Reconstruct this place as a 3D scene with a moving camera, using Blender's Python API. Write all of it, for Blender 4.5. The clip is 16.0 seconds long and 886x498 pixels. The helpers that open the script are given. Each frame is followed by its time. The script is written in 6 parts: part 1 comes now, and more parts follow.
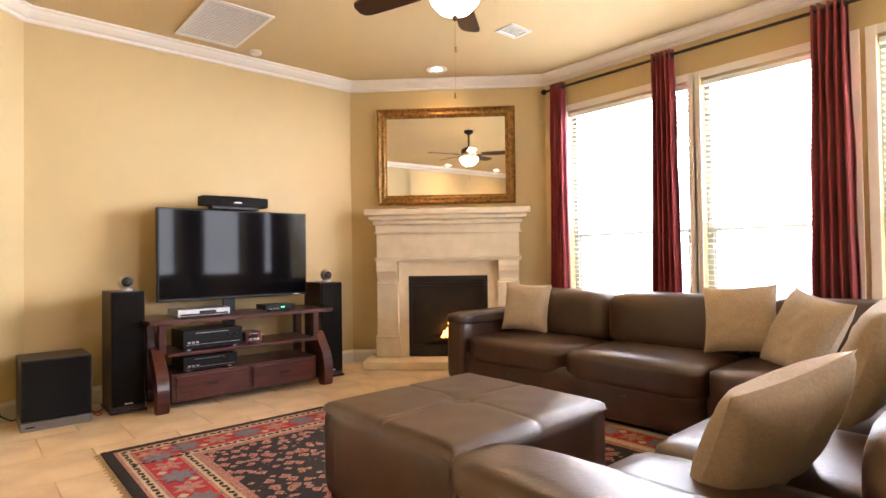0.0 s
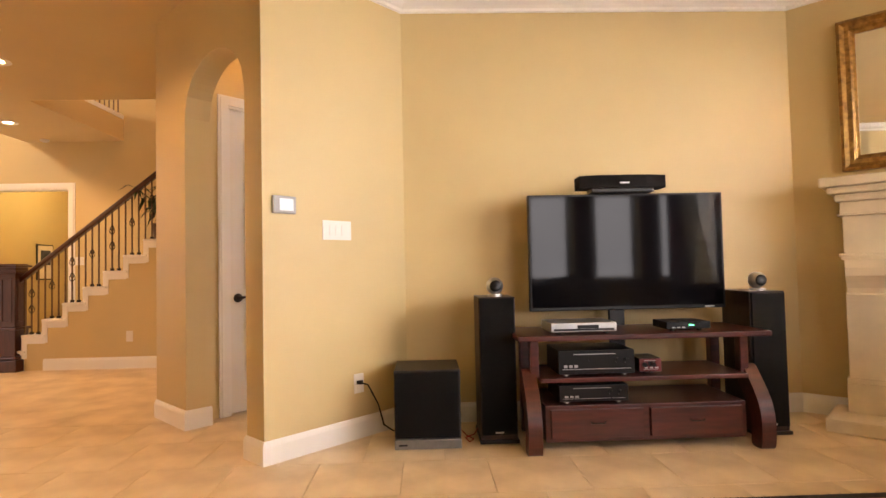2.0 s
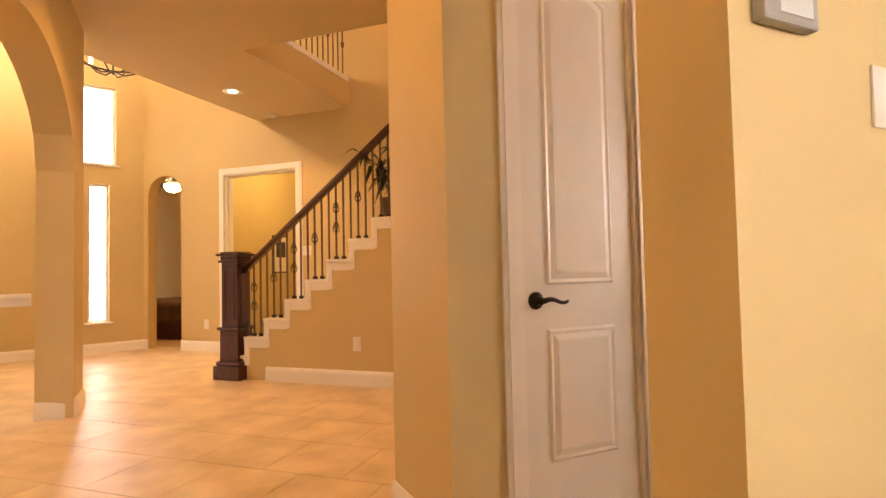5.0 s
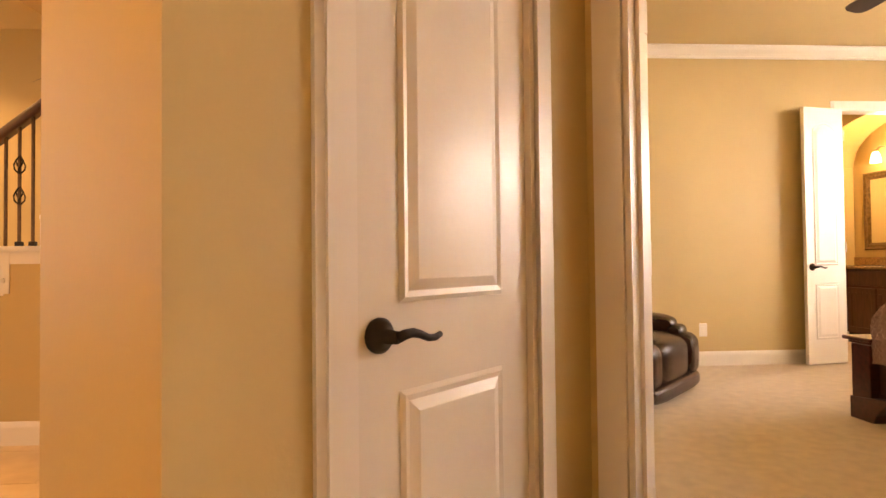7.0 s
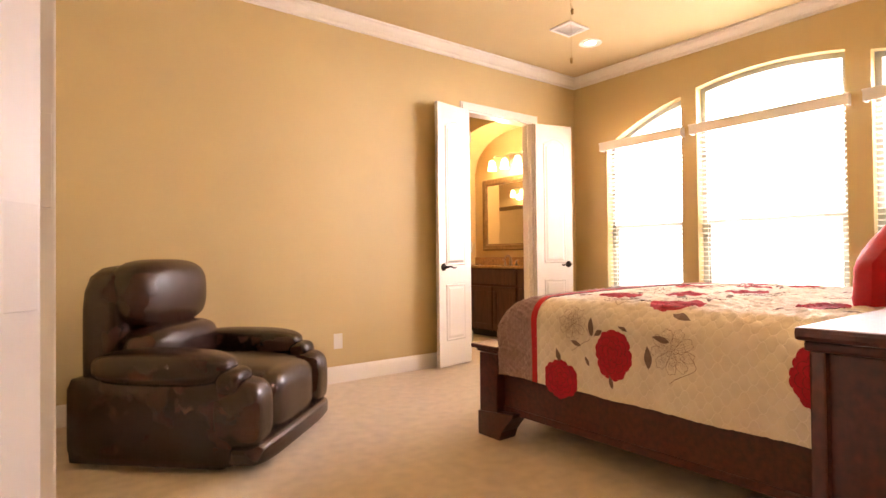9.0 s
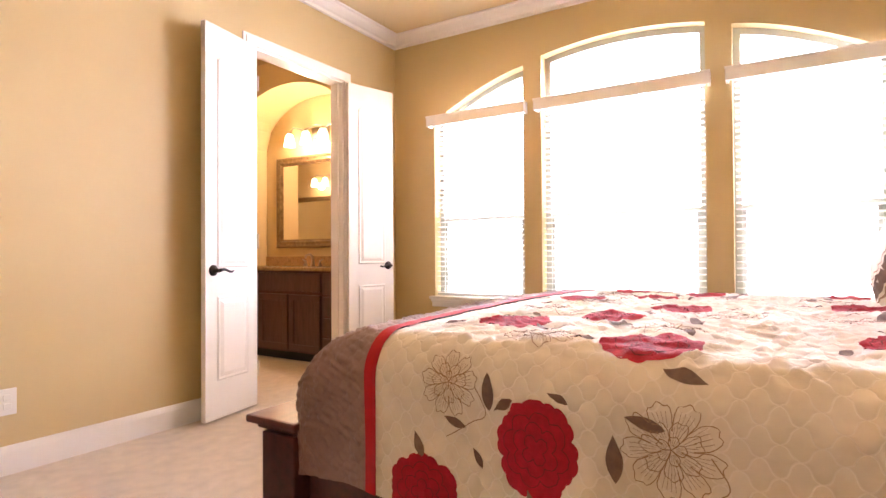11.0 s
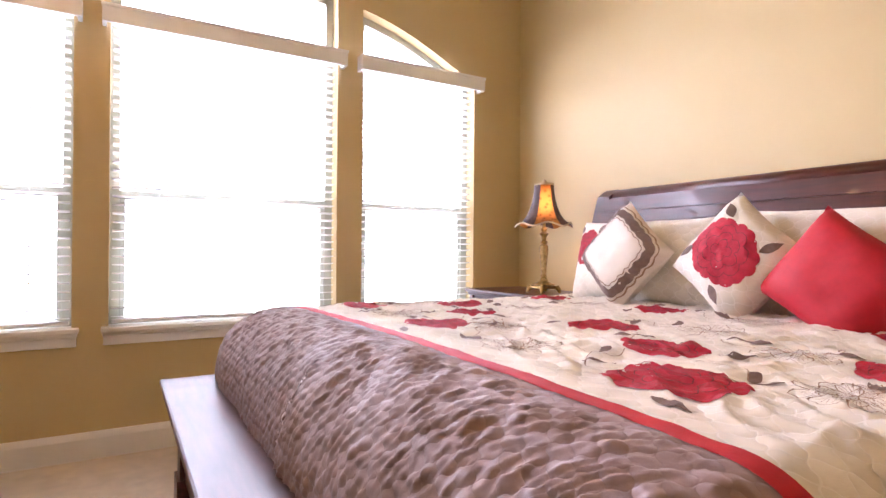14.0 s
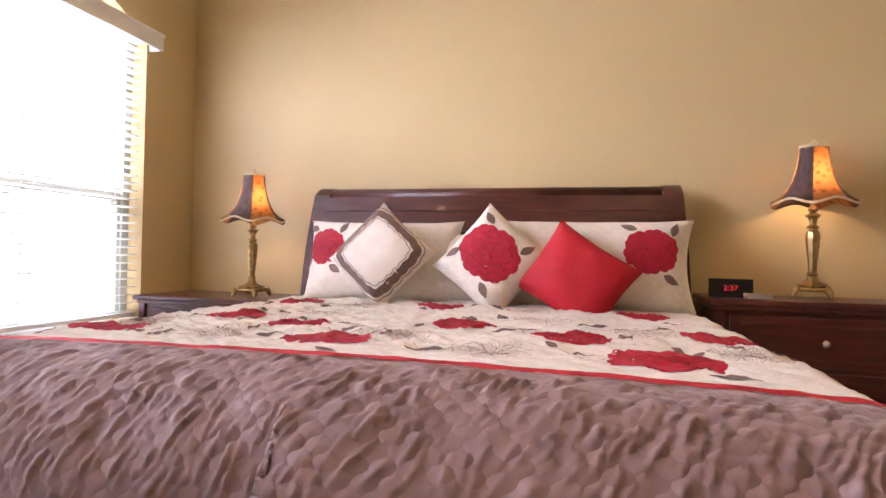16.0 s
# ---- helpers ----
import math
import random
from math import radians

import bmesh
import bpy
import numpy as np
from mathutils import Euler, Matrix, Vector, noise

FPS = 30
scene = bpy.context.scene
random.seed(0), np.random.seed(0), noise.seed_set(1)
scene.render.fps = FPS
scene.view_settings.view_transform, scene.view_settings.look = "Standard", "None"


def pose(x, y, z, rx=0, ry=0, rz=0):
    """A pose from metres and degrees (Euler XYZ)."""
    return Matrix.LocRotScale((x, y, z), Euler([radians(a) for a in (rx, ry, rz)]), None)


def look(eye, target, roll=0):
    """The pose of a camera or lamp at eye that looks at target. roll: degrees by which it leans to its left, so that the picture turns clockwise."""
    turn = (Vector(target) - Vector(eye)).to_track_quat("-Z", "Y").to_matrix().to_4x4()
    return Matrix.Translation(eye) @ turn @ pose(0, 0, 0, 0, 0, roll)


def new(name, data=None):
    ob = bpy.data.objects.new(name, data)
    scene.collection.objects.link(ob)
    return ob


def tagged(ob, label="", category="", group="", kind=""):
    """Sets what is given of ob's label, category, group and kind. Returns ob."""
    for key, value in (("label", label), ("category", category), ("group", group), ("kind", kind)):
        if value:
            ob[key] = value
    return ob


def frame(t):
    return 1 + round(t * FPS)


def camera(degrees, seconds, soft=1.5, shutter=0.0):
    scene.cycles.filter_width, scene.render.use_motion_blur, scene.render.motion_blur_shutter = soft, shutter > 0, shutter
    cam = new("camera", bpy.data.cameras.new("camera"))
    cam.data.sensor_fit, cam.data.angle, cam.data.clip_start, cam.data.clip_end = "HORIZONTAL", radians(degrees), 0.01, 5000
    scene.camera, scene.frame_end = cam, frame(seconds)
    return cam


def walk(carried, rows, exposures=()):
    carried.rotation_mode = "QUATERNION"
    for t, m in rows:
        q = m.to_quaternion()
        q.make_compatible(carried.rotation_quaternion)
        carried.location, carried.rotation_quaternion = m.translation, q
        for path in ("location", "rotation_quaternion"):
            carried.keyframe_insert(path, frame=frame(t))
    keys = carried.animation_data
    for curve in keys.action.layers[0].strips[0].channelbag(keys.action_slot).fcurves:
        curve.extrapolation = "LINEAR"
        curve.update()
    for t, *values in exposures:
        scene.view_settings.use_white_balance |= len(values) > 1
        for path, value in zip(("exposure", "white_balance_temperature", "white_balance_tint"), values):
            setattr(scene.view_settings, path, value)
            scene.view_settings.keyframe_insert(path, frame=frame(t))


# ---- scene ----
cam = camera(77.91, 16.0)
# seconds and stops
EXPOSE = [(0.0, 1.48, 6200, 18), (0.7, 1.32, 6650, 18), (1.5, 1.22, 7050, 20), (2.5, 1.2, 7000, 21), (3.5, 1.22, 7000, 22), (6.0, 1.2, 9000, 24), (7.0, 1.25, 9200, 26), (8.0, 1.25, 8900, 30), (9.5, 1.35, 6950, 31), (11.0, 1.4, 6250, 31), (12.5, 1.45, 5850, 30), (13.3, 1.15, 5800, 28), (14.0, 0.88, 5800, 28), (14.5, 0.75, 5800, 28), (16.0, 0.6, 5900, 27)]
# seconds, eye, turn about x, y and z
PATH = [
    (0.0, -0.025, -0.337, 1.078, 90.95, 0.81, -41.44),
    (0.5, 0.238, -0.074, 1.069, 91.30, 1.00, -29.92),
    (1.0, 0.445, 0.193, 1.064, 91.54, 1.24, -20.51),
    (1.5, 0.490, 0.488, 1.064, 91.71, 1.30, -8.88),
    (2.0, 0.472, 0.843, 1.051, 92.02, 1.23, -1.73),
    (2.5, 0.428, 1.218, 1.048, 91.93, 1.30, 4.84),
    (3.0, 0.291, 1.568, 1.047, 91.96, 1.47, 14.51),
    (3.5, 0.090, 1.921, 1.030, 92.20, 1.37, 19.86),
    (6.0, -0.837, 3.491, 0.980, 92.24, 0.80, 18.71),
    (6.5, -0.868, 3.748, 0.987, 91.90, 0.98, 9.73),
    (7.0, -0.883, 3.989, 1.001, 91.19, 0.59, -3.10),
    (7.5, -0.821, 4.184, 0.991, 91.19, 0.78, -16.55),
    (8.0, -0.647, 4.393, 0.985, 91.06, 0.89, -24.13),
    (8.5, -0.436, 4.668, 0.997, 90.91, 0.74, -31.41),
    (11.0, 0.729, 5.941, 0.987, 90.66, 0.34, -58.04),
    (11.5, 0.833, 6.212, 0.991, 90.59, 0.22, -67.18),
    (12.0, 1.015, 6.466, 0.987, 90.50, 0.12, -74.34),
    (12.5, 1.187, 6.719, 0.991, 90.35, 0.03, -83.32),
    (13.0, 1.346, 6.967, 0.988, 90.20, -0.06, -94.36),
    (13.5, 1.510, 7.207, 1.018, 90.12, -0.23, -106.49),
    (14.0, 1.606, 7.490, 1.018, 90.14, -0.43, -120.46),
    (14.5, 1.788, 7.649, 1.015, 90.15, -0.62, -132.93),
    (15.0, 1.943, 7.855, 1.018, 90.25, -0.77, -143.12),
    (15.5, 2.149, 7.884, 0.993, 90.46, -0.88, -153.01),
    (16.0, 2.431, 7.906, 1.008, 90.66, -1.17, -166.04),
]
walk(cam, [(t, pose(x, y, z, rx, ry, rz)) for t, x, y, z, rx, ry, rz in PATH], EXPOSE)

# ---- world, sun, large lights ----
world = bpy.data.worlds.new("sky")
scene.world = world
world.use_nodes = True
wn = world.node_tree.nodes
sky = wn.new("ShaderNodeTexSky")
sky.sky_type, sky.sun_disc, sky.sun_elevation, sky.sun_rotation = "NISHITA", False, radians(55), radians(200)
sky.air_density, sky.dust_density, sky.ozone_density = 1.0, 6.0, 0.5
world.node_tree.links.new(sky.outputs[0], wn["Background"].inputs[0])
wn["Background"].inputs[1].default_value = 0.15
sun_data = bpy.data.lights.new("sun", "SUN")
sun_data.energy, sun_data.angle, sun_data.color = 1.5, radians(10), (1, 0.96, 0.9)
sun = new("sun", sun_data)
sun.matrix_world = pose(0, 0, 12, 35, 0, 160)


GAIN = 0.36


def area(name, m, w, h, power, col):
    d = bpy.data.lights.new(name, "AREA")
    d.shape, d.size, d.size_y, d.energy, d.color = "RECTANGLE", w, h, power * GAIN, col
    ob = new(name, d)
    ob.matrix_world = m
    return ob


def bulb(name, loc, power, col, radius=0.05, spot=0):
    d = bpy.data.lights.new(name, "SPOT" if spot else "POINT")
    d.energy, d.color, d.shadow_soft_size = power * GAIN, col, radius
    if spot:
        d.spot_size, d.spot_blend = radians(spot), 0.6
    ob = new(name, d)
    ob.location = loc
    return ob


DAY, WARM = (0.93, 0.96, 1.0), (1.0, 0.56, 0.22)

area("living window light", pose(5.0, 1.1, 1.72, 0, 78, 0), 2.5, 4.2, 300, DAY)
area("living sky light", pose(6.0, 1.1, 2.75, 0, 63, 0), 1.5, 4.4, 1250, DAY)
area("bedroom window light", pose(5.22, 6.8, 1.72, 0, 76, 0), 2.6, 4.6, 330, DAY)
area("bedroom sky light", pose(6.15, 6.8, 2.75, 0, 63, 0), 1.5, 4.6, 880, DAY)
area("foyer window light", look((-7.44, 8.28, 3.0), (-5.5, 7.25, 3.0)), 0.6, 1.2, 20, DAY)
area("foyer sidelight", look((-7.44, 8.28, 1.3), (-5.5, 7.25, 1.3)), 0.4, 2.0, 34, DAY)
for x in (3.05, 4.45, 5.85):
    area("nook window light", pose(x, -3.64, 1.65, -90, 0, 180), 0.75, 1.7, 60, DAY)
# the spot at (-1.9, 4.0) is added hall fill with no ceiling fitting
for x, y, p in ((3.5, 3.71, 25), (-0.95, -0.4, 25), (-0.9, -1.9, 25), (-3.23, 5.67, 75), (-4.58, 7.61, 75), (-1.9, 4.0, 70), (-0.75, 4.75, 13)):
    bulb("downlight and fill bulb", (x, y, 2.88), p, WARM, 0.05, 140)
bulb("bedroom downlight and fill bulb", (3.98, 8.13, 2.9), 30, WARM, 0.05, 140)
bulb("bathroom bulb", (2.6, 12.2, 2.1), 30, (1.0, 0.74, 0.42), 0.05)
bulb("bathroom bulb", (4.6, 10.0, 2.08), 50, (1.0, 0.74, 0.42), 0.04)
bulb("office bulb", (-5.0, 9.9, 2.6), 55, (1, 0.8, 0.38), 0.1)
bulb("guest room bulb", (-7.0, 9.9, 2.5), 28, WARM, 0.1)
# added to warm the upper landing walls; no lamp hangs there
bulb("landing fill", (-2.6, 7.9, 4.9), 55, WARM, 0.2)
# also fills in for daylight on the far wall, so paler than WARM
bulb("foyer chandelier and fill bulb", (-6.4, 6.5, 3.9), 210, (1.0, 0.8, 0.56), 0.2)

# ---- materials ----
def material(name, col, rough=0.6, metal=0.0, vary=0.0, scale=8.0, bump=0.0, bump_scale=200.0, spec=0.5, emit=None, power=0.0, trans=0.0, coat=0.0, sheen=0.0, dark=None, stretch=(1, 1, 1)):
    m = bpy.data.materials.new(name)
    m.use_nodes = True
    nt = m.node_tree
    b = nt.nodes["Principled BSDF"]
    b.inputs["Base Color"].default_value = (*col, 1)
    b.inputs["Roughness"].default_value = rough
    b.inputs["Metallic"].default_value = metal
    b.inputs["Specular IOR Level"].default_value = spec
    b.inputs["Transmission Weight"].default_value = trans
    b.inputs["Coat Weight"].default_value = coat
    b.inputs["Sheen Weight"].default_value = sheen
    if emit:
        b.inputs["Emission Color"].default_value = (*emit, 1)
        b.inputs["Emission Strength"].default_value = power
    tc = nt.nodes.new("ShaderNodeTexCoord")
    mp = nt.nodes.new("ShaderNodeMapping")
    mp.inputs["Scale"].default_value = stretch
    nt.links.new(tc.outputs["Object"], mp.inputs[0])
    if vary:
        n1 = nt.nodes.new("ShaderNodeTexNoise")
        n1.inputs["Scale"].default_value, n1.inputs["Detail"].default_value = scale, 6
        nt.links.new(mp.outputs[0], n1.inputs["Vector"])
        ramp = nt.nodes.new("ShaderNodeValToRGB")
        d = dark or tuple(c * (1 - vary) for c in col)
        ramp.color_ramp.elements[0].color, ramp.color_ramp.elements[1].color = (*d, 1), (*(min(1, c * (1 + vary * 0.5)) for c in col), 1)
        ramp.color_ramp.elements[0].position, ramp.color_ramp.elements[1].position = 0.3, 0.7
        nt.links.new(n1.outputs[0], ramp.inputs[0])
        nt.links.new(ramp.outputs[0], b.inputs["Base Color"])
    if bump:
        n2 = nt.nodes.new("ShaderNodeTexNoise")
        n2.inputs["Scale"].default_value, n2.inputs["Detail"].default_value = bump_scale, 4
        nt.links.new(mp.outputs[0], n2.inputs["Vector"])
        bp = nt.nodes.new("ShaderNodeBump")
        bp.inputs["Strength"].default_value, bp.inputs["Distance"].default_value = bump, 0.004
        nt.links.new(n2.outputs[0], bp.inputs["Height"])
        nt.links.new(bp.outputs[0], b.inputs["Normal"])
    return m


PAINT = material("wall paint", (0.575, 0.44, 0.213), 0.55, vary=0.04, scale=1.5, bump=0.12, bump_scale=90)
CEIL = material("ceiling paint", (0.62, 0.48, 0.25), 0.8, vary=0.04, scale=1.2, bump=0.2, bump_scale=60)
TRIM = material("white trim paint", (0.8, 0.77, 0.71), 0.3, vary=0.03, scale=3, bump=0.04, bump_scale=40)
DOORW = material("white door paint", (0.8, 0.77, 0.7), 0.25, vary=0.03, scale=4, bump=0.05, bump_scale=60)
TILE = material("travertine tile", (0.72, 0.57, 0.37), 0.38, vary=0.2, scale=3.5, bump=0.05, bump_scale=30, dark=(0.56, 0.41, 0.24))
GROUT = material("grout", (0.61, 0.47, 0.30), 0.9, vary=0.15, scale=30)
CARPET = material("beige carpet", (0.64, 0.53, 0.39), 0.95, vary=0.13, scale=14, bump=1.0, bump_scale=350, sheen=0.3)
CHERRY = material("dark cherry wood", (0.075, 0.015, 0.010), 0.33, vary=0.45, scale=5, bump=0.04, bump_scale=60, coat=0.18, stretch=(1, 8, 8))
MAHOG = material("mahogany stair wood", (0.07, 0.018, 0.01), 0.3, vary=0.4, scale=6, coat=0.2, stretch=(8, 8, 1))
LEATHER = material("brown leather", (0.064, 0.034, 0.024), 0.31, spec=0.85, vary=0.35, scale=6, bump=0.25, bump_scale=120)
LEATHER2 = material("dark recliner leather", (0.03, 0.011, 0.007), 0.27, vary=0.35, scale=7, bump=0.25, bump_scale=120)
CURTAIN = material("burgundy curtain cloth", (0.24, 0.012, 0.018), 0.8, vary=0.2, scale=20, bump=0.3, bump_scale=400, sheen=0.3)
IRON = material("oil rubbed bronze", (0.02, 0.013, 0.009), 0.42, metal=0.25, vary=0.3, scale=30)
BLACK = material("black grille cloth", (0.004, 0.0035, 0.0035), 0.85, spec=0.2, vary=0.2, scale=80, bump=0.4, bump_scale=600)
BLACKG = material("black plastic", (0.005, 0.005, 0.005), 0.32, spec=0.35, vary=0.2, scale=20)
GLASSY = material("television screen", (0.004, 0.004, 0.005), 0.05, spec=0.15)
CAST = material("cast stone", (0.76, 0.65, 0.47), 0.7, vary=0.1, scale=6, bump=0.15, bump_scale=80)
GOLD = material("antique gold frame", (0.3, 0.17, 0.05), 0.35, metal=0.8, vary=0.5, scale=30, bump=0.2, bump_scale=90)
BRASS = material("aged brass", (0.46, 0.31, 0.12), 0.35, metal=0.9, vary=0.4, scale=40, bump=0.1, bump_scale=90)
MIRROR = material("mirror", (0.9, 0.9, 0.88), 0.02, metal=1.0)
SILVER = material("silver metal", (0.6, 0.6, 0.6), 0.3, metal=0.9, vary=0.1, scale=30)
NICKEL = material("brushed nickel", (0.4, 0.34, 0.26), 0.3, metal=1.0, vary=0.1, scale=40)
VINYL = material("almond window vinyl", (0.40, 0.41, 0.34), 0.35, vary=0.04, scale=8)
SLAT = material("white blind slat", (0.82, 0.82, 0.8), 0.45, vary=0.03, scale=10)
SOOT = material("firebox black", (0.012, 0.009, 0.008), 0.6, vary=0.5, scale=9, bump=0.3, bump_scale=30)
LAMPW = material("lit white glass", (0.9, 0.8, 0.6), 0.3, emit=(1.0, 0.72, 0.38), power=4.0)
FANLIT = material("lit fan bowl glass", (0.9, 0.8, 0.6), 0.3, emit=(1.0, 0.68, 0.34), power=11.0)
CANLIT = material("lit downlight", (0.9, 0.8, 0.6), 0.3, emit=(1.0, 0.75, 0.42), power=14.0)
PLASTIC = material("white plastic", (0.75, 0.72, 0.66), 0.35, vary=0.03, scale=20)
GROUND = material("pale dry lawn", (0.3, 0.3, 0.22), 0.9, vary=0.4, scale=0.8, bump=0.4, bump_scale=6)
GLASS = bpy.data.materials.new("window glass")
GLASS.use_nodes = True
gn = GLASS.node_tree.nodes
gb = gn["Principled BSDF"]
gb.inputs["Base Color"].default_value = (1, 1, 1, 1)
gb.inputs["Roughness"].default_value = 0.0
gb.inputs["Transmission Weight"].default_value = 1.0
gb.inputs["IOR"].default_value = 1.01


# ---- mesh helpers ----
def mesh_of(bm, mat, smooth=False):
    me = bpy.data.meshes.new("mesh")
    bmesh.ops.recalc_face_normals(bm, faces=bm.faces)
    bm.to_mesh(me)
    bm.free()
    me.materials.append(mat)
    if smooth:
        me.polygons.foreach_set("use_smooth", [True] * len(me.polygons))
    return me


def part(name, bm, mat, parent=None, label="", smooth=False):
    ob = new(name, mesh_of(bm, mat, smooth))
    if parent:
        ob.parent = parent
    if label:
        tagged(ob, label=label)
    return ob


def structure(name, bm, mat, label, smooth=False):
    return tagged(part(name, bm, mat, None, "", smooth), label=label, category=name.split("_")[0], kind="structure")


def thing(name, label, category, m=None, group="", kind=""):
    ob = new(name)
    ob.empty_display_size = 0.1
    if m is not None:
        ob.matrix_world = m
    return tagged(ob, label, category, group, kind)


def box(bm, x0, x1, y0, y1, z0, z1, bev=0.0, seg=2, m=None):
    c = Matrix.LocRotScale(((x0 + x1) / 2, (y0 + y1) / 2, (z0 + z1) / 2), None, (abs(x1 - x0), abs(y1 - y0), abs(z1 - z0)))
    g = bmesh.ops.create_cube(bm, size=1, matrix=(m @ c) if m is not None else c)
    if bev:
        es = list({e for v in g["verts"] for e in v.link_edges})
        bmesh.ops.bevel(bm, geom=es, offset=bev, segments=seg, affect="EDGES", profile=0.6)
    return bm


def slab(*a, **k):
    return box(bmesh.new(), *a, **k)


def lathe(bm, profile, seg=24, m=None):
    rings = []
    for r, z in profile:
        rings.append([bm.verts.new((r * math.cos(2 * math.pi * i / seg), r * math.sin(2 * math.pi * i / seg), z)) for i in range(seg)])
    for a, b in zip(rings, rings[1:]):
        for i in range(seg):
            bm.faces.new((a[i], a[(i + 1) % seg], b[(i + 1) % seg], b[i]))
    for r in (rings[0], rings[-1]):
        bm.faces.new(r)
    if m is not None:
        bmesh.ops.transform(bm, matrix=m, verts=[v for r in rings for v in r])
    return bm


def prism(bm, pts, a0, a1, axis="z", m=None):
    """Polygon pts extruded along an axis; for axis y the points are (x, z), for x they are (y, z)."""
    def put(p, a):
        return {"z": (p[0], p[1], a), "y": (p[0], a, p[1]), "x": (a, p[0], p[1])}[axis]
    lo = [bm.verts.new(put(p, a0)) for p in pts]
    hi = [bm.verts.new(put(p, a1)) for p in pts]
    n = len(pts)
    bm.faces.new(lo)
    bm.faces.new(hi)
    for i in range(n):
        bm.faces.new((lo[i], lo[(i + 1) % n], hi[(i + 1) % n], hi[i]))
    if m is not None:
        bmesh.ops.transform(bm, matrix=m, verts=lo + hi)
    return bm


def tube(bm, pts, r, seg=8):
    """A round bar along points; r may be a list."""
    pts = [Vector(p) for p in pts]
    rs = r if isinstance(r, (list, tuple)) else [r] * len(pts)
    rings = []
    for i, p in enumerate(pts):
        d = (pts[min(i + 1, len(pts) - 1)] - pts[max(i - 1, 0)]).normalized()
        u = d.cross(Vector((0, 0, 1)) if abs(d.z) < 0.95 else Vector((1, 0, 0))).normalized()
        v = d.cross(u)
        rings.append([bm.verts.new(p + rs[i] * (math.cos(2 * math.pi * k / seg) * u + math.sin(2 * math.pi * k / seg) * v)) for k in range(seg)])
    for a, b in zip(rings, rings[1:]):
        for k in range(seg):
            bm.faces.new((a[k], a[(k + 1) % seg], b[(k + 1) % seg], b[k]))
    bm.faces.new(rings[0])
    bm.faces.new(rings[-1])
    return bm


def run_of(A, B):
    """A frame with x from A to B, y to its left, z up."""
    d = Vector((B[0] - A[0], B[1] - A[1], 0))
    return pose(A[0], A[1], 0, 0, 0, math.degrees(math.atan2(d.y, d.x))), d.length


def wall(name, A, B, thick, top, openings=(), label="", bottom=0.0, mat=None):
    """A wall whose seen face runs from A to B; it thickens to the left of that line. openings: s0, s1, sill, head (a height or a function of s)."""
    m, L = run_of(A, B)
    bm = bmesh.new()
    s = 0.0
    for s0, s1, z0, head in sorted(openings, key=lambda o: o[0]):
        if s0 > s:
            box(bm, s, s0, 0, thick, bottom, top)
        if z0 > bottom:
            box(bm, s0, s1, 0, thick, bottom, z0)
        if callable(head):
            n = 24
            curve = [s0 + (s1 - s0) * i / n for i in range(n + 1)]
            prism(bm, [(a, head(a)) for a in curve] + [(s1, top), (s0, top)], 0, thick, "y")
        elif head < top:
            box(bm, s0, s1, 0, thick, head, top)
        s = s1
    if s < L:
        box(bm, s, L, 0, thick, bottom, top)
    bmesh.ops.transform(bm, matrix=m, verts=bm.verts)
    return structure(name, bm, mat or PAINT, label or "tan painted plaster wall")


def moulding(name, pts, profile, mat, label, closed=False):
    """A profile of (offset to the right of the path, z) carried along a path with mitred corners."""
    P = [Vector((p[0], p[1])) for p in pts]
    n = len(P)
    bm = bmesh.new()
    rings = []
    for i in range(n):
        d0 = (P[i] - P[i - 1]).normalized() if (i > 0 or closed) else None
        d1 = (P[(i + 1) % n] - P[i]).normalized() if (i < n - 1 or closed) else None
        d0, d1 = d0 or d1, d1 or d0
        n0, n1 = Vector((d0.y, -d0.x)), Vector((d1.y, -d1.x))
        k = (n0 + n1) / max(0.2, 1 + n0.dot(n1))
        rings.append([bm.verts.new((P[i].x + k.x * o, P[i].y + k.y * o, z)) for o, z in profile])
    for i in range(n if closed else n - 1):
        a, b = rings[i], rings[(i + 1) % n]
        for j in range(len(profile)):
            q = (j + 1) % len(profile)
            bm.faces.new((a[j], a[q], b[q], b[j]))
    if not closed:
        bm.faces.new(rings[0])
        bm.faces.new(rings[-1])
    return structure(name, bm, mat, label)


def crown_profile(h):
    return [(0.0, h), (0.1, h), (0.1, h - 0.015), (0.085, h - 0.02), (0.075, h - 0.04), (0.045, h - 0.065), (0.02, h - 0.075), (0.018, h - 0.095), (0.0, h - 0.1)]


BASE = [(0.0, 0.0), (0.016, 0.0), (0.016, 0.1), (0.012, 0.115), (0.006, 0.128), (0.0, 0.13)]
H1, H2 = 2.94, 2.97

# ---- floors ----
structure("floor_bedroom", slab(-0.5, 4.85, 5.2, 9.02, -0.1, 0.0), CARPET, "beige cut pile bedroom carpet")
structure("floor_bathroom", slab(2.2, 4.95, 9.02, 13.7, -0.1, -0.004), CARPET, "pale bathroom floor")
structure("floor_hall", slab(-9.5, 6.9, -4.0, 13.0, -0.14, -0.008), GROUT, "beige grout bed under the stone tiles")

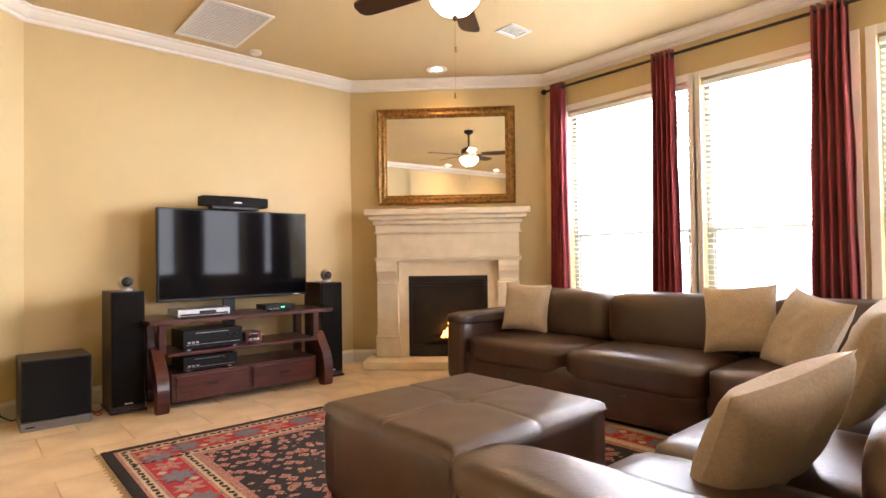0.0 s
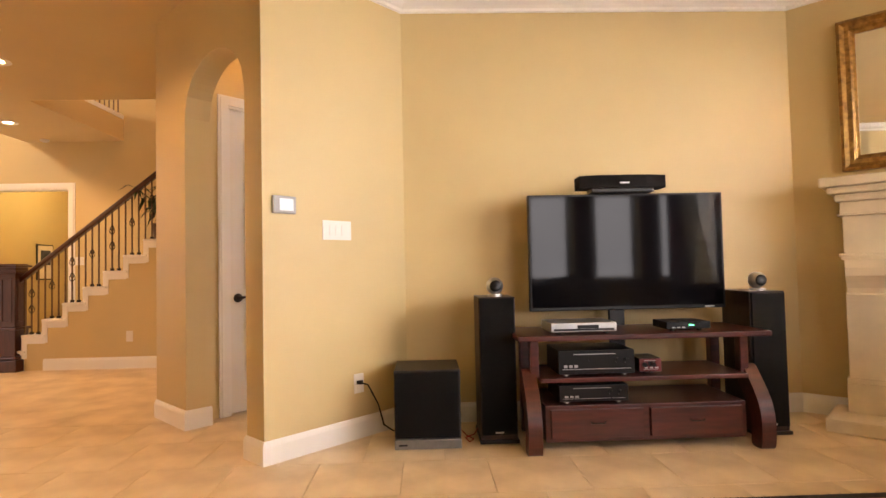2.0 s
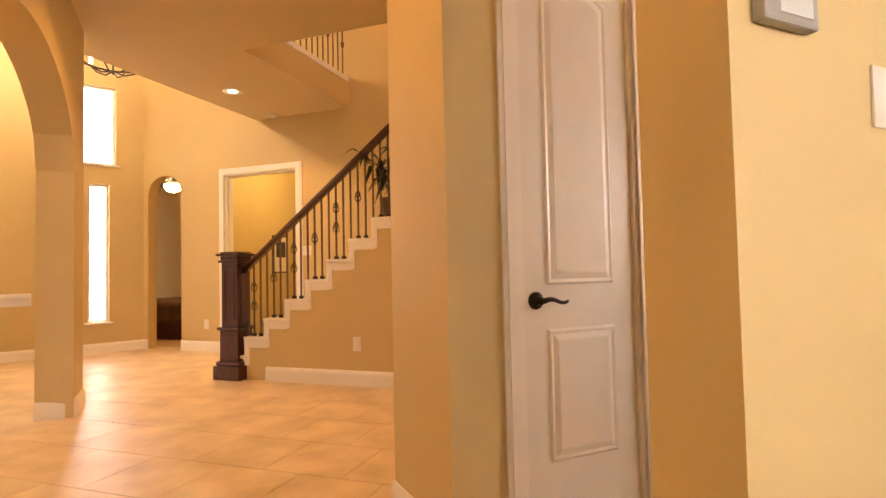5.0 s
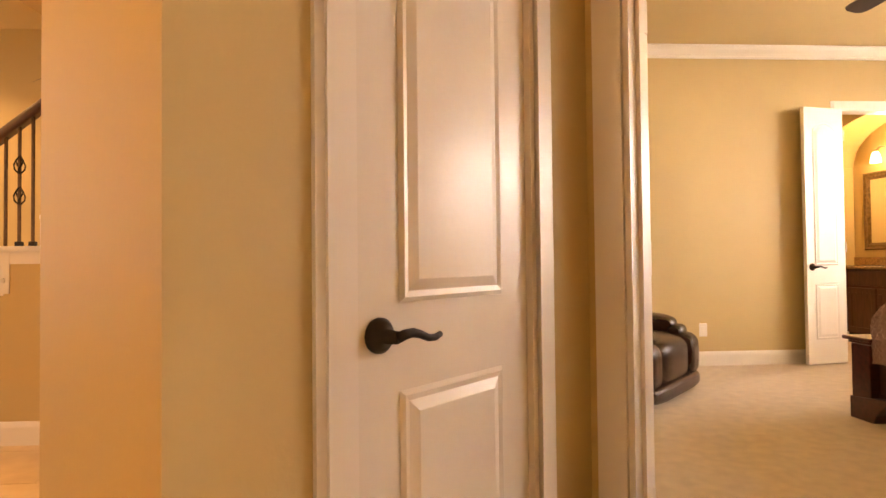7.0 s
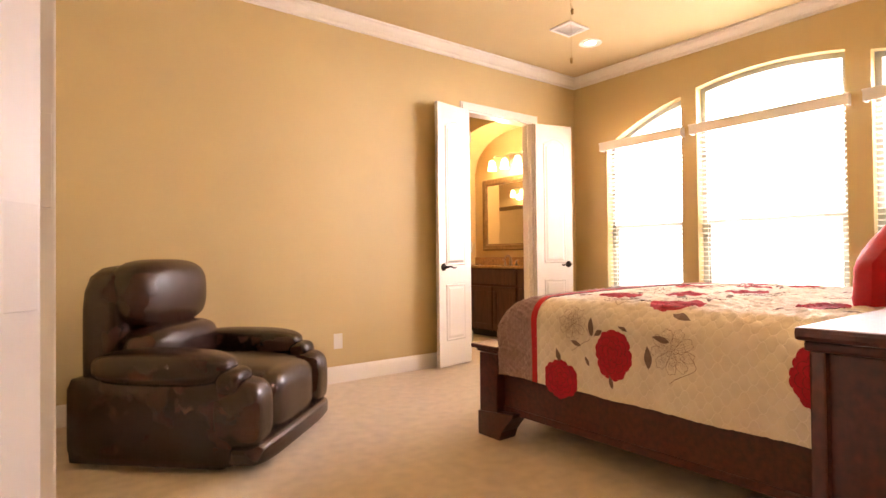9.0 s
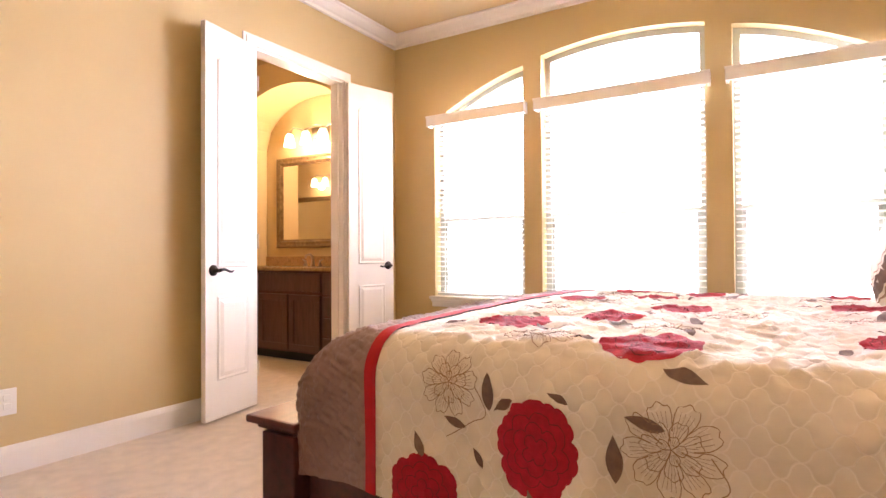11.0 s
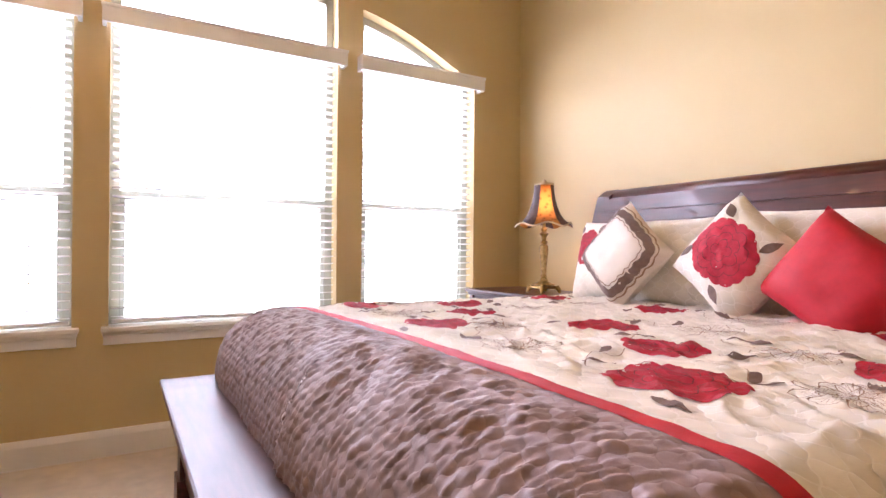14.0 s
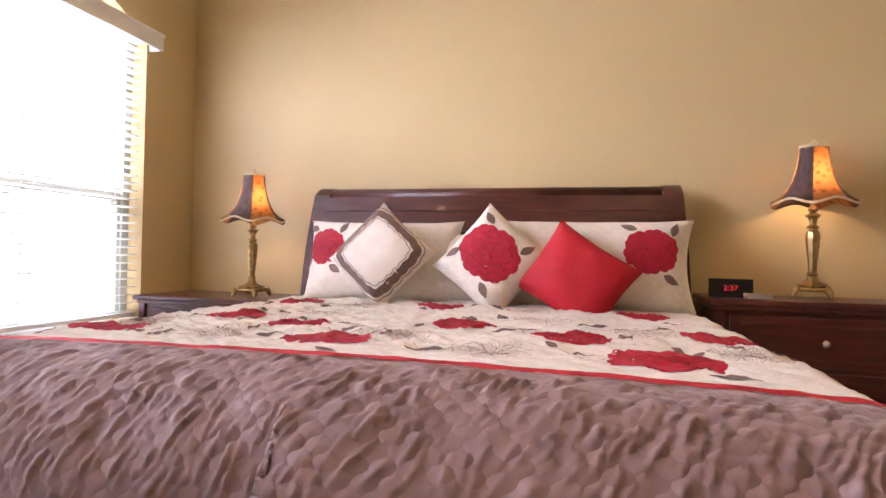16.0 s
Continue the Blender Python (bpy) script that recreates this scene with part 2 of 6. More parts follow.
# ---- ceilings ----
structure("ceiling_living", slab(-1.45, 6.85, -3.7, 4.8, H1, H1 + 0.15), CEIL, "tan painted living room ceiling")
bm = bmesh.new()
box(bm, -5.08, -1.45, -1.0, 6.78, H1, H1 + 0.3)
box(bm, -5.08, -3.75, 6.78, 8.64, H1, H1 + 0.3)
box(bm, -1.45, 0.2, 4.8, 6.78, H1, H1 + 0.3)
structure("ceiling_hall", bm, CEIL, "tan hall ceiling under the upper landing")
structure("ceiling_bedroom", slab(-0.5, 4.9, 5.0, 9.02, H2, H2 + 0.15), CEIL, "tan bedroom ceiling")
structure("ceiling_upper", slab(-9.5, 0.5, -1.0, 13.0, 5.5, 5.65), CEIL, "ceiling high over the foyer")

# ---- living room walls ----
LW = ((1.70, 2.90), (0.60, 1.60), (-0.55, 0.45))
wall("wall_tv", (3.08, 4.63), (0.325, 4.63), -0.12, H1)
wall("wall_thermostat", (0.325, 4.63), (-0.426, 3.879), -0.13, H1)
wall("wall_fireplace", (4.52, 3.19), (3.08, 4.63), -0.12, H1)
wall("wall_living_windows", (4.52, -1.2), (4.52, 3.19), -0.18, H1, [(a + 1.2, b + 1.2, 0.6, 2.52) for a, b in LW], "tan wall with three tall windows")
SW3 = ((2.55, 3.55), (3.95, 4.95), (5.35, 6.35))
wall("wall_nook_north", (6.7, -1.2), (4.70, -1.2), -0.12, H1)
wall("wall_nook_east", (6.7, -3.5), (6.7, -1.2), -0.12, H1)
wall("wall_living_south", (-1.3, -3.5), (6.7, -3.5), -0.18, H1, [(a + 1.3, b + 1.3, 0.8, 2.5) for a, b in SW3], "tan wall with three breakfast nook windows")
wall("wall_living_west", (-1.3, 2.65), (-1.3, -3.5), -0.12, H1)


def arc(s0, s1, spring, rise):
    def top(s):
        u = 2 * (s - s0) / (s1 - s0) - 1
        return spring + rise * math.sqrt(max(0.0, 1 - u * u))
    return top


wall("wall_arch", (-0.428, 3.881), (-1.54, 4.993), -0.17, H1, [(0.19, 1.04, 0, arc(0.19, 1.04, 2.12, 0.34))], "tan wall with an arched opening to the vestibule")
wall("wall_hall_side", (-1.54, 5.0), (-1.54, 7.18), -0.12, H1)

# ---- vestibule ----
wall("wall_closet", (-1.23, 4.72), (-0.36, 5.59), 0.12, H1, [(0.33, 0.93, 0, 2.3)], "tan vestibule wall with the closet doorway")
wall("wall_vestibule_right", (0.37, 4.87), (-0.2, 4.30), 0.1, H1)
wall("wall_bedroom_door", (-0.40, 5.62), (0.36, 4.86), 0.13, H1, [(0.165, 1.02, 0, 2.44)], "tan wall with the bedroom doorway")

# ---- bedroom walls ----
BW = ((5.40, 6.22), (6.38, 7.54), (7.69, 8.53))


def head3(s):
    y = 8.96 - s
    if y < 6.3:
        u = (y - 5.40) / 0.82
        return 2.16 + 0.33 * math.sin(u * 1.25) / math.sin(1.25)
    if y > 7.6:
        u = (8.53 - y) / 0.84
        return 2.16 + 0.33 * math.sin(u * 1.25) / math.sin(1.25)
    return 2.60 - 0.06 * ((y - 6.96) / 0.58) ** 2


wall("wall_bedroom_east", (4.75, 8.96), (4.75, 5.0), 0.2, H2, [(8.96 - b, 8.96 - a, 0.62, head3) for a, b in BW], "tan bedroom wall with three arched windows")
wall("wall_bedroom_north", (-0.5, 8.96), (4.75, 8.96), 0.12, H2, [(3.66, 4.56, 0, 2.4)], "tan bedroom wall with the bathroom doorway")
wall("wall_bedroom_south", (4.75, 5.0), (0.42, 5.0), 0.2, H2)
wall("wall_bedroom_west", (-0.45, 5.6), (-0.45, 8.96), 0.12, H2)

# ---- hall and foyer ----
FAR = 8.64
wall("wall_hall_far", (-7.0, FAR), (-0.58, FAR), 0.14, 5.5, [(0.1, 0.68, 0, arc(0.1, 0.68, 2.1, 0.25)), (1.40, 2.50, 0, 2.28)], "tall tan hall wall with an arch and a cased doorway")
wall("wall_foyer_front", (-7.75, 7.2), (-6.98, FAR), 0.16, 2.35, [(0.98, 1.22, 0.40, 2.22)], "tan foyer wall with a sidelight window")
wall("wall_foyer_front_upper", (-7.75, 7.2), (-6.98, FAR), 0.16, 5.5, [(0.86, 1.30, 2.48, 3.53)], "tall tan foyer wall with an upper window", bottom=2.35)
wall("wall_foyer_west", (-7.75, 3.0), (-7.75, 7.2), 0.16, 5.5, [(1.0, 2.2, 0.1, 2.3)])
wall("wall_dining", (-4.40, 5.75), (-1.3, 2.65), -0.23, H1, [(0.02, 2.22, 0, arc(0.02, 2.22, 1.75, 0.61)), (2.33, 4.1, 0.885, arc(2.33, 4.1, 2.02, 0.5))], "tan wall with an arched opening to the dining room")
wall("wall_dining_niche", (-2.88, 4.03), (-1.55, 2.70), -0.08, H1, label="tan back of the arched niche")
wall("wall_dining_pier", (-4.66, 6.01), (-4.40, 5.75), -0.23, H1)
wall("wall_upper_front", (-5.08, 5.9), (-5.08, -1.0), -0.14, 5.5, bottom=H1 - 0.01)
wall("wall_dining_back", (-7.75, 0.5), (-1.3, 0.5), -0.12, H1)
wall("wall_upper_back", (0.35, 6.6), (0.35, 8.64), 0.12, 5.5, bottom=H2 + 0.16)
wall("wall_hall_far_upper", (-0.58, FAR), (0.5, FAR), 0.14, 5.5, bottom=H2 + 0.16)
wall("wall_stair_top", (-1.42, 6.90), (0.35, 6.90), 0.1, 5.5, bottom=H1)
wall("wall_upper_hall", (-3.6, 6.9), (-1.42, 6.9), 0.1, 5.5, bottom=H1 + 1.1)
for nm, x0, x1 in (("office", -6.05, -3.6), ("guest", -10.3, -6.3)):
    wall("wall_%s_back" % nm, (x0, 11.2), (x1, 11.2), 0.1, 2.9)
    wall("wall_%s_left" % nm, (x0, 8.78) if nm == "office" else (-7.06, 8.68), (x0, 11.2) if nm == "office" else (-10.3, 10.5), 0.1, 2.9)
    wall("wall_%s_right" % nm, (x1, 11.2), (x1, 8.78), 0.1, 2.9)
    structure("ceiling_%s" % nm, slab(x0 - 0.1, x1 + 0.1, 8.79, 11.3, 2.9, 3.0), CEIL, "tan ceiling of a far room")

# ---- bathroom ----
wall("wall_bath_east", (4.87, 13.6), (4.87, 9.08), 0.12, H2)
wall("wall_bath_north", (2.3, 13.5), (4.9, 13.5), 0.12, H2)
wall("wall_bath_west", (2.3, 9.08), (2.3, 13.5), 0.12, H2)
wall("wall_bath_niche", (4.40, 11.6), (4.40, 9.08), 0.46, 2.9, [(0.78, 2.40, 0, arc(0.78, 2.40, 2.15, 0.5))], "tan arched niche over the vanity")
structure("ceiling_bath", slab(2.2, 4.95, 9.02, 13.7, 2.9, 3.02), CEIL, "tan bathroom ceiling")

# ---- mouldings ----
moulding("trim_crown_living", [(-1.3, -3.5), (-1.3, 2.65)], crown_profile(H1), TRIM, "white crown moulding")
moulding("trim_crown_living_main", [(-0.428, 3.881), (0.325, 4.63), (3.08, 4.63), (4.52, 3.19), (4.52, -1.2), (6.7, -1.2), (6.7, -3.5), (-1.3, -3.5)], crown_profile(H1), TRIM, "white crown moulding")
moulding("trim_crown_bedroom", [(-0.45, 5.6), (-0.45, 8.96), (4.75, 8.96), (4.75, 5.0), (0.34, 5.0)], crown_profile(H2), TRIM, "white bedroom crown moulding")
moulding("baseboard_bedroom", [(-0.45, 5.8), (-0.45, 8.96), (3.08, 8.96)], BASE, TRIM, "white baseboard")
moulding("baseboard_bedroom_east", [(4.14, 8.96), (4.75, 8.96), (4.75, 5.0), (0.36, 5.0)], BASE, TRIM, "white baseboard")
moulding("baseboard_arch", [(-1.54, 7.18), (-1.54, 4.993), (-1.163, 4.616), (-1.04, 4.738)], BASE, TRIM, "white baseboard round the arch pier")
moulding("baseboard_living", [(-0.37, 4.195), (-0.562, 4.015), (-0.428, 3.881), (0.325, 4.63), (3.08, 4.63), (4.52, 3.19), (4.52, -1.2), (6.7, -1.2), (6.7, -3.5), (-1.3, -3.5), (-1.3, 2.65), (-2.83, 4.18), (-2.99, 4.02)], BASE, TRIM, "white baseboard")
moulding("baseboard_pier", [(-4.55, 5.575), (-4.40, 5.75), (-4.66, 6.01), (-4.82, 5.85)], BASE, TRIM, "white baseboard round the hall pier")
moulding("baseboard_far", [(-6.32, FAR), (-5.67, FAR)], BASE, TRIM, "white baseboard")
moulding("baseboard_foyer", [(-7.75, 3.0), (-7.75, 7.2), (-6.98, FAR), (-6.9, FAR)], BASE, TRIM, "white baseboard")
moulding("baseboard_stair", [(-3.85, 7.18), (-1.54, 7.18)], BASE, TRIM, "white baseboard under the stairs")
RAILP = [(0.0, 0.80), (0.012, 0.80), (0.016, 0.84), (0.03, 0.86), (0.03, 0.88), (0.0, 0.885)]
moulding("trim_chair_rail", [(-1.3, 2.65), (-2.83, 4.18)], RAILP, TRIM, "white chair rail")
moulding("trim_chair_rail_pier", [(-4.80, 5.30), (-4.55, 5.55)], RAILP, TRIM, "white chair rail")

# ---- outside ----
structure("ground", slab(-400, 400, -400, 400, -0.6, -0.45), GROUND, "pale lawn reaching the horizon")


# ---- helpers for soft things and fittings ----
def pad(bm, x0, x1, y0, y1, z0, z1, p=6.0, n=9, m=None, puff=0.0):
    """A cushion: a cube rounded to a superellipsoid."""
    g = {}
    c = Vector(((x0 + x1) / 2, (y0 + y1) / 2, (z0 + z1) / 2))
    h = Vector(((x1 - x0) / 2, (y1 - y0) / 2, (z1 - z0) / 2))

    def vert(i, j, k):
        key = (i, j, k)
        if key not in g:
            v = [math.tan((a / n * 2 - 1) * math.pi / 4) for a in (i, j, k)]
            q = sum(abs(a) ** p for a in v) ** (1 / p)
            v = [a / q for a in v]
            o = puff * (1 - v[0] ** 2) * (1 - v[1] ** 2)
            co = Vector((c.x + v[0] * h.x, c.y + v[1] * h.y, c.z + v[2] * h.z + (o if v[2] > 0 else 0)))
            g[key] = bm.verts.new(m @ co if m is not None else co)
        return g[key]
    for a in range(n):
        for b in range(n):
            for s in (0, n):
                bm.faces.new((vert(a, b, s), vert(a + 1, b, s), vert(a + 1, b + 1, s), vert(a, b + 1, s)))
                bm.faces.new((vert(a, s, b), vert(a + 1, s, b), vert(a + 1, s, b + 1), vert(a, s, b + 1)))
                bm.faces.new((vert(s, a, b), vert(s, a + 1, b), vert(s, a + 1, b + 1), vert(s, a, b + 1)))
    return bm


def soft(*a, **k):
    return pad(bmesh.new(), *a, **k)


def turned(profile, seg=24, m=None):
    return lathe(bmesh.new(), profile, seg, m)


def bar(pts, r, seg=8):
    return tube(bmesh.new(), pts, r, seg)


def cloth_material(name, col, line, period, width, rough=0.75, bump=0.4, both=True):
    """Woven cloth with a trellis of ogee lines in the mesh's own cloth coordinates."""
    m = material(name, col, rough, vary=0.1, scale=14, sheen=0.2)
    nt = m.node_tree
    b = nt.nodes["Principled BSDF"]
    old = b.inputs["Base Color"].links[0].from_socket
    uv = nt.nodes.new("ShaderNodeUVMap")
    sep = nt.nodes.new("ShaderNodeSeparateXYZ")
    nt.links.new(uv.outputs[0], sep.inputs[0])

    def op(kind, a, c=None):
        n = nt.nodes.new("ShaderNodeMath")
        n.operation = kind
        for i, v in enumerate((a, c)):
            if v is None:
                continue
            if isinstance(v, (int, float)):
                n.inputs[i].default_value = v
            else:
                nt.links.new(v, n.inputs[i])
        return n.outputs[0]
    k = math.pi / period
    sway = 0.25
    u0 = op("MULTIPLY", op("ADD", sep.outputs[0], sep.outputs[1]), k)
    v0 = op("MULTIPLY", op("SUBTRACT", sep.outputs[0], sep.outputs[1]), k)
    u = op("ADD", u0, op("MULTIPLY", op("SINE", op("MULTIPLY", v0, 2.0)), sway))
    v = op("ADD", v0, op("MULTIPLY", op("SINE", op("MULTIPLY", u0, 2.0)), sway))
    ridge = op("MINIMUM", op("ABSOLUTE", op("SINE", u)), op("ABSOLUTE", op("SINE", v)))
    mask = op("LESS_THAN", ridge, width)
    mix = nt.nodes.new("ShaderNodeMix")
    mix.data_type = "RGBA"
    nt.links.new(mask, mix.inputs["Factor"])
    nt.links.new(old, mix.inputs["A"])
    mix.inputs["B"].default_value = (*line, 1)
    nt.links.new(mix.outputs["Result"], b.inputs["Base Color"])
    weave = nt.nodes.new("ShaderNodeTexNoise")
    weave.inputs["Scale"].default_value = 500
    tall = op("ADD", op("MULTIPLY", op("POWER", ridge, 0.4), 1.0), op("MULTIPLY", weave.outputs[0], 0.15))
    if bump >= 0.5:
        spread = nt.nodes.new("ShaderNodeMapping")
        spread.inputs["Rotation"].default_value = (0, 0, -0.4)
        spread.inputs["Scale"].default_value = (70, 24, 1)
        nt.links.new(uv.outputs[0], spread.inputs[0])
        pucker = nt.nodes.new("ShaderNodeTexNoise")
        pucker.inputs["Scale"].default_value, pucker.inputs["Detail"].default_value = 1.0, 3
        nt.links.new(spread.outputs[0], pucker.inputs["Vector"])
        tall = op("ADD", tall, op("MULTIPLY", pucker.outputs[0], 1.7))
    bp = nt.nodes.new("ShaderNodeBump")
    bp.inputs["Strength"].default_value, bp.inputs["Distance"].default_value = bump, 0.006
    nt.links.new(tall, bp.inputs["Height"])
    nt.links.new(bp.outputs[0], b.inputs["Normal"])
    return m


CREAM = cloth_material("cream trellis cotton", (0.76, 0.69, 0.58), (0.80, 0.74, 0.65), 0.062, 0.13, bump=0.3)
BROWNQ = cloth_material("taupe quilted satin", (0.275, 0.17, 0.162), (0.26, 0.16, 0.152), 0.045, 0.04, rough=0.58, bump=0.28)
REDC = material("red applique cotton", (0.44, 0.006, 0.024), 0.8, vary=0.25, scale=50, bump=0.5, bump_scale=160)
REDS = material("red piping cotton", (0.48, 0.005, 0.014), 0.7, vary=0.1, scale=40, bump=0.2, bump_scale=300)
LEAFC = material("taupe leaf applique", (0.19, 0.12, 0.095), 0.7, vary=0.2, scale=60, bump=0.3, bump_scale=300)
REDT = material("dark red thread", (0.13, 0.003, 0.010), 0.7)
THREAD = material("brown embroidery thread", (0.33, 0.21, 0.14), 0.7)
WHITEC = material("off-white cotton", (0.78, 0.70, 0.60), 0.8, vary=0.06, scale=20, bump=0.25, bump_scale=300, sheen=0.2)


def grid_part(name, fn, us, vs, mat, parent, label="", thick=0.0):
    """A sheet through fn(u, v) with its cloth coordinates as its UV map."""
    verts = [fn(u, v) for v in vs for u in us]
    n = len(us)
    faces = [(j * n + i, j * n + i + 1, (j + 1) * n + i + 1, (j + 1) * n + i) for j in range(len(vs) - 1) for i in range(n - 1)]
    me = bpy.data.meshes.new("mesh")
    me.from_pydata([tuple(p) for p in verts], [], faces)
    lay = me.uv_layers.new(name="UVMap")
    for poly in me.polygons:
        poly.use_smooth = True
        for li in poly.loop_indices:
            vi = me.loops[li].vertex_index
            lay.data[li].uv = (us[vi % n], vs[vi // n])
    me.materials.append(mat)
    ob = new(name, me)
    ob.parent = parent
    if thick:
        so = ob.modifiers.new("thickness", "SOLIDIFY")
        so.thickness, so.offset = thick, -1
    if label:
        tagged(ob, label=label)
    return ob


def steps(a, b, d):
    n = max(2, int(round(abs(b - a) / d)) + 1)
    return [a + (b - a) * i / (n - 1) for i in range(n)]


def lifted(fn, u, v, h):
    p = Vector(fn(u, v))
    du, dv = Vector(fn(u + 0.004, v)) - p, Vector(fn(u, v + 0.004)) - p
    n = du.cross(dv)
    return p + n.normalized() * h if n.length > 1e-12 else p


def flower(fn, u0, v0, r, parent, turn=0.0, flip=1, name="red_flower", mat=None):
    """A scalloped applique bloom in raised rings of petals."""
    bm = bmesh.new()
    seg, rings = 96, [0.0, 0.12, 0.22, 0.3, 0.42, 0.5, 0.6, 0.72, 0.8, 0.9, 1.0]
    rows = []
    for k, q in enumerate(rings[1:]):
        row = []
        for i in range(seg):
            a = 2 * math.pi * i / seg
            lobes = 1 + (0.12 * abs(math.sin(a * 3 + turn)) ** 0.6 + 0.07 * abs(math.sin(a * 8 + turn)) ** 0.7 + 0.06 * math.sin(a * 2 + turn * 3)) * q
            rr = r * q * lobes
            h = 0.0028 + 0.0012 * math.cos(q * 19 + 1.5 * math.sin(a * 4 + turn)) - 0.002 * max(0, q - 0.9) / 0.1
            row.append(bm.verts.new(lifted(fn, u0 + rr * math.cos(a), v0 + rr * math.sin(a) * 0.92, flip * h)))
        rows.append(row)
    mid = bm.verts.new(lifted(fn, u0, v0, flip * 0.006))
    for i in range(seg):
        bm.faces.new((mid, rows[0][i], rows[0][(i + 1) % seg]))
    for a, b in zip(rows, rows[1:]):
        for i in range(seg):
            bm.faces.new((a[i], b[i], b[(i + 1) % seg], a[(i + 1) % seg]))
    bloom_ob = part(name, bm, mat or REDC, parent, "", True)
    bm = bmesh.new()
    for ring, (n, ri) in enumerate(((8, 0.72), (6, 0.46), (4, 0.2))):
        for j in range(n):
            a = 2 * math.pi * (j + 0.5 * ring) / n + turn
            half = math.pi / n
            pts = []
            for i in range(9):
                q = i / 8 * 2 - 1
                rad = r * (ri + 0.17 * (1 - abs(q) ** 2.4) + 0.012 * math.sin(14 * q + j))
                pts.append((u0 + rad * math.cos(a + half * q), v0 + rad * math.sin(a + half * q) * 0.92))
            ribbon(bm, fn, pts, 0.0022, flip, 0.0048)
    part("petal_stitching", bm, REDT, parent)
    return bloom_ob


def leaf(fn, u0, v0, length, turn, parent, flip=1, wide=0.36):
    bm = bmesh.new()
    n = 12
    left, right, mid = [], [], []
    c, s = math.cos(turn), math.sin(turn)
    for i in range(n + 1):
        q = i / n
        w = length * wide * 0.5 * math.sin(math.pi * q ** 0.85)
        x = length * (q - 0.5)
        for lst, off, h in ((left, w, 0.0022), (mid, 0, 0.0036), (right, -w, 0.0022)):
            lst.append(bm.verts.new(lifted(fn, u0 + x * c - off * s, v0 + x * s + off * c, flip * h)))
    for a, b in ((left, mid), (mid, right)):
        for i in range(n):
            bm.faces.new((a[i], a[i + 1], b[i + 1], b[i]))
    return part("leaf_applique", bm, LEAFC, parent, "", True)


def ribbon(bm, fn, pts, w, flip=1, h=0.0028):
    prev = None
    for i, (u, v) in enumerate(pts):
        a, b = pts[max(0, i - 1)], pts[min(len(pts) - 1, i + 1)]
        du, dv = b[0] - a[0], b[1] - a[1]
        L = math.hypot(du, dv) or 1
        nu, nv = -dv / L * w / 2, du / L * w / 2
        cur = (bm.verts.new(lifted(fn, u + nu, v + nv, flip * h)), bm.verts.new(lifted(fn, u - nu, v - nv, flip * h)))
        if prev:
            bm.faces.new((prev[0], prev[1], cur[1], cur[0]))
        prev = cur


def stitched_flower(fn, u0, v0, r, parent, turn=0.0, flip=1):
    """A bloom drawn in thread: two rings of petal outlines and veins."""
    bm = bmesh.new()
    for ring, (n, ri, ro) in enumerate(((9, 0.42, 1.0), (7, 0.2, 0.62), (5, 0.0, 0.3))):
        for k in range(n):
            a = 2 * math.pi * (k + 0.5 * ring) / n + turn
            half = math.pi / n * 1.05
            pts = []
            for i in range(15):
                q = i / 14 * 2 - 1
                rad = r * (ri + (ro - ri) * (1 - abs(q) ** 2.6) ** 0.5) * (1 + 0.04 * math.sin(9 * q + k))
                pts.append((u0 + rad * math.cos(a + half * q), v0 + rad * math.sin(a + half * q)))
            ribbon(bm, fn, pts, 0.0019, flip)
            for off in (-0.45, -0.15, 0.15, 0.45):
                b = a + half * off
                ribbon(bm, fn, [(u0 + r * q * math.cos(b), v0 + r * q * math.sin(b)) for q in (ri * 0.9 + 0.1, (ri + ro) / 2, ro * 0.84)], 0.0009, flip)
    return part("stitched_flower", bm, THREAD, parent)


def stem(fn, pts, parent, flip=1):
    bm = bmesh.new()
    P = []
    for i in range(len(pts) - 1):
        p0, p1, p2, p3 = pts[max(0, i - 1)], pts[i], pts[i + 1], pts[min(len(pts) - 1, i + 2)]
        for j in range(7):
            q = j / 7
            P.append(tuple(0.5 * (2 * b + (c - a) * q + (2 * a - 5 * b + 4 * c - d) * q * q + (3 * b - a - 3 * c + d) * q ** 3) for a, b, c, d in zip(p0, p1, p2, p3)))
    P.append(pts[-1])
    ribbon(bm, fn, P, 0.0023, flip)
    return part("stitched_stem", bm, THREAD, parent)


# ---- doors, windows, plates ----
def lever(parent, x, y, z, side, way):
    """A dark lever handle: rose and waved lever; side is the face's direction along y, way the lever's along x."""
    bm = turned([(0.0, 0), (0.034, 0), (0.034, 0.006), (0.026, 0.014), (0.014, 0.02), (0.012, 0.05), (0.0, 0.05)], 20, pose(x, y, z, -90 * side, 0, 0))
    pts = [(x + way * q, y + side * 0.052, z + 0.012 * math.sin(q * 52) * (0.3 + q * 6)) for q in (0, 0.02, 0.04, 0.06, 0.08, 0.1, 0.115)]
    tube(bm, pts, [0.011, 0.01, 0.009, 0.008, 0.0075, 0.007, 0.006])
    return part("door_handle", bm, IRON, parent, "dark bronze lever handle", True)


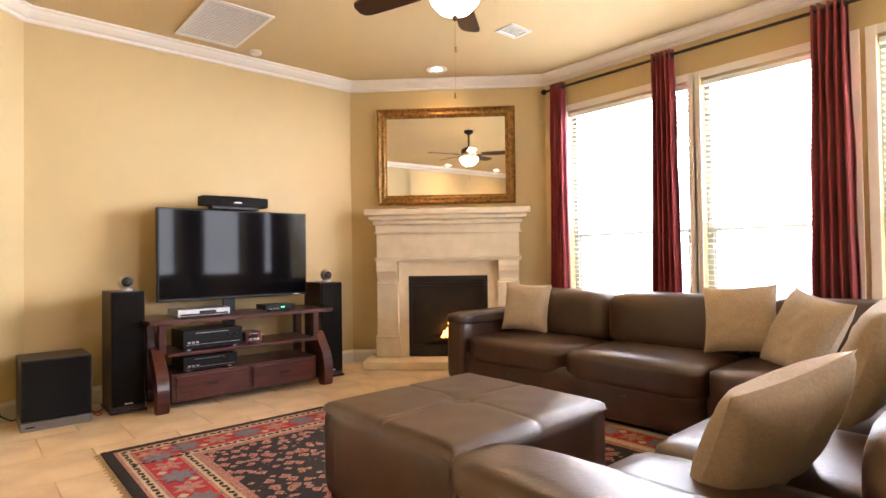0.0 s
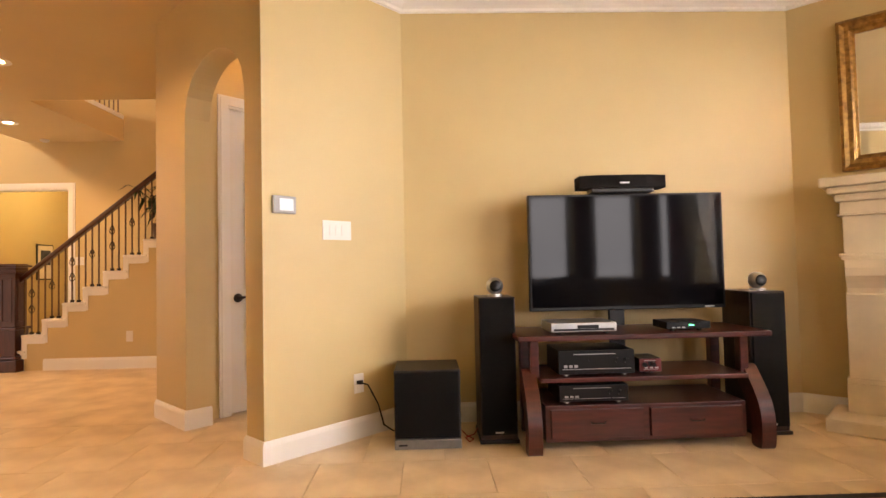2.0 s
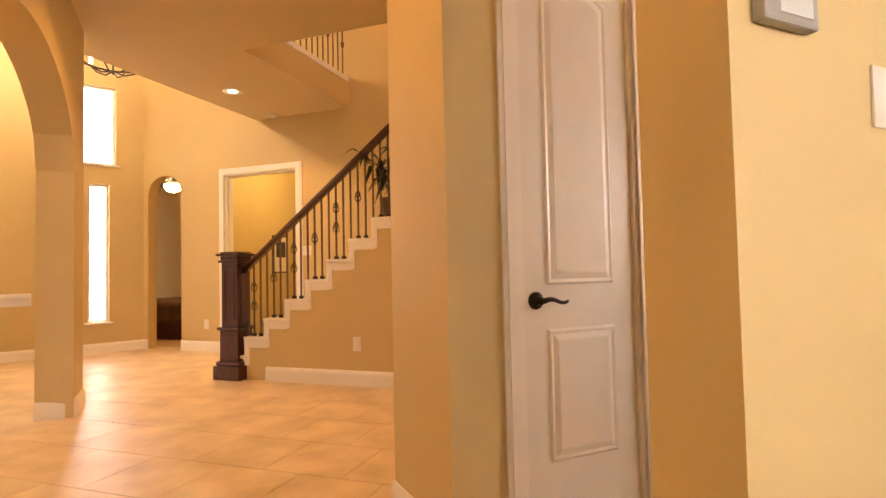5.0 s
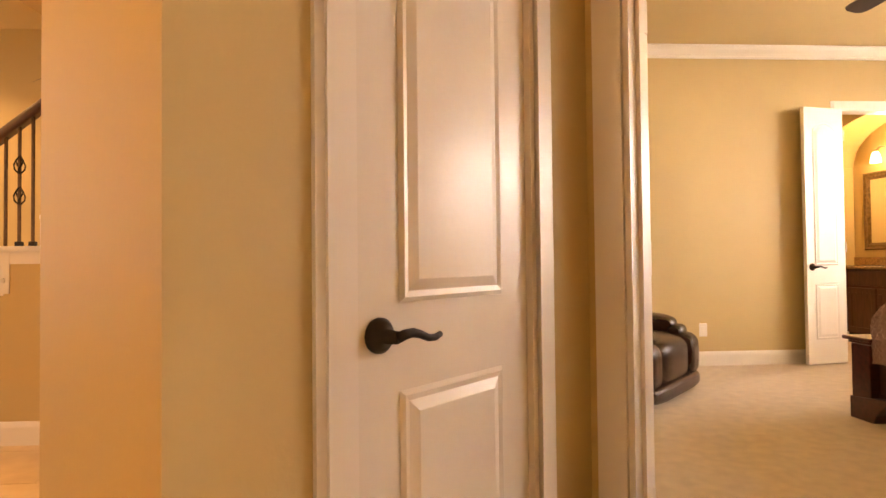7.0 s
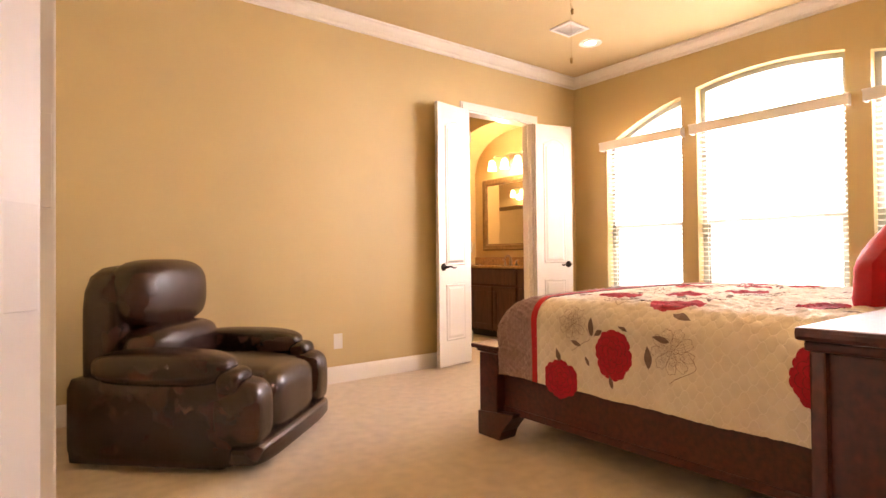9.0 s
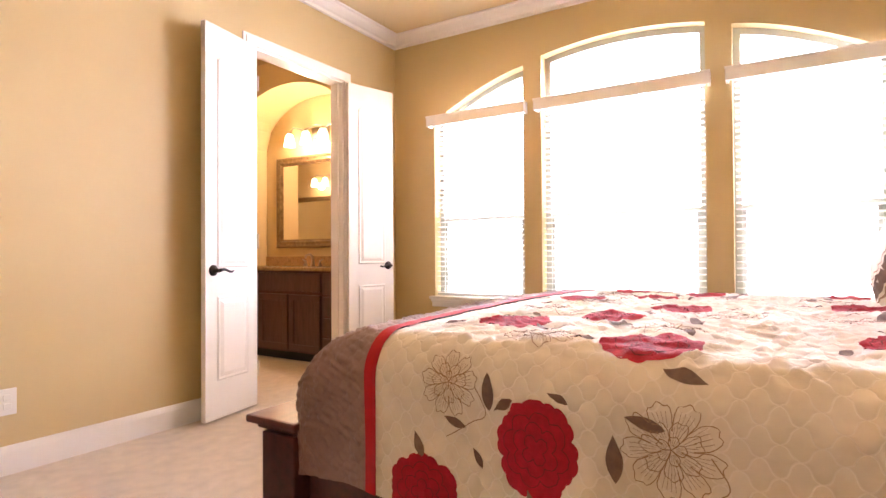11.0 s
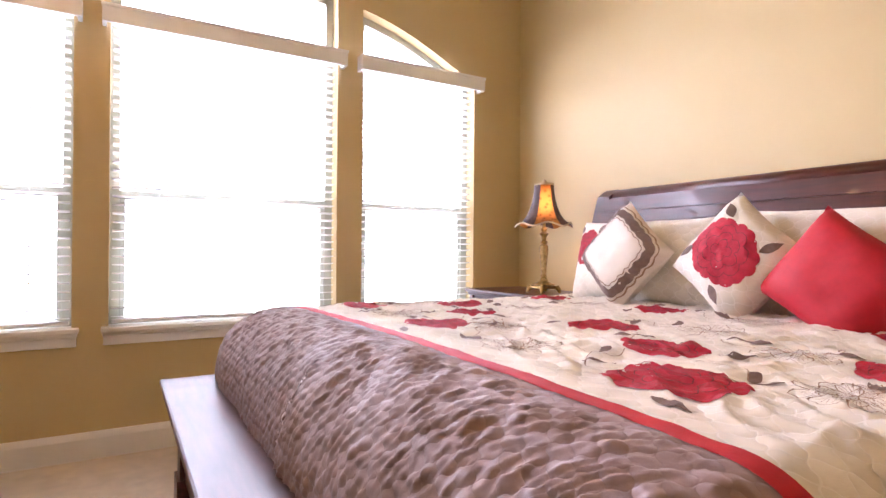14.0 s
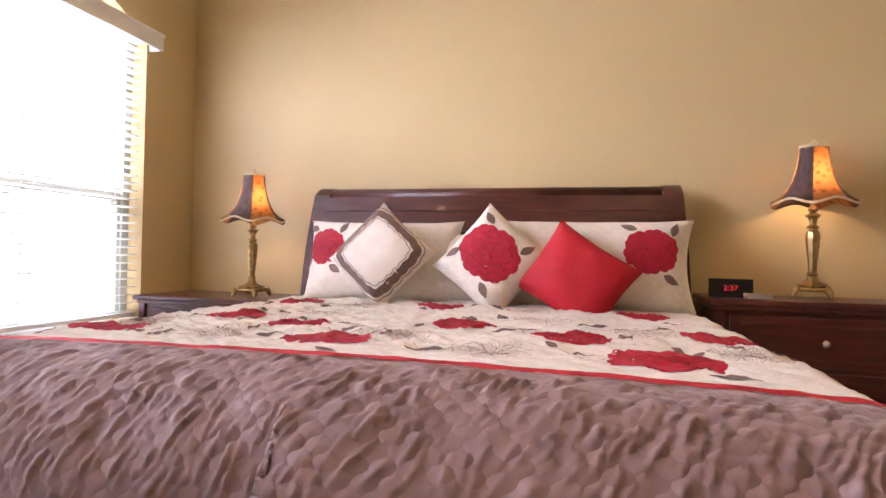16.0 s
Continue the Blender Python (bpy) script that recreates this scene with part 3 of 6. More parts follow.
def panel_door(name, label, m, w, h, lock, hinge_side, arch=True, panels=None, handle=0.905):
    """A two-panel door leaf in its own frame: x across, y through, z up."""
    d = thing(name, label, "door", m, kind="structure")
    t = 0.035
    part("leaf", slab(0, w, -t / 2, t / 2, 0.012, h, 0.003), DOORW, d)
    e = min(0.115, w * 0.2)
    for z0, z1, top in panels or ((0.24, 0.75, 0), (0.92, h - 0.14, 0.06 if arch else 0)):
        for s in (-1, 1):
            out, inn = [], []
            xs = [e + (w - 2 * e) * i / 12 for i in range(13)]
            def outline(g):
                a = [(e + g, z0 + g), (w - e - g, z0 + g)]
                for i in range(13):
                    q = 1 - i / 12
                    x = e + g + (w - 2 * e - 2 * g) * q
                    a.append((x, z1 - g - top * (2 * q - 1) ** 2))
                return a
            bm = bmesh.new()
            loops = []
            for g, dep in ((0.0, 0.0005), (0.010, 0.007), (0.022, 0.004), (0.045, 0.011)):
                loops.append([bm.verts.new((x, s * (t / 2 + 0.0015 + (dep - 0.0005)), z)) for x, z in outline(g)])
            for a, b in zip(loops, loops[1:]):
                for i in range(len(a)):
                    bm.faces.new((a[i], a[(i + 1) % len(a)], b[(i + 1) % len(a)], b[i]))
            bm.faces.new(loops[-1])
            part("raised_panel", bm, DOORW, d)
    hx = w - 0.06 if lock == "far" else 0.06
    for s in (-1, 1):
        lever(d, hx, s * t / 2, handle, s, -1 if lock == "far" else 1)
    for z in (0.25, 0.87 * h / 2.0 + 0.05, h - 0.25):
        part("hinge", slab(-0.004 if lock == "far" else w - 0.001, 0.001 if lock == "far" else w + 0.004, -0.012, 0.03, z - 0.05, z + 0.05, 0.001), DOORW, d, "painted butt hinge")
    return d


def casing(name, A, B, s0, s1, head, side=1, w=0.075, depth=0.018):
    """Moulded casing round an opening in the wall from A to B, on its seen face."""
    m, _ = run_of(A, B)
    bm = bmesh.new()
    for dw, dd in ((w, depth * 0.6), (w - 0.02, depth), (w - 0.05, depth * 0.75)):
        y0, y1 = (-dd, 0.0) if side > 0 else (0.0, dd)
        box(bm, s0 - dw, s0 - (0.0 if dw < w else 0.0), y0, y1, 0, head)
        box(bm, s1, s1 + dw, y0, y1, 0, head)
        box(bm, s0 - dw, s1 + dw, y0, y1, head, head + dw)
    bmesh.ops.transform(bm, matrix=m, verts=bm.verts)
    return structure(name, bm, TRIM, "white moulded door casing")


def jamb(name, A, B, s0, s1, head, thick, w=0.018):
    m, _ = run_of(A, B)
    bm = bmesh.new()
    lo, hi = min(0, thick) - 0.004, max(0, thick) + 0.004
    for a, b in ((s0, s0 + w), (s1 - w, s1)):
        box(bm, a, b, lo, hi, 0, head)
        c = s0 + w if a == s0 else s1 - w - 0.012
        box(bm, c, c + 0.012, (lo + hi) / 2 - 0.02, (lo + hi) / 2 + 0.02, 0, head - w)
    box(bm, s0, s1, lo, hi, head - w, head)
    bmesh.ops.transform(bm, matrix=m, verts=bm.verts)
    return structure(name, bm, TRIM, "white door jamb")


def window(name, x, y0, y1, z0, head, thick, rail):
    """A single-hung window in a wall at x whose inner face looks to -x; head is a height or a function of y."""
    w = thing(name, "white vinyl single-hung window, blown out with daylight", "window", kind="structure")
    hd = head if callable(head) else (lambda y: head)
    xa, xb = x + thick * 0.45, x + thick * 0.8
    f = 0.045
    for a, b, h in ((y0, y0 + f, hd(y0 + f)), (y1 - f, y1, hd(y1 - f))):
        part("frame_side", slab(xa, xb, a, b, z0, h), VINYL, w)
    part("frame_bottom", slab(xa, xb, y0 + f, y1 - f, z0, z0 + f), VINYL, w)
    ys = steps(y0, y1, (y1 - y0) / 20 if callable(head) else y1 - y0)
    part("frame_head", prism(bmesh.new(), [(a, hd(a) - f) for a in ys] + [(a, hd(a) + 0.004) for a in reversed(ys)], xa - 0.002, xb + 0.002, "x"), VINYL, w)
    part("meeting_rail", slab(xa + 0.01, xb, y0 + f, y1 - f, rail - 0.022, rail + 0.022, 0.003), VINYL, w)
    for a in (y0 + f + 0.012, y1 - f - 0.012):
        part("sash_stile", slab(xa + 0.012, xb - 0.004, a - 0.012, a + 0.012, z0 + f, rail - 0.022, 0.003), VINYL, w)
    for za, zb in ((z0 + f, rail - 0.022), (rail + 0.022, min(hd(y0 + f), hd(y1 - f), hd((y0 + y1) / 2)) - f)):
        bm = bmesh.new()
        xx = (xa + xb) / 2
        if za > rail:
            ys = steps(y0 + f, y1 - f, 0.06)
            prism(bm, [(y0 + f, za), (y1 - f, za)] + [(a, hd(a) - f) for a in reversed(ys)], xx - 0.002, xx + 0.002, "x")
        else:
            box(bm, xx - 0.002, xx + 0.002, y0 + f, y1 - f, za, zb)
        ob = part("pane", bm, GLASS, w)
        ob.visible_shadow = False
    return w


def sill(name, x, y0, y1, z):
    bm = bmesh.new()
    box(bm, x - 0.055, x + 0.09, y0 - 0.03, y1 + 0.03, z - 0.025, z, 0.006)
    box(bm, x - 0.022, x, y0 - 0.02, y1 + 0.02, z - 0.09, z - 0.025, 0.004)
    box(bm, x - 0.034, x, y0 - 0.024, y1 + 0.024, z - 0.045, z - 0.025, 0.004)
    return structure(name, bm, TRIM, "white window sill with a moulded apron")


def blind(label, x, y0, y1, z0, z1, valance=None):
    b = thing("window_blind", label, "blind", pose(x, (y0 + y1) / 2, z0), "wooden blinds")
    w = (y1 - y0) / 2
    me = mesh_of(slab(-0.023, 0.023, -w + 0.012, w - 0.012, -0.0022, 0.0022), SLAT)
    n = int((z1 - z0 - 0.06) / 0.043)
    for i in range(n):
        o = new("slat", me)
        o.parent = b
        o.matrix_basis = pose(0, 0, 0.035 + i * 0.043, 0, 7 + 1.5 * math.sin(i * 1.7), 0)
    part("bottom_rail", slab(-0.024, 0.024, -w + 0.012, w - 0.012, 0.005, 0.022, 0.004), SLAT, b)
    for q in (-0.62, 0, 0.62) if w > 0.5 else (-0.6, 0.6):
        part("ladder_cord", slab(-0.025, -0.0235, q * w - 0.0015, q * w + 0.0015, 0.02, z1 - z0 - 0.02), SLAT, b)
    if valance:
        v0, v1, out = valance
        bm = slab(-out, -out + 0.018, -w - 0.035, w + 0.035, v0 - z0, v1 - z0, 0.004)
        for s in (-1, 1):
            box(bm, -out + 0.018, -0.012, s * (w + 0.035) - (0.018 if s > 0 else 0), s * (w + 0.035) + (0.018 if s < 0 else 0), v0 - z0, v1 - z0)
        box(bm, -out - 0.006, -out, -w - 0.039, w + 0.039, v1 - z0 - 0.018, v1 - z0, 0.003)
        part("valance", bm, SLAT, b)
    part("head_rail", slab(-0.025, 0.025, -w + 0.005, w - 0.005, z1 - z0 - 0.04, z1 - z0, 0.003), SLAT, b)
    return b


def plate(name, label, m, w, h, rockers=0, outlet=False):
    """A wall plate; its back lies in the xz plane and it faces -y."""
    p = thing(name, label, name.split("_")[-1], m)
    part("cover", slab(-w / 2, w / 2, -0.006, 0.0, -h / 2, h / 2, 0.002), PLASTIC, p)
    for i in range(rockers):
        x = (i - (rockers - 1) / 2) * 0.046
        part("rocker", slab(x - 0.016, x + 0.016, -0.011, -0.006, -0.033, 0.033, 0.002), PLASTIC, p)
    if outlet:
        for s in (-1, 1):
            part("socket", slab(-0.016, 0.016, -0.009, -0.006, s * 0.02 - 0.014, s * 0.02 + 0.014, 0.002), PLASTIC, p)
    return p


def downlight(x, y, z, label="lit recessed downlight in the ceiling"):
    d = thing("recessed_light", label, "light", pose(x, y, z), "recessed lights")
    part("trim_ring", turned([(0.077, -0.001), (0.102, -0.001), (0.105, -0.006), (0.098, -0.01), (0.08, -0.004)], 32), TRIM, d)
    part("lens", turned([(0.0, -0.006), (0.078, -0.003), (0.078, 0.0), (0.0, 0.0)], 32), CANLIT, d, "glowing warm lens")
    return d


def vent(name, label, x0, x1, y0, y1, z, n, mat=None):
    v = thing(name, label, "vent", pose((x0 + x1) / 2, (y0 + y1) / 2, z))
    w, h = (x1 - x0) / 2, (y1 - y0) / 2
    bm = bmesh.new()
    f = 0.03
    for a in ((-w, w, -h, -h + f), (-w, w, h - f, h), (-w, -w + f, -h + f, h - f), (w - f, w, -h + f, h - f)):
        box(bm, *a, -0.012, -0.001, 0.003)
    part("frame", bm, mat or TRIM, v)
    me = mesh_of(slab(-w + f, w - f, -0.006, 0.006, -0.0015, 0.0015), mat or TRIM)
    for i in range(n):
        o = new("slat", me)
        o.parent = v
        o.matrix_basis = pose(0, -h + f + (2 * h - 2 * f) * (i + 0.5) / n, -0.007, 35, 0, 0)
    part("backing", slab(-w + f, w - f, -h + f, h - f, -0.002, -0.001), material("vent back metal", (0.62, 0.56, 0.46), 0.6), v)
    return v


def ceiling_fan(x, y, top, turn):
    f = thing("ceiling_fan", "dark bronze ceiling fan with wooden blades and a lit bowl", "fan", pose(x, y, top, 0, 0, turn), "ceiling fans")
    part("canopy", turned([(0.0, 0), (0.075, 0), (0.07, -0.03), (0.03, -0.06), (0.0, -0.06)], 24), IRON, f, "", True)
    part("downrod", bar([(0, 0, -0.05), (0, 0, -0.26)], 0.013), IRON, f)
    part("motor_housing", turned([(0.0, -0.24), (0.05, -0.245), (0.11, -0.28), (0.125, -0.32), (0.11, -0.37), (0.07, -0.395), (0.0, -0.4)], 28), IRON, f, "", True)
    wood = material("walnut blade", (0.045, 0.02, 0.012), 0.4, vary=0.4, scale=9, stretch=(1, 9, 1))
    me = None
    for i in range(5):
        if me is None:
            prof = [(0.2, -0.05), (0.26, -0.062), (0.6, -0.07), (0.64, -0.06), (0.66, -0.03), (0.66, 0.03), (0.64, 0.06), (0.6, 0.07), (0.26, 0.062), (0.2, 0.05)]
            me = mesh_of(prism(bmesh.new(), prof, -0.004, 0.004, "z"), wood)
            mi = mesh_of(slab(0.09, 0.24, -0.018, 0.018, -0.008, 0.0, 0.003), IRON)
        b = new("blade", me)
        b.parent = f
        b.matrix_basis = pose(0, 0, -0.36, 0, 0, 72 * i) @ pose(0, 0, 0, 12, 0, 0)
        k = new("blade_iron", mi)
        k.parent = f
        k.matrix_basis = pose(0, 0, -0.366, 0, 0, 72 * i)
    part("light_bowl", turned([(0.0, -0.545), (0.03, -0.54), (0.09, -0.515), (0.13, -0.47), (0.145, -0.42), (0.135, -0.41), (0.0, -0.41)], 32), FANLIT, f, "lit frosted glass bowl", True)
    part("finial", turned([(0.0, -0.575), (0.012, -0.565), (0.018, -0.55), (0.01, -0.54), (0.0, -0.54)], 16), IRON, f, "", True)
    for dx, drop in ((0.012, 0.74), (-0.012, 1.0)):
        bm = bar([(dx, 0.0, -0.5), (dx, 0.0, 0.03 - drop)], 0.0006, 5)
        lathe(bm, [(0.0, 0.0), (0.007, 0.005), (0.007, 0.03), (0.0, 0.035)], 10, pose(dx, 0.0, -drop))
        part("pull_chain", bm, BRASS, f)
    return f


# ---- bedroom: windows and blinds ----
def bed_head(y):
    return head3(8.96 - y)


for a, b in BW:
    window("window_bedroom", 4.75, a, b, 0.62, bed_head, 0.2, 1.29)
    sill("window_sill", 4.75, a, b, 0.635)
    blind("open white wooden blind under a white valance", 4.795, a, b, 0.64, 2.17, (2.10, 2.19, 0.125))

# ---- bathroom doorway ----
NA, NB = (-0.5, 8.96), (4.75, 8.96)
casing("trim_bath_casing", NA, NB, 3.66, 4.56, 2.4)
jamb("trim_bath_jamb", NA, NB, 3.66, 4.56, 2.4, 0.12)
panel_door("door_bath_left", "white two-panel door leaf folded open to the bedroom", pose(3.155, 8.925, 0, 0, 0, 191), 0.45, 2.385, "far", "left")
panel_door("door_bath_right", "white two-panel door leaf folded open to the bedroom", pose(4.065, 8.925, 0, 0, 0, -15), 0.45, 2.385, "far", "right")

# ---- vestibule doors ----
CA, CB = (-1.23, 4.72), (-0.36, 5.59)
casing("trim_closet_casing", CA, CB, 0.33, 0.93, 2.3)
jamb("trim_closet_jamb", CA, CB, 0.33, 0.93, 2.3, 0.12)
mcl, _ = run_of(CA, CB)
panel_door("door_closet", "white two-panel closet door, shut", mcl @ pose(0.35, 0.03, 0), 0.56, 2.28, "near", "right", handle=0.862)
DA, DB = (-0.40, 5.62), (0.36, 4.86)
casing("trim_bedroom_casing", DA, DB, 0.165, 1.02, 2.44, w=0.09)
jamb("trim_bedroom_jamb", DA, DB, 0.165, 1.02, 2.44, 0.13)
mbd, _ = run_of(DA, DB)
panel_door("door_bedroom", "white two-panel bedroom door, swung wide open", mbd @ pose(0.135, 0.18, 0, 0, 0, 150), 0.5, 2.42, "far", "left")
for z in (0.28, 1.0, 1.72, 2.2):
    tagged(part("trim_hinge_plate", slab(0.183, 0.187, 0.085, 0.128, z - 0.05, z + 0.05, 0.001, m=mbd), PLASTIC), "painted hinge plate on the door jamb", "hinge", "", "structure")

# ---- bed ----
BX, BT = 2.905, 0.79
bed = thing("bed", "dark cherry sleigh bed with a panelled headboard", "bed", pose(BX, 0, 0))


def curve_panel(bm, prof, t, x0, x1):
    """A board of thickness t whose side view follows prof (y, z), from x0 to x1."""
    n = len(prof)
    out = []
    for i in range(n):
        a, b = Vector(prof[max(0, i - 1)]), Vector(prof[min(n - 1, i + 1)])
        d = (b - a).normalized()
        nrm = Vector((-d.y, d.x))
        out.append((Vector(prof[i]) + nrm * t / 2, Vector(prof[i]) - nrm * t / 2))
    pts = [tuple(o[0]) for o in out] + [tuple(o[1]) for o in reversed(out)]
    return prism(bm, pts, x0, x1, "x")


def sleigh(z):
    q = max(0.0, (z - 0.5) / 0.86)
    return 5.235 - 0.115 * q ** 1.8


zs = [0.02, 0.3, 0.5, 0.65, 0.8, 0.92, 1.02, 1.1, 1.18, 1.25, 1.31]
HP = [(sleigh(z), z) for z in zs]
part("headboard_panel", curve_panel(bmesh.new(), [p for p in HP if p[1] >= 0.3], 0.035, -0.88, 0.88), CHERRY, bed)
for s in (-1, 1):
    bm = curve_panel(bmesh.new(), HP + [(5.10, 1.33), (5.075, 1.342)], 0.055, s * 0.925 - 0.045, s * 0.925 + 0.045)
    for v in bm.verts:
        v.co.x -= s * 0.032 * max(0.0, (v.co.z - 0.6) / 0.76) ** 2
    part("headboard_post", bm, CHERRY, bed)
cap = bmesh.new()
lathe(cap, [(0.0, -0.86), (0.04, -0.86), (0.04, 0.86), (0.0, 0.86)], 20, pose(0, 5.095, 1.322, 0, 90, 0))
part("headboard_roll", cap, CHERRY, bed, "", True)
part("headboard_rail", curve_panel(bmesh.new(), [(sleigh(z) + 0.012, z) for z in (1.13, 1.18, 1.24, 1.3)], 0.045, -0.88, 0.88), CHERRY, bed)
part("headboard_bead", curve_panel(bmesh.new(), [(sleigh(z) + 0.03, z) for z in (1.235, 1.25)], 0.022, -0.88, 0.88), CHERRY, bed)
for x in (-0.88, -0.31, 0.25, 0.82):
    part("headboard_stile", curve_panel(bmesh.new(), [(sleigh(z) + 0.01, z) for z in zs if 0.6 < z < 1.2], 0.04, x, x + 0.06), CHERRY, bed)
for x0, x1 in ((-0.8, -0.33), (-0.23, 0.23), (0.33, 0.8)):
    part("headboard_field", curve_panel(bmesh.new(), [(sleigh(z) + 0.008, z) for z in (0.7, 0.85, 1.0, 1.09)], 0.03, x0, x1), CHERRY, bed)
for s in (-1, 1):
    bm = bmesh.new()
    x = s * 0.975
    box(bm, x - 0.02, x + 0.02, 5.25, 7.2, 0.14, 0.36, 0.004)
    box(bm, x + s * 0.02 - 0.008, x + s * 0.02 + 0.008, 5.25, 7.2, 0.14, 0.175, 0.004)
    part("side_rail", bm, CHERRY, bed)
bm = bmesh.new()
box(bm, -1.01, 1.06, 7.21, 7.27, 0.12, 0.47, 0.004)
for x0, x1 in ((-0.95, -0.36), (-0.29, 0.29), (0.36, 0.95)):
    for a in ((x0, x1, 0.42, 0.435), (x0, x1, 0.19, 0.205), (x0, x0 + 0.015, 0.205, 0.42), (x1 - 0.015, x1, 0.205, 0.42)):
        box(bm, a[0], a[1], 7.27, 7.28, a[2], a[3], 0.003)
part("footboard", bm, CHERRY, bed)
part("footboard_cap", slab(-1.065, 1.12, 7.14, 7.355, 0.478, 0.503, 0.008), CHERRY, bed, "polished flat footboard cap")
part("cap_moulding", slab(-1.04, 1.09, 7.17, 7.33, 0.46, 0.478, 0.006), CHERRY, bed)
part("cap_moulding", slab(-1.02, 1.07, 7.19, 7.305, 0.445, 0.46, 0.005), CHERRY, bed)
for x in (-1.005, 1.055):
    bm = slab(x - 0.05, x + 0.05, 7.15, 7.29, 0.1, 0.46, 0.005)
    bracket = [(7.13, 0.0), (7.30, 0.0), (7.30, 0.13), (7.02, 0.16), (7.03, 0.14), (7.07, 0.10), (7.11, 0.05)]
    prism(bm, bracket, x - 0.055, x + 0.065, "x")
    part("bracket_foot", bm, CHERRY, bed)
part("mattress", soft(-0.95, 0.95, 5.25, 7.1, 0.3, 0.765, p=10, n=8), WHITEC, bed, "", True)

# ---- comforter ----
SW, SR, FW, FR = 1.045, 0.12, 7.165, 0.24
Y0 = 5.32


def bend(d, w, r):
    """Along a cloth lying flat to w and then turning down with radius r: place and drop."""
    if d < w - r:
        return d, 0.0
    a = (d - (w - r)) / r
    if a < math.pi / 2:
        return w - r + r * math.sin(a), r * (1 - math.cos(a))
    return w, r + (a - math.pi / 2) * r


def cover(s, t):
    """The bedspread's surface: s across from the middle, t along from the pillows (in y until it bends)."""
    px, ds = bend(abs(s), SW, SR)
    py, dt = bend(t, FW, FR)
    drop = (ds ** 3 + dt ** 3) ** (1 / 3)
    z = BT - min(drop, 0.6)
    if dt > 0.05:
        px = px - 0.03 * min(1, dt / 0.3)
    top = max(0.0, 1 - drop / 0.25)
    w = noise.noise((s * 5.5, t * 4, 0.3)) * 0.009 + noise.noise((s * 14, t * 11, 2.3)) * 0.006 + noise.noise((s * 30, t * 22, 5.0)) * 0.0025
    bent = noise.noise((s * 3, t * 3, 8.0)) * 1.5
    w += 0.010 * (1 - abs(noise.noise((s * 9 + bent, t * 13 - bent, 3.1)))) ** 6 + 0.006 * (1 - abs(noise.noise((s * 22 - bent, t * 15 + bent, 6.4)))) ** 5 - 0.006
    w *= 1 - 0.8 * min(1.0, max(0.0, (t - 6.7) / 0.15))
    crown = 0.02 * (1 - min(1, abs(s) / SW) ** 2)
    side = noise.noise((t * 4, s, 7.7)) * 0.02 + 0.008 * math.sin(t * 16)
    z += w * (0.35 + 0.65 * top) + crown * (1 if dt < 0.01 else max(0, 1 - dt / 0.2)) - 0.012
    sg = 1 if s >= 0 else -1
    return (BX + sg * px + (sg * side * min(1, ds / 0.3)), py + (noise.noise((s * 6, t * 5, 1.0)) * 0.01 if dt > 0.05 else 0), z)


def ogee(s, t, period):
    """Height of a trellis of swaying diagonal seams: 0 on a seam, 1 amid a cell."""
    k = math.pi / period
    a, b = (s + t) * k, (s - t) * k
    u, v = a + 0.25 * math.sin(2 * b), b + 0.25 * math.sin(2 * a)
    return min(abs(math.sin(u)), abs(math.sin(v)))


def quilt(s, t):
    """The stitched satin foot: puffed cells with short puckers running to the hem."""
    p = Vector(cover(s, t))
    q = min(1.0, ogee(s, t, 0.045) * 1.3) ** 0.8
    wander = 2.0 * noise.noise((s * 7, t * 7, 1.0))
    pucker = 2 * abs(noise.noise((s * 66 - t * 30 + wander, t * 15 + s * 5, 4.0))) - 0.5
    fine = noise.noise((s * 120 + t * 45, t * 30, 2.0))
    slack = 0.6 + 0.9 * abs(noise.noise((s * 4, t * 5, 6.0)))
    h = 0.0022 * q + (0.65 + 0.35 * q) * slack * (0.0095 * pucker + 0.0018 * fine) + 0.004 * noise.noise((s * 12, t * 9, 9.0))
    h = h * min(1.0, max(0.0, t - TB - 0.03) / 0.04) + 0.003
    a = min(math.pi / 2, max(0.0, (t - (FW - FR)) / FR))
    ds = max(0.0, abs(s) - (SW - SR)) / SR
    b = min(math.pi / 2, ds)
    n = Vector((math.copysign(math.sin(b), s), math.sin(a) * math.cos(b), max(0.05, math.cos(a) * math.cos(b)))).normalized()
    return p + n * h


def cream(s, t):
    """The printed cotton, drawn down along its trellis of seams."""
    q = ogee(s, t, 0.062)
    return lifted(cover, s, t, -0.0014 * (1 - min(1.0, q * 2.2)))


comforter = thing("comforter", "cream floral comforter with red band and taupe quilted foot", "bedding")
LS = SW - SR + SR * math.pi / 2 + 0.30
TB = 6.86
ss = steps(-LS, LS, 0.014)
grid_part("cream_panel", cream, steps(-LS, LS, 0.0095), steps(Y0, TB, 0.0095), CREAM, comforter, "cream trellis cotton with appliqued flowers")
grid_part("red_band", lambda s, t: lifted(cover, s, t, 0.0045), ss, steps(TB - 0.004, TB + 0.037, 0.01), REDS, comforter, "plain red band")
TE = FW - FR + FR * math.pi / 2 + 0.12
grid_part("quilted_foot", quilt, steps(-LS, LS, 0.0058), steps(TB + 0.033, TE, 0.0058), BROWNQ, comforter, "taupe diamond-quilted satin")


def at(x, y):
    return x - BX, y


def onside(y, z):
    """Cloth coordinates of a place on the west hang."""
    return -(SW - SR + SR * math.pi / 2 + (BT - SR - z)), y


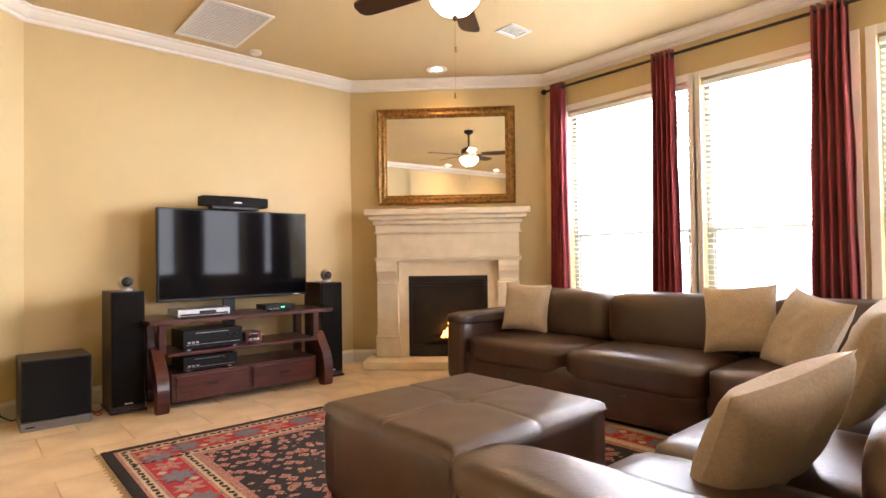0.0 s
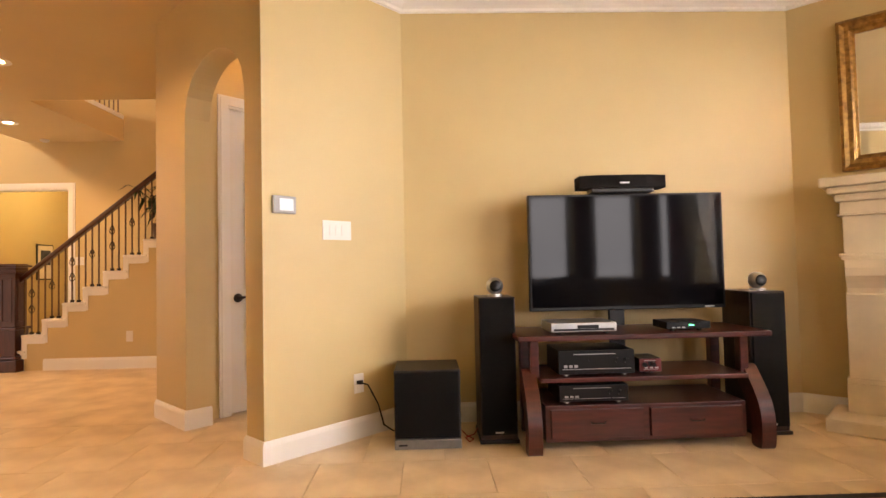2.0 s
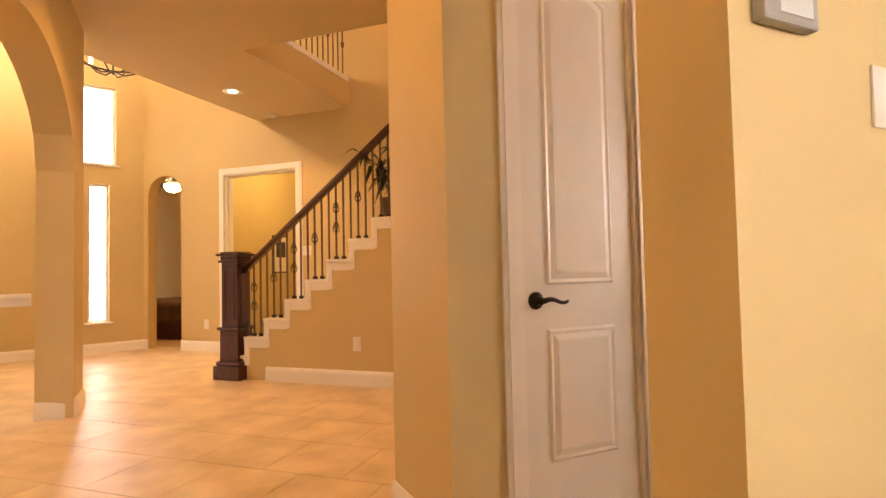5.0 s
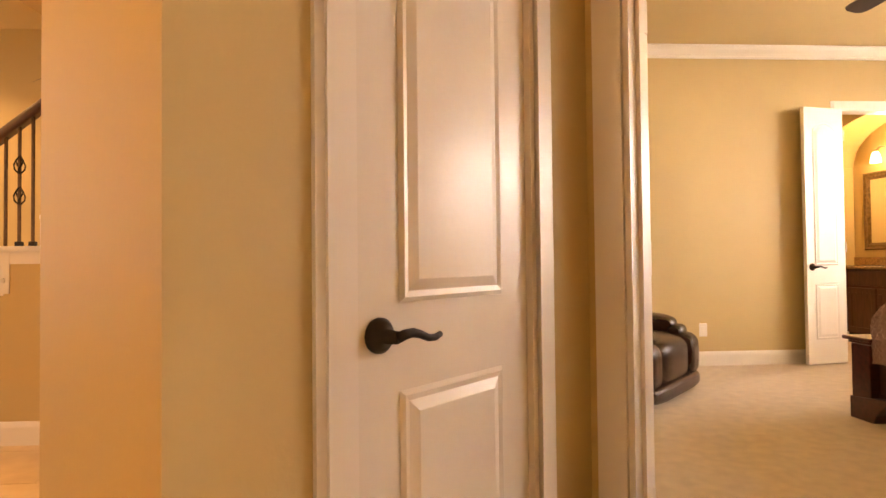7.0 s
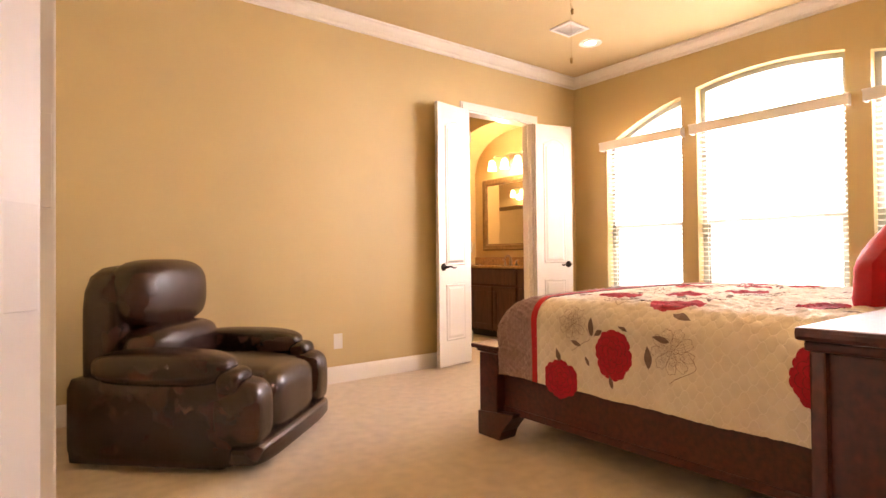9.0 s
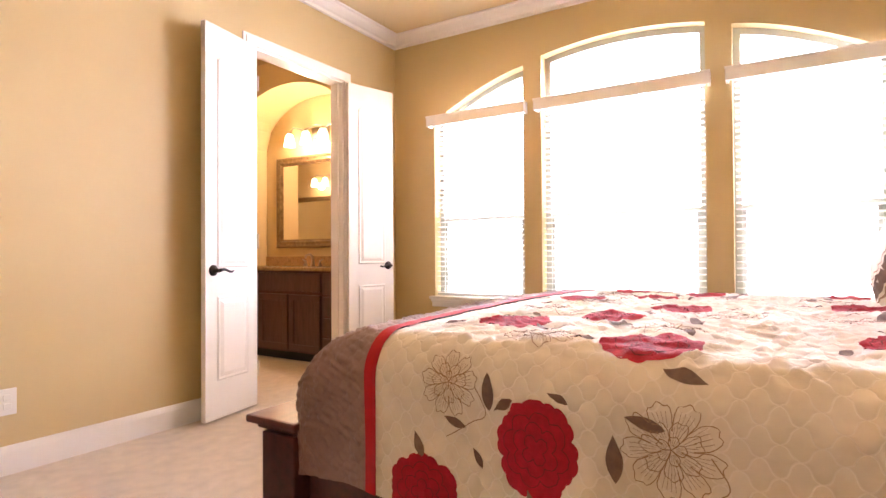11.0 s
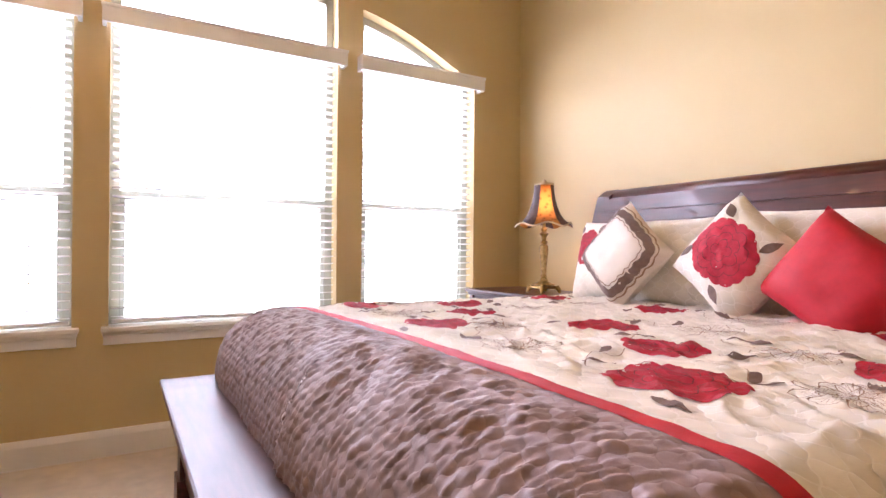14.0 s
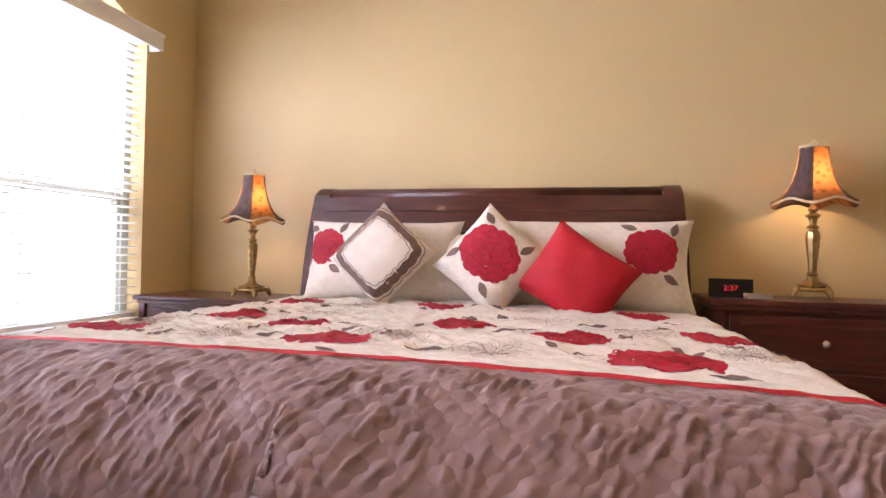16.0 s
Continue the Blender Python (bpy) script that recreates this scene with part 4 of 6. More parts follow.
for i, (x, y, r) in enumerate(((2.246, 6.634, 0.125), (2.45, 6.391, 0.105), (2.771, 6.247, 0.105), (3.028, 6.672, 0.11), (3.241, 6.413, 0.10), (3.563, 6.258, 0.10), (2.03, 6.2, 0.115), (3.72, 6.62, 0.1), (2.20, 5.72, 0.1), (2.98, 5.72, 0.1), (3.6, 5.72, 0.1))):
    s, t = at(x, y)
    flower(cover, s, t, r * 0.86, comforter, i * 0.9)
    for k in range(3):
        a = i * 1.3 + k * 2.2
        leaf(cover, s + (r + 0.05) * math.cos(a), t + (r + 0.05) * math.sin(a), 0.07 + 0.02 * (k % 2), a + 0.7, comforter)
    stem(cover, [(s + r * math.cos(i * 1.3), t + r * math.sin(i * 1.3)), (s + 0.17 * math.cos(i * 1.3 + 0.3), t + 0.17 * math.sin(i * 1.3 + 0.3)), (s + 0.24 * math.cos(i * 1.3), t + 0.24 * math.sin(i * 1.3 - 0.2))], comforter)
for i, (x, y) in enumerate(((2.62, 6.68), (2.25, 6.2), (2.03, 6.46), (2.89, 6.56), (3.35, 6.64), (2.54, 6.08), (3.3, 6.1), (2.6, 5.75), (3.3, 5.8), (3.74, 6.45))):
    s, t = at(x, y)
    stitched_flower(cover, s, t, 0.095, comforter, i * 0.7)
    leaf(cover, s + 0.14, t + 0.05 * (-1) ** i, 0.1, 0.4 * i, comforter)
    stem(cover, [(s + 0.09, t), (s + 0.15, t + 0.04), (s + 0.2, t - 0.02), (s + 0.27, t + 0.03)], comforter)
for i, (y, z, r) in enumerate(((6.41, 0.57, 0.095), (6.71, 0.415, 0.085), (5.62, 0.6, 0.09))):
    s, t = onside(y, z)
    flower(cover, s, t, r, comforter, 0.6 + i)
for i, (y, z) in enumerate(((6.635, 0.69), (6.13, 0.625))):
    s, t = onside(y, z)
    stitched_flower(cover, s, t, 0.075 + 0.02 * i, comforter, i)
    stem(cover, [(s, t - 0.07), (s - 0.06, t - 0.1), (s - 0.09, t - 0.05), (s - 0.13, t + 0.01)], comforter)
for y, z, L, a in ((6.53, 0.68, 0.085, 0.1), (6.24, 0.585, 0.1, 0.05), (6.72, 0.53, 0.07, 0.3), (6.36, 0.69, 0.05, 1.2), (6.49, 0.655, 0.06, 2.2), (6.18, 0.67, 0.08, 1.4), (6.62, 0.60, 0.06, 1.3), (6.56, 0.52, 0.05, 0.5), (6.42, 0.45, 0.06, 0.3)):
    s, t = onside(y, z)
    leaf(cover, s, t, L, a, comforter)

# ---- pillows ----
def cushion_fn(w, h, t, pinch=0.08):
    def fn(u, v, side=1):
        a, b = max(-1, min(1, u / (w / 2))), max(-1, min(1, v / (h / 2)))
        k = max(0.0, 1 - abs(a) ** 3) ** 0.5 * max(0.0, 1 - abs(b) ** 3) ** 0.5
        px = u * (1 - pinch * (1 - b * b) * abs(a) ** 3)
        pv = v * (1 - pinch * (1 - a * a) * abs(b) ** 3)
        wr = 0.009 * noise.noise((u * 14, v * 14, w * 9)) + 0.006 * (1 - abs(noise.noise((u * 11 + 2 * v, v * 19, w * 5)))) ** 4
        return (px, -side * (t / 2 * k + wr * k), pv)
    return fn


def pillow(name, label, m, w, h, t, mat, group, pattern=None):
    p = thing(name, label, "pillow", m, group)
    fn = cushion_fn(w, h, t)
    us, vs = steps(-w / 2, w / 2, 0.02), steps(-h / 2, h / 2, 0.02)
    grid_part("front", fn, us, vs, mat, p)
    grid_part("back", lambda u, v: fn(u, v, -1), us, vs, mat, p)
    if pattern:
        pattern(fn, p)
    return p


def bloom(r, u0=0.0, v0=0.0):
    def draw(fn, p):
        flower(fn, u0, v0, r, p, 0.5, 1)
        for k in range(4):
            a = 0.8 + k * 1.5
            leaf(fn, u0 + (r + 0.045) * math.cos(a), v0 + (r + 0.045) * math.sin(a), 0.075, a + 0.5, p, 1, 0.5)
    return draw


def scallop(fn, p):
    """A taupe border with two scalloped cords, inset from the seam."""
    for nm, lab, mat, r0, w, lift, wave in (("scalloped_border", "taupe scalloped border", LEAFC, 0.148, 0.034, 0.003, 0.035), ("border_cord", "fine taupe cord", THREAD, 0.122, 0.004, 0.005, 0.05), ("border_cord", "fine taupe cord", THREAD, 0.172, 0.004, 0.005, 0.03)):
        bm = bmesh.new()
        pts = []
        for i in range(241):
            a = 2 * math.pi * i / 240
            r = r0 / (abs(math.cos(a)) ** 5 + abs(math.sin(a)) ** 5) ** 0.2 * (1 + wave * (abs(math.sin(10 * a)) - 0.5))
            pts.append((r * math.cos(a), r * math.sin(a)))
        ribbon(bm, fn, pts, w, 1, lift)
        part(nm, bm, mat, p, lab)


SHAM = "pillows on the bed"
pillow("pillow_sham", "cream king pillow sham with a red appliqued flower", pose(3.37, 5.37, 0.97, -14, 0, 180), 0.80, 0.42, 0.24, CREAM, SHAM, bloom(0.092, -0.27, 0.05))
pillow("pillow_sham", "cream king pillow sham with a red appliqued flower", pose(2.40, 5.37, 0.975, -14, 0, 180), 0.91, 0.43, 0.24, CREAM, SHAM, bloom(0.1, 0.27, 0.045))
# added between the shams, where only their shaded lower edges would show
pillow("pillow", "cream filler pillow added behind the cushions", pose(2.92, 5.36, 0.95, -20, 0, 180), 0.6, 0.36, 0.17, CREAM, SHAM)
pillow("throw_pillow", "off-white square cushion with a taupe scalloped border", pose(3.30, 5.56, 1.0, -14, 0, 180) @ pose(0, 0, 0, 0, 41, 0), 0.365, 0.365, 0.18, WHITEC, SHAM, scallop)
pillow("throw_pillow", "cream square cushion with a large red flower", pose(2.80, 5.53, 0.985, -14, 0, 180) @ pose(0, 0, 0, 0, 40, 0), 0.385, 0.385, 0.19, CREAM, SHAM, bloom(0.118, -0.012, 0.012))
pillow("throw_pillow", "plain red square cushion standing on its corner", pose(2.44, 5.57, 0.925, -14, 0, 180) @ pose(0, 0, 0, 0, 34, 0), 0.40, 0.35, 0.18, REDS, SHAM)

# ---- nightstands, lamps, clock ----
def nightstand(m, label):
    n = thing("nightstand", label, "nightstand", m, "nightstands")
    part("body", slab(-0.38, 0.38, 0.0, 0.42, 0.1, 0.755, 0.005), CHERRY, n)
    bm = slab(-0.42, 0.42, -0.01, 0.46, 0.775, 0.80, 0.008)
    box(bm, -0.405, 0.405, -0.005, 0.445, 0.755, 0.775, 0.006)
    part("top", bm, CHERRY, n)
    for z0, z1 in ((0.545, 0.735), (0.335, 0.525), (0.125, 0.315)):
        d = part("drawer", slab(-0.34, 0.34, 0.42, 0.438, z0, z1, 0.004), CHERRY, n)
        part("raised_panel", slab(-0.30, 0.30, 0.436, 0.443, z0 + 0.03, z1 - 0.03, 0.004), CHERRY, d)
        for x in (0.0,):
            part("knob", turned([(0.0, 0.0), (0.007, 0.0), (0.006, 0.012), (0.015, 0.018), (0.013, 0.027), (0.0, 0.03)], 16, pose(x, 0.438, (z0 + z1) / 2, -90, 0, 0) @ pose(0, 0, 0.004)), NICKEL, d, "round metal knob", True)
    for s in (-1, 1):
        part("bracket_foot", slab(s * 0.35 - 0.045, s * 0.35 + 0.045, 0.33, 0.43, 0.0, 0.1, 0.012), CHERRY, n)
        part("bracket_foot", slab(s * 0.35 - 0.045, s * 0.35 + 0.045, 0.0, 0.1, 0.0, 0.1, 0.012), CHERRY, n)
        part("corner_post", slab(s * 0.38 - 0.02, s * 0.38 + 0.02, 0.4, 0.436, 0.1, 0.755, 0.006), CHERRY, n)
    return n


nightstand(pose(1.46, 5.02, 0) @ Matrix.Diagonal((1.03, 0.8, 1.0625, 1)), "dark cherry nightstand with panelled drawers beside the bed")
nightstand(pose(4.31, 5.02, 0) @ Matrix.Diagonal((1, 1, 0.955, 1)), "dark cherry nightstand between bed and window wall")

SHADE = bpy.data.materials.new("amber damask shade")
SHADE.use_nodes = True
sn = SHADE.node_tree
tr = sn.nodes.new("ShaderNodeBsdfTranslucent")
mx = sn.nodes.new("ShaderNodeMixShader")
vo = sn.nodes.new("ShaderNodeTexVoronoi")
vo.inputs["Scale"].default_value = 38
tcs = sn.nodes.new("ShaderNodeTexCoord")
sn.links.new(tcs.outputs["Object"], vo.inputs["Vector"])
rp = sn.nodes.new("ShaderNodeValToRGB")
rp.color_ramp.elements[0].color, rp.color_ramp.elements[1].color = (0.13, 0.045, 0.015, 1), (0.42, 0.17, 0.045, 1)
rp.color_ramp.elements[1].position = 0.5
sn.links.new(vo.outputs["Distance"], rp.inputs[0])
sn.links.new(rp.outputs[0], tr.inputs[0])
sn.links.new(rp.outputs[0], sn.nodes["Principled BSDF"].inputs["Base Color"])
sn.nodes["Principled BSDF"].inputs["Roughness"].default_value = 0.7
sn.links.new(sn.nodes["Principled BSDF"].outputs[0], mx.inputs[1])
sn.links.new(tr.outputs[0], mx.inputs[2])
mx.inputs[0].default_value = 0.5
sn.links.new(mx.outputs[0], sn.nodes["Material Output"].inputs[0])
STRIPED = material("brown striped shade cloth", (0.085, 0.045, 0.04), 0.7, vary=0.5, scale=40, stretch=(1, 1, 0.05))
FRINGE = material("cream shade trim", (0.6, 0.47, 0.28), 0.8, vary=0.1, scale=60)


def table_lamp(x, y, z, h, turn):
    k = h / 0.66
    m = pose(x, y, z, 0, 0, turn) @ Matrix.Scale(k, 4)
    l = thing("table_lamp", "lit brass table lamp with an amber bell shade on the nightstand", "lamp", m, "bedside lamps")
    bm = slab(-0.062, 0.062, -0.062, 0.062, 0.028, 0.045, 0.008)
    box(bm, -0.048, 0.048, -0.048, 0.048, 0.045, 0.058, 0.008)
    for sx in (-1, 1):
        for sy in (-1, 1):
            tube(bm, [(sx * 0.052, sy * 0.052, 0.04), (sx * 0.062, sy * 0.062, 0.024), (sx * 0.064, sy * 0.064, 0.01), (sx * 0.07, sy * 0.07, 0.006)], [0.016, 0.012, 0.009, 0.004])
    part("base", bm, BRASS, l, "four-footed brass base", True)
    part("column", turned([(0.0, 0.045), (0.06, 0.05), (0.05, 0.06), (0.025, 0.072), (0.016, 0.09), (0.02, 0.1), (0.014, 0.11), (0.018, 0.16), (0.027, 0.25), (0.024, 0.275), (0.012, 0.285), (0.024, 0.295), (0.012, 0.307), (0.016, 0.33), (0.03, 0.345), (0.012, 0.355), (0.02, 0.37), (0.01, 0.385), (0.008, 0.43), (0.0, 0.43)], 8), BRASS, l)
    seg = 48

    def bell(q, a):
        r = 0.056 + 0.06 * q ** 1.6 + 0.05 * q ** 5
        pan = 1 - 0.05 * (0.5 - 0.5 * math.cos(6 * a))
        return (r * pan * math.cos(a), r * pan * math.sin(a), 0.625 - 0.245 * q + (0.022 * (0.5 - 0.5 * math.cos(6 * a)) * q ** 4))
    sh = part("shade", turned([(0.05, 0.618), (0.054, 0.618), (0.054, 0.622), (0.05, 0.622)], 24), BRASS, l, "six-panelled bell shade, lit within")
    for gore in range(6):
        bm = bmesh.new()
        grid = [[bm.verts.new(bell(i / 14, 2 * math.pi * (gore * 8 + j) / seg)) for j in range(9)] for i in range(15)]
        for a, b in zip(grid, grid[1:]):
            for j in range(8):
                bm.faces.new((a[j], a[j + 1], b[j + 1], b[j]))
        part("shade_panel", bm, STRIPED if gore % 2 else SHADE, sh, "brown striped panel" if gore % 2 else "amber damask panel", True)
    for row_z in (0, 14):
        bm = bmesh.new()
        for j in range(seg):
            a, b = 2 * math.pi * j / seg, 2 * math.pi * (j + 1) / seg
            q = row_z / 14
            r = (0.056 + 0.06 * q ** 1.6 + 0.05 * q ** 5) + 0.0015
            def rim(t):
                pan = 1 - 0.05 * (0.5 - 0.5 * math.cos(6 * t))
                return (r * pan * math.cos(t), r * pan * math.sin(t), 0.625 - 0.245 * q + (0.022 * (0.5 - 0.5 * math.cos(6 * t)) * q ** 4))
            p, o = rim(a), rim(b)
            bm.faces.new([bm.verts.new(v) for v in (p, o, (o[0], o[1], o[2] + 0.01), (p[0], p[1], p[2] + 0.01))])
        part("trim_band", bm, FRINGE, sh)
    part("finial", turned([(0.0, 0.625), (0.006, 0.628), (0.018, 0.635), (0.008, 0.643), (0.014, 0.65), (0.006, 0.658), (0.0, 0.664)], 14), FRINGE, l, "", True)
    bulb("lamp bulb", (x, y, z + 0.5 * k), 6.5, (1, 0.66, 0.3), 0.025)
    return l


table_lamp(4.125, 5.31, 0.766, 0.68, -2)
table_lamp(1.43, 5.16, 0.852, 0.70, 70)

clock = thing("alarm_clock", "black alarm clock with a red display on the nightstand", "clock", pose(1.79, 5.28, 0.852, 0, 0, 170))
part("case", prism(bmesh.new(), [(-0.05, 0), (0.05, 0), (0.035, 0.075), (-0.03, 0.08)], -0.085, 0.085, "x"), BLACKG, clock)
DIGIT = material("red lit digits", (0.3, 0.01, 0.01), 0.4, emit=(1, 0.02, 0.02), power=0.6)


def text_part(body, size, m, mat, parent, name="writing"):
    c = bpy.data.curves.new("text", "FONT")
    c.body, c.size, c.align_x, c.align_y, c.extrude = body, size, "CENTER", "CENTER", 0.0004
    tmp = bpy.data.objects.new("text", c)
    me = bpy.data.meshes.new_from_object(tmp)
    bpy.data.objects.remove(tmp)
    me.materials.append(mat)
    ob = new(name, me)
    ob.parent = parent
    ob.matrix_basis = m
    return ob


text_part("2:37", 0.032, pose(0.0, -0.044, 0.04, 80, 0, 0), DIGIT, clock, "digits")
bkl = thing("book", "small pale paperback lying on the nightstand", "book", pose(1.70, 5.34, 0.852, 0, 0, 6))
part("cover", slab(-0.05, 0.05, -0.035, 0.035, 0, 0.022, 0.002), material("tan book cover", (0.35, 0.28, 0.2), 0.6), bkl)

# ---- recliner ----
rec = thing("recliner", "dark brown leather recliner with padded arms on the carpet", "recliner", pose(0.617, 8.14, 0, 0, 0, 45))
for s in (-1, 1):
    part("side_panel", soft(s * 0.40 - 0.09, s * 0.40 + 0.09, -0.40, 0.46, 0.03, 0.44, p=12), LEATHER2, rec, "", True)
    part("arm_pad", soft(s * 0.40 - 0.125, s * 0.40 + 0.125, -0.36, 0.34, 0.40, 0.56, p=3.4, puff=0.01), LEATHER2, rec, "", True)
    part("arm_front", soft(s * 0.40 - 0.10, s * 0.40 + 0.10, -0.43, -0.30, 0.36, 0.49, p=3), LEATHER2, rec, "", True)
part("base", slab(-0.46, 0.46, -0.34, 0.46, 0.02, 0.2, 0.02), LEATHER2, rec)
part("seat_cushion", soft(-0.30, 0.30, -0.48, 0.26, 0.26, 0.45, p=4, puff=0.02), LEATHER2, rec, "", True)
for x0, x1 in ((-0.49, -0.27), (-0.285, 0.285), (0.27, 0.49)):
    part("footrest", soft(x0, x1, -0.52, -0.24, 0.11, 0.425, p=4.2, puff=0.015), LEATHER2, rec, "channelled leather footrest", True)
part("footrest_rail", soft(-0.49, 0.49, -0.54, -0.34, 0.035, 0.15, p=4.5), LEATHER2, rec, "", True)
for z0, z1, y0 in ((0.40, 0.66, 0.08), (0.63, 1.0, 0.15)):
    part("back_cushion", soft(-0.33, 0.33, y0, y0 + 0.28, z0, z1, p=3.2), LEATHER2, rec, "", True)
part("back_shell", soft(-0.37, 0.37, 0.28, 0.5, 0.2, 0.97, p=5), LEATHER2, rec, "", True)

# ---- bedroom fittings ----
ceiling_fan(2.03, 6.75, H2, 20)
downlight(3.98, 8.13, H2)
vent("ceiling_vent", "white slotted ceiling register", 3.44, 3.70, 7.92, 8.15, H2, 8)
plate("wall_outlet", "white duplex outlet above the baseboard", pose(1.80, 8.96, 0.33), 0.075, 0.12, outlet=True)
plate("wall_outlet", "white duplex outlet above the baseboard", pose(4.75, 8.68, 0.33, 0, 0, -90), 0.075, 0.12, outlet=True)

# ---- bathroom ----
van = thing("vanity", "dark stained bathroom vanity with panelled doors", "vanity", pose(4.33, 0, 0))
VANW = material("brown stained maple", (0.085, 0.035, 0.026), 0.35, vary=0.35, scale=6, coat=0.2, stretch=(8, 8, 1))
part("body", slab(0.01, 0.53, 9.12, 10.9, 0.09, 0.85, 0.004), CHERRY, van)
part("toe_kick", slab(0.08, 0.53, 9.12, 10.9, 0.0, 0.09), BLACKG, van)
for y0, y1, z0, z1 in ((9.14, 9.46, 0.64, 0.83), (9.14, 9.46, 0.45, 0.62), (9.14, 9.46, 0.27, 0.43), (9.14, 9.46, 0.11, 0.25), (9.49, 10.3, 0.66, 0.83), (9.49, 9.88, 0.11, 0.63), (9.90, 10.3, 0.11, 0.63), (10.33, 10.85, 0.11, 0.83)):
    leafv = part("cabinet_door" if z1 - z0 > 0.3 else "drawer", slab(-0.008, 0.01, y0, y1, z0, z1, 0.004), VANW, van)
    if z1 - z0 > 0.3:
        for a in ((y0, y1, z1 - 0.06, z1), (y0, y1, z0, z0 + 0.06), (y0, y0 + 0.06, z0 + 0.06, z1 - 0.06), (y1 - 0.06, y1, z0 + 0.06, z1 - 0.06)):
            part("door_rail", slab(-0.018, -0.008, a[0], a[1], a[2], a[3], 0.003), VANW, leafv)
GRAN = material("tan granite", (0.36, 0.22, 0.1), 0.25, vary=0.45, scale=60)
bm = slab(4.29, 4.86, 9.10, 10.9, 0.85, 0.885, 0.006)
box(bm, 4.845, 4.866, 9.10, 10.9, 0.885, 0.985, 0.003)
tagged(part("countertop", bm, GRAN), "speckled tan granite countertop with a low backsplash", "countertop")
fau = thing("faucet", "bronze bathroom faucet on the granite counter", "faucet", pose(4.72, 9.98, 0.885))
part("spout", bar([(0, 0, 0), (0, 0, 0.09), (-0.03, 0, 0.12), (-0.08, 0, 0.11), (-0.1, 0, 0.08)], [0.022, 0.014, 0.012, 0.011, 0.011]), NICKEL, fau, "", True)
for dy in (-0.1, 0.1):
    part("handle", bar([(0, dy, 0), (0, dy, 0.05), (0, dy * 1.4, 0.07)], [0.02, 0.012, 0.006]), NICKEL, fau, "", True)


def framed_mirror(name, label, m, w, h, f, mat, depth=0.035):
    """A mirror facing -y in a stepped frame."""
    o = thing(name, label, "mirror", m)
    bm = bmesh.new()
    prof = [(0.0, 0.0), (0.0, depth * 0.7), (f * 0.2, depth), (f * 0.45, depth * 0.75), (f * 0.7, depth * 0.8), (f * 0.85, depth * 0.45), (f, depth * 0.35), (f, 0.0)]
    rings = []
    for cx, cz in ((-1, -1), (1, -1), (1, 1), (-1, 1)):
        rings.append([bm.verts.new((cx * (w / 2 - g), -d, cz * (h / 2 - g))) for g, d in prof])
    for i in range(4):
        a, b = rings[i], rings[(i + 1) % 4]
        for j in range(len(prof)):
            q = (j + 1) % len(prof)
            bm.faces.new((a[j], a[q], b[q], b[j]))
    part("frame", bm, mat, o)
    part("glass", slab(-w / 2 + f * 0.8, w / 2 - f * 0.8, -0.008, -0.004, -h / 2 + f * 0.8, h / 2 - f * 0.8), MIRROR, o, "silvered mirror glass")
    return o


PEWTER = material("pewter gold frame", (0.22, 0.14, 0.06), 0.4, metal=0.6, vary=0.4, scale=30)
framed_mirror("bathroom_mirror", "bathroom mirror in a wide pewter frame", pose(4.868, 9.97, 1.56, 0, 0, -90), 1.36, 0.97, 0.09, PEWTER)


def vanity_light(m):
    vl = thing("vanity_light", "vanity light with lit glass shades on scrolled arms", "light", m, "vanity lights")
    part("back_plate", slab(-0.12, 0.12, -0.02, 0, -0.06, 0.06, 0.01), NICKEL, vl)
    part("scroll_arm", bar([(-0.42, -0.09, -0.02), (-0.3, -0.1, 0.06), (-0.15, -0.1, 0.02), (0, -0.1, 0.05), (0.15, -0.1, 0.02), (0.3, -0.1, 0.06), (0.42, -0.09, -0.02)], 0.009), NICKEL, vl, "", True)
    for x in (-0.36, -0.12, 0.12, 0.36):
        part("glass_shade", turned([(0.0, 0.0), (0.03, 0.0), (0.045, -0.04), (0.06, -0.13), (0.055, -0.13), (0.0, -0.12)], 20, pose(x, -0.1, 0.0)), LAMPW, vl, "lit frosted glass shade", True)
        part("socket", turned([(0.0, 0.0), (0.028, 0.0), (0.02, 0.03), (0.0, 0.035)], 16, pose(x, -0.1, 0.0)), NICKEL, vl)


vanity_light(pose(4.868, 10.0, 2.27, 0, 0, -90))
vanity_light(pose(2.302, 12.2, 2.27, 0, 0, 90))
framed_mirror("bathroom_mirror", "second bathroom mirror in a dark frame on the far wall", pose(2.302, 12.2, 1.5, 0, 0, 90), 1.9, 0.97, 0.08, PEWTER)
tb = thing("towel_bar", "dark metal towel bar on the bathroom wall", "towel bar", pose(2.30, 10.6, 1.2, 0, 0, 90))
part("bar", bar([(-0.25, -0.06, 0), (0.25, -0.06, 0)], 0.008), IRON, tb)
for q in (-0.25, 0.25):
    part("post", bar([(q, 0, 0), (q, -0.06, 0)], 0.012), IRON, tb)

# ---- living room: windows, curtains ----
for a, b in LW:
    window("window_living", 4.52, a, b, 0.6, 2.52, 0.18, 1.29)
    sill("window_sill", 4.52, a, b, 0.612)
    blind("open white wooden blind hanging in the living room window", 4.56, a + 0.005, b - 0.005, 0.615, 2.5)
    casing_bm = bmesh.new()
    for p in ((a - 0.06, a, 0.6, 2.58), (b, b + 0.06, 0.6, 2.58), (a, b, 2.52, 2.58)):
        box(casing_bm, 4.506, 4.52, p[0], p[1], p[2], p[3], 0.003)
    structure("trim_window", casing_bm, TRIM, "white window casing")

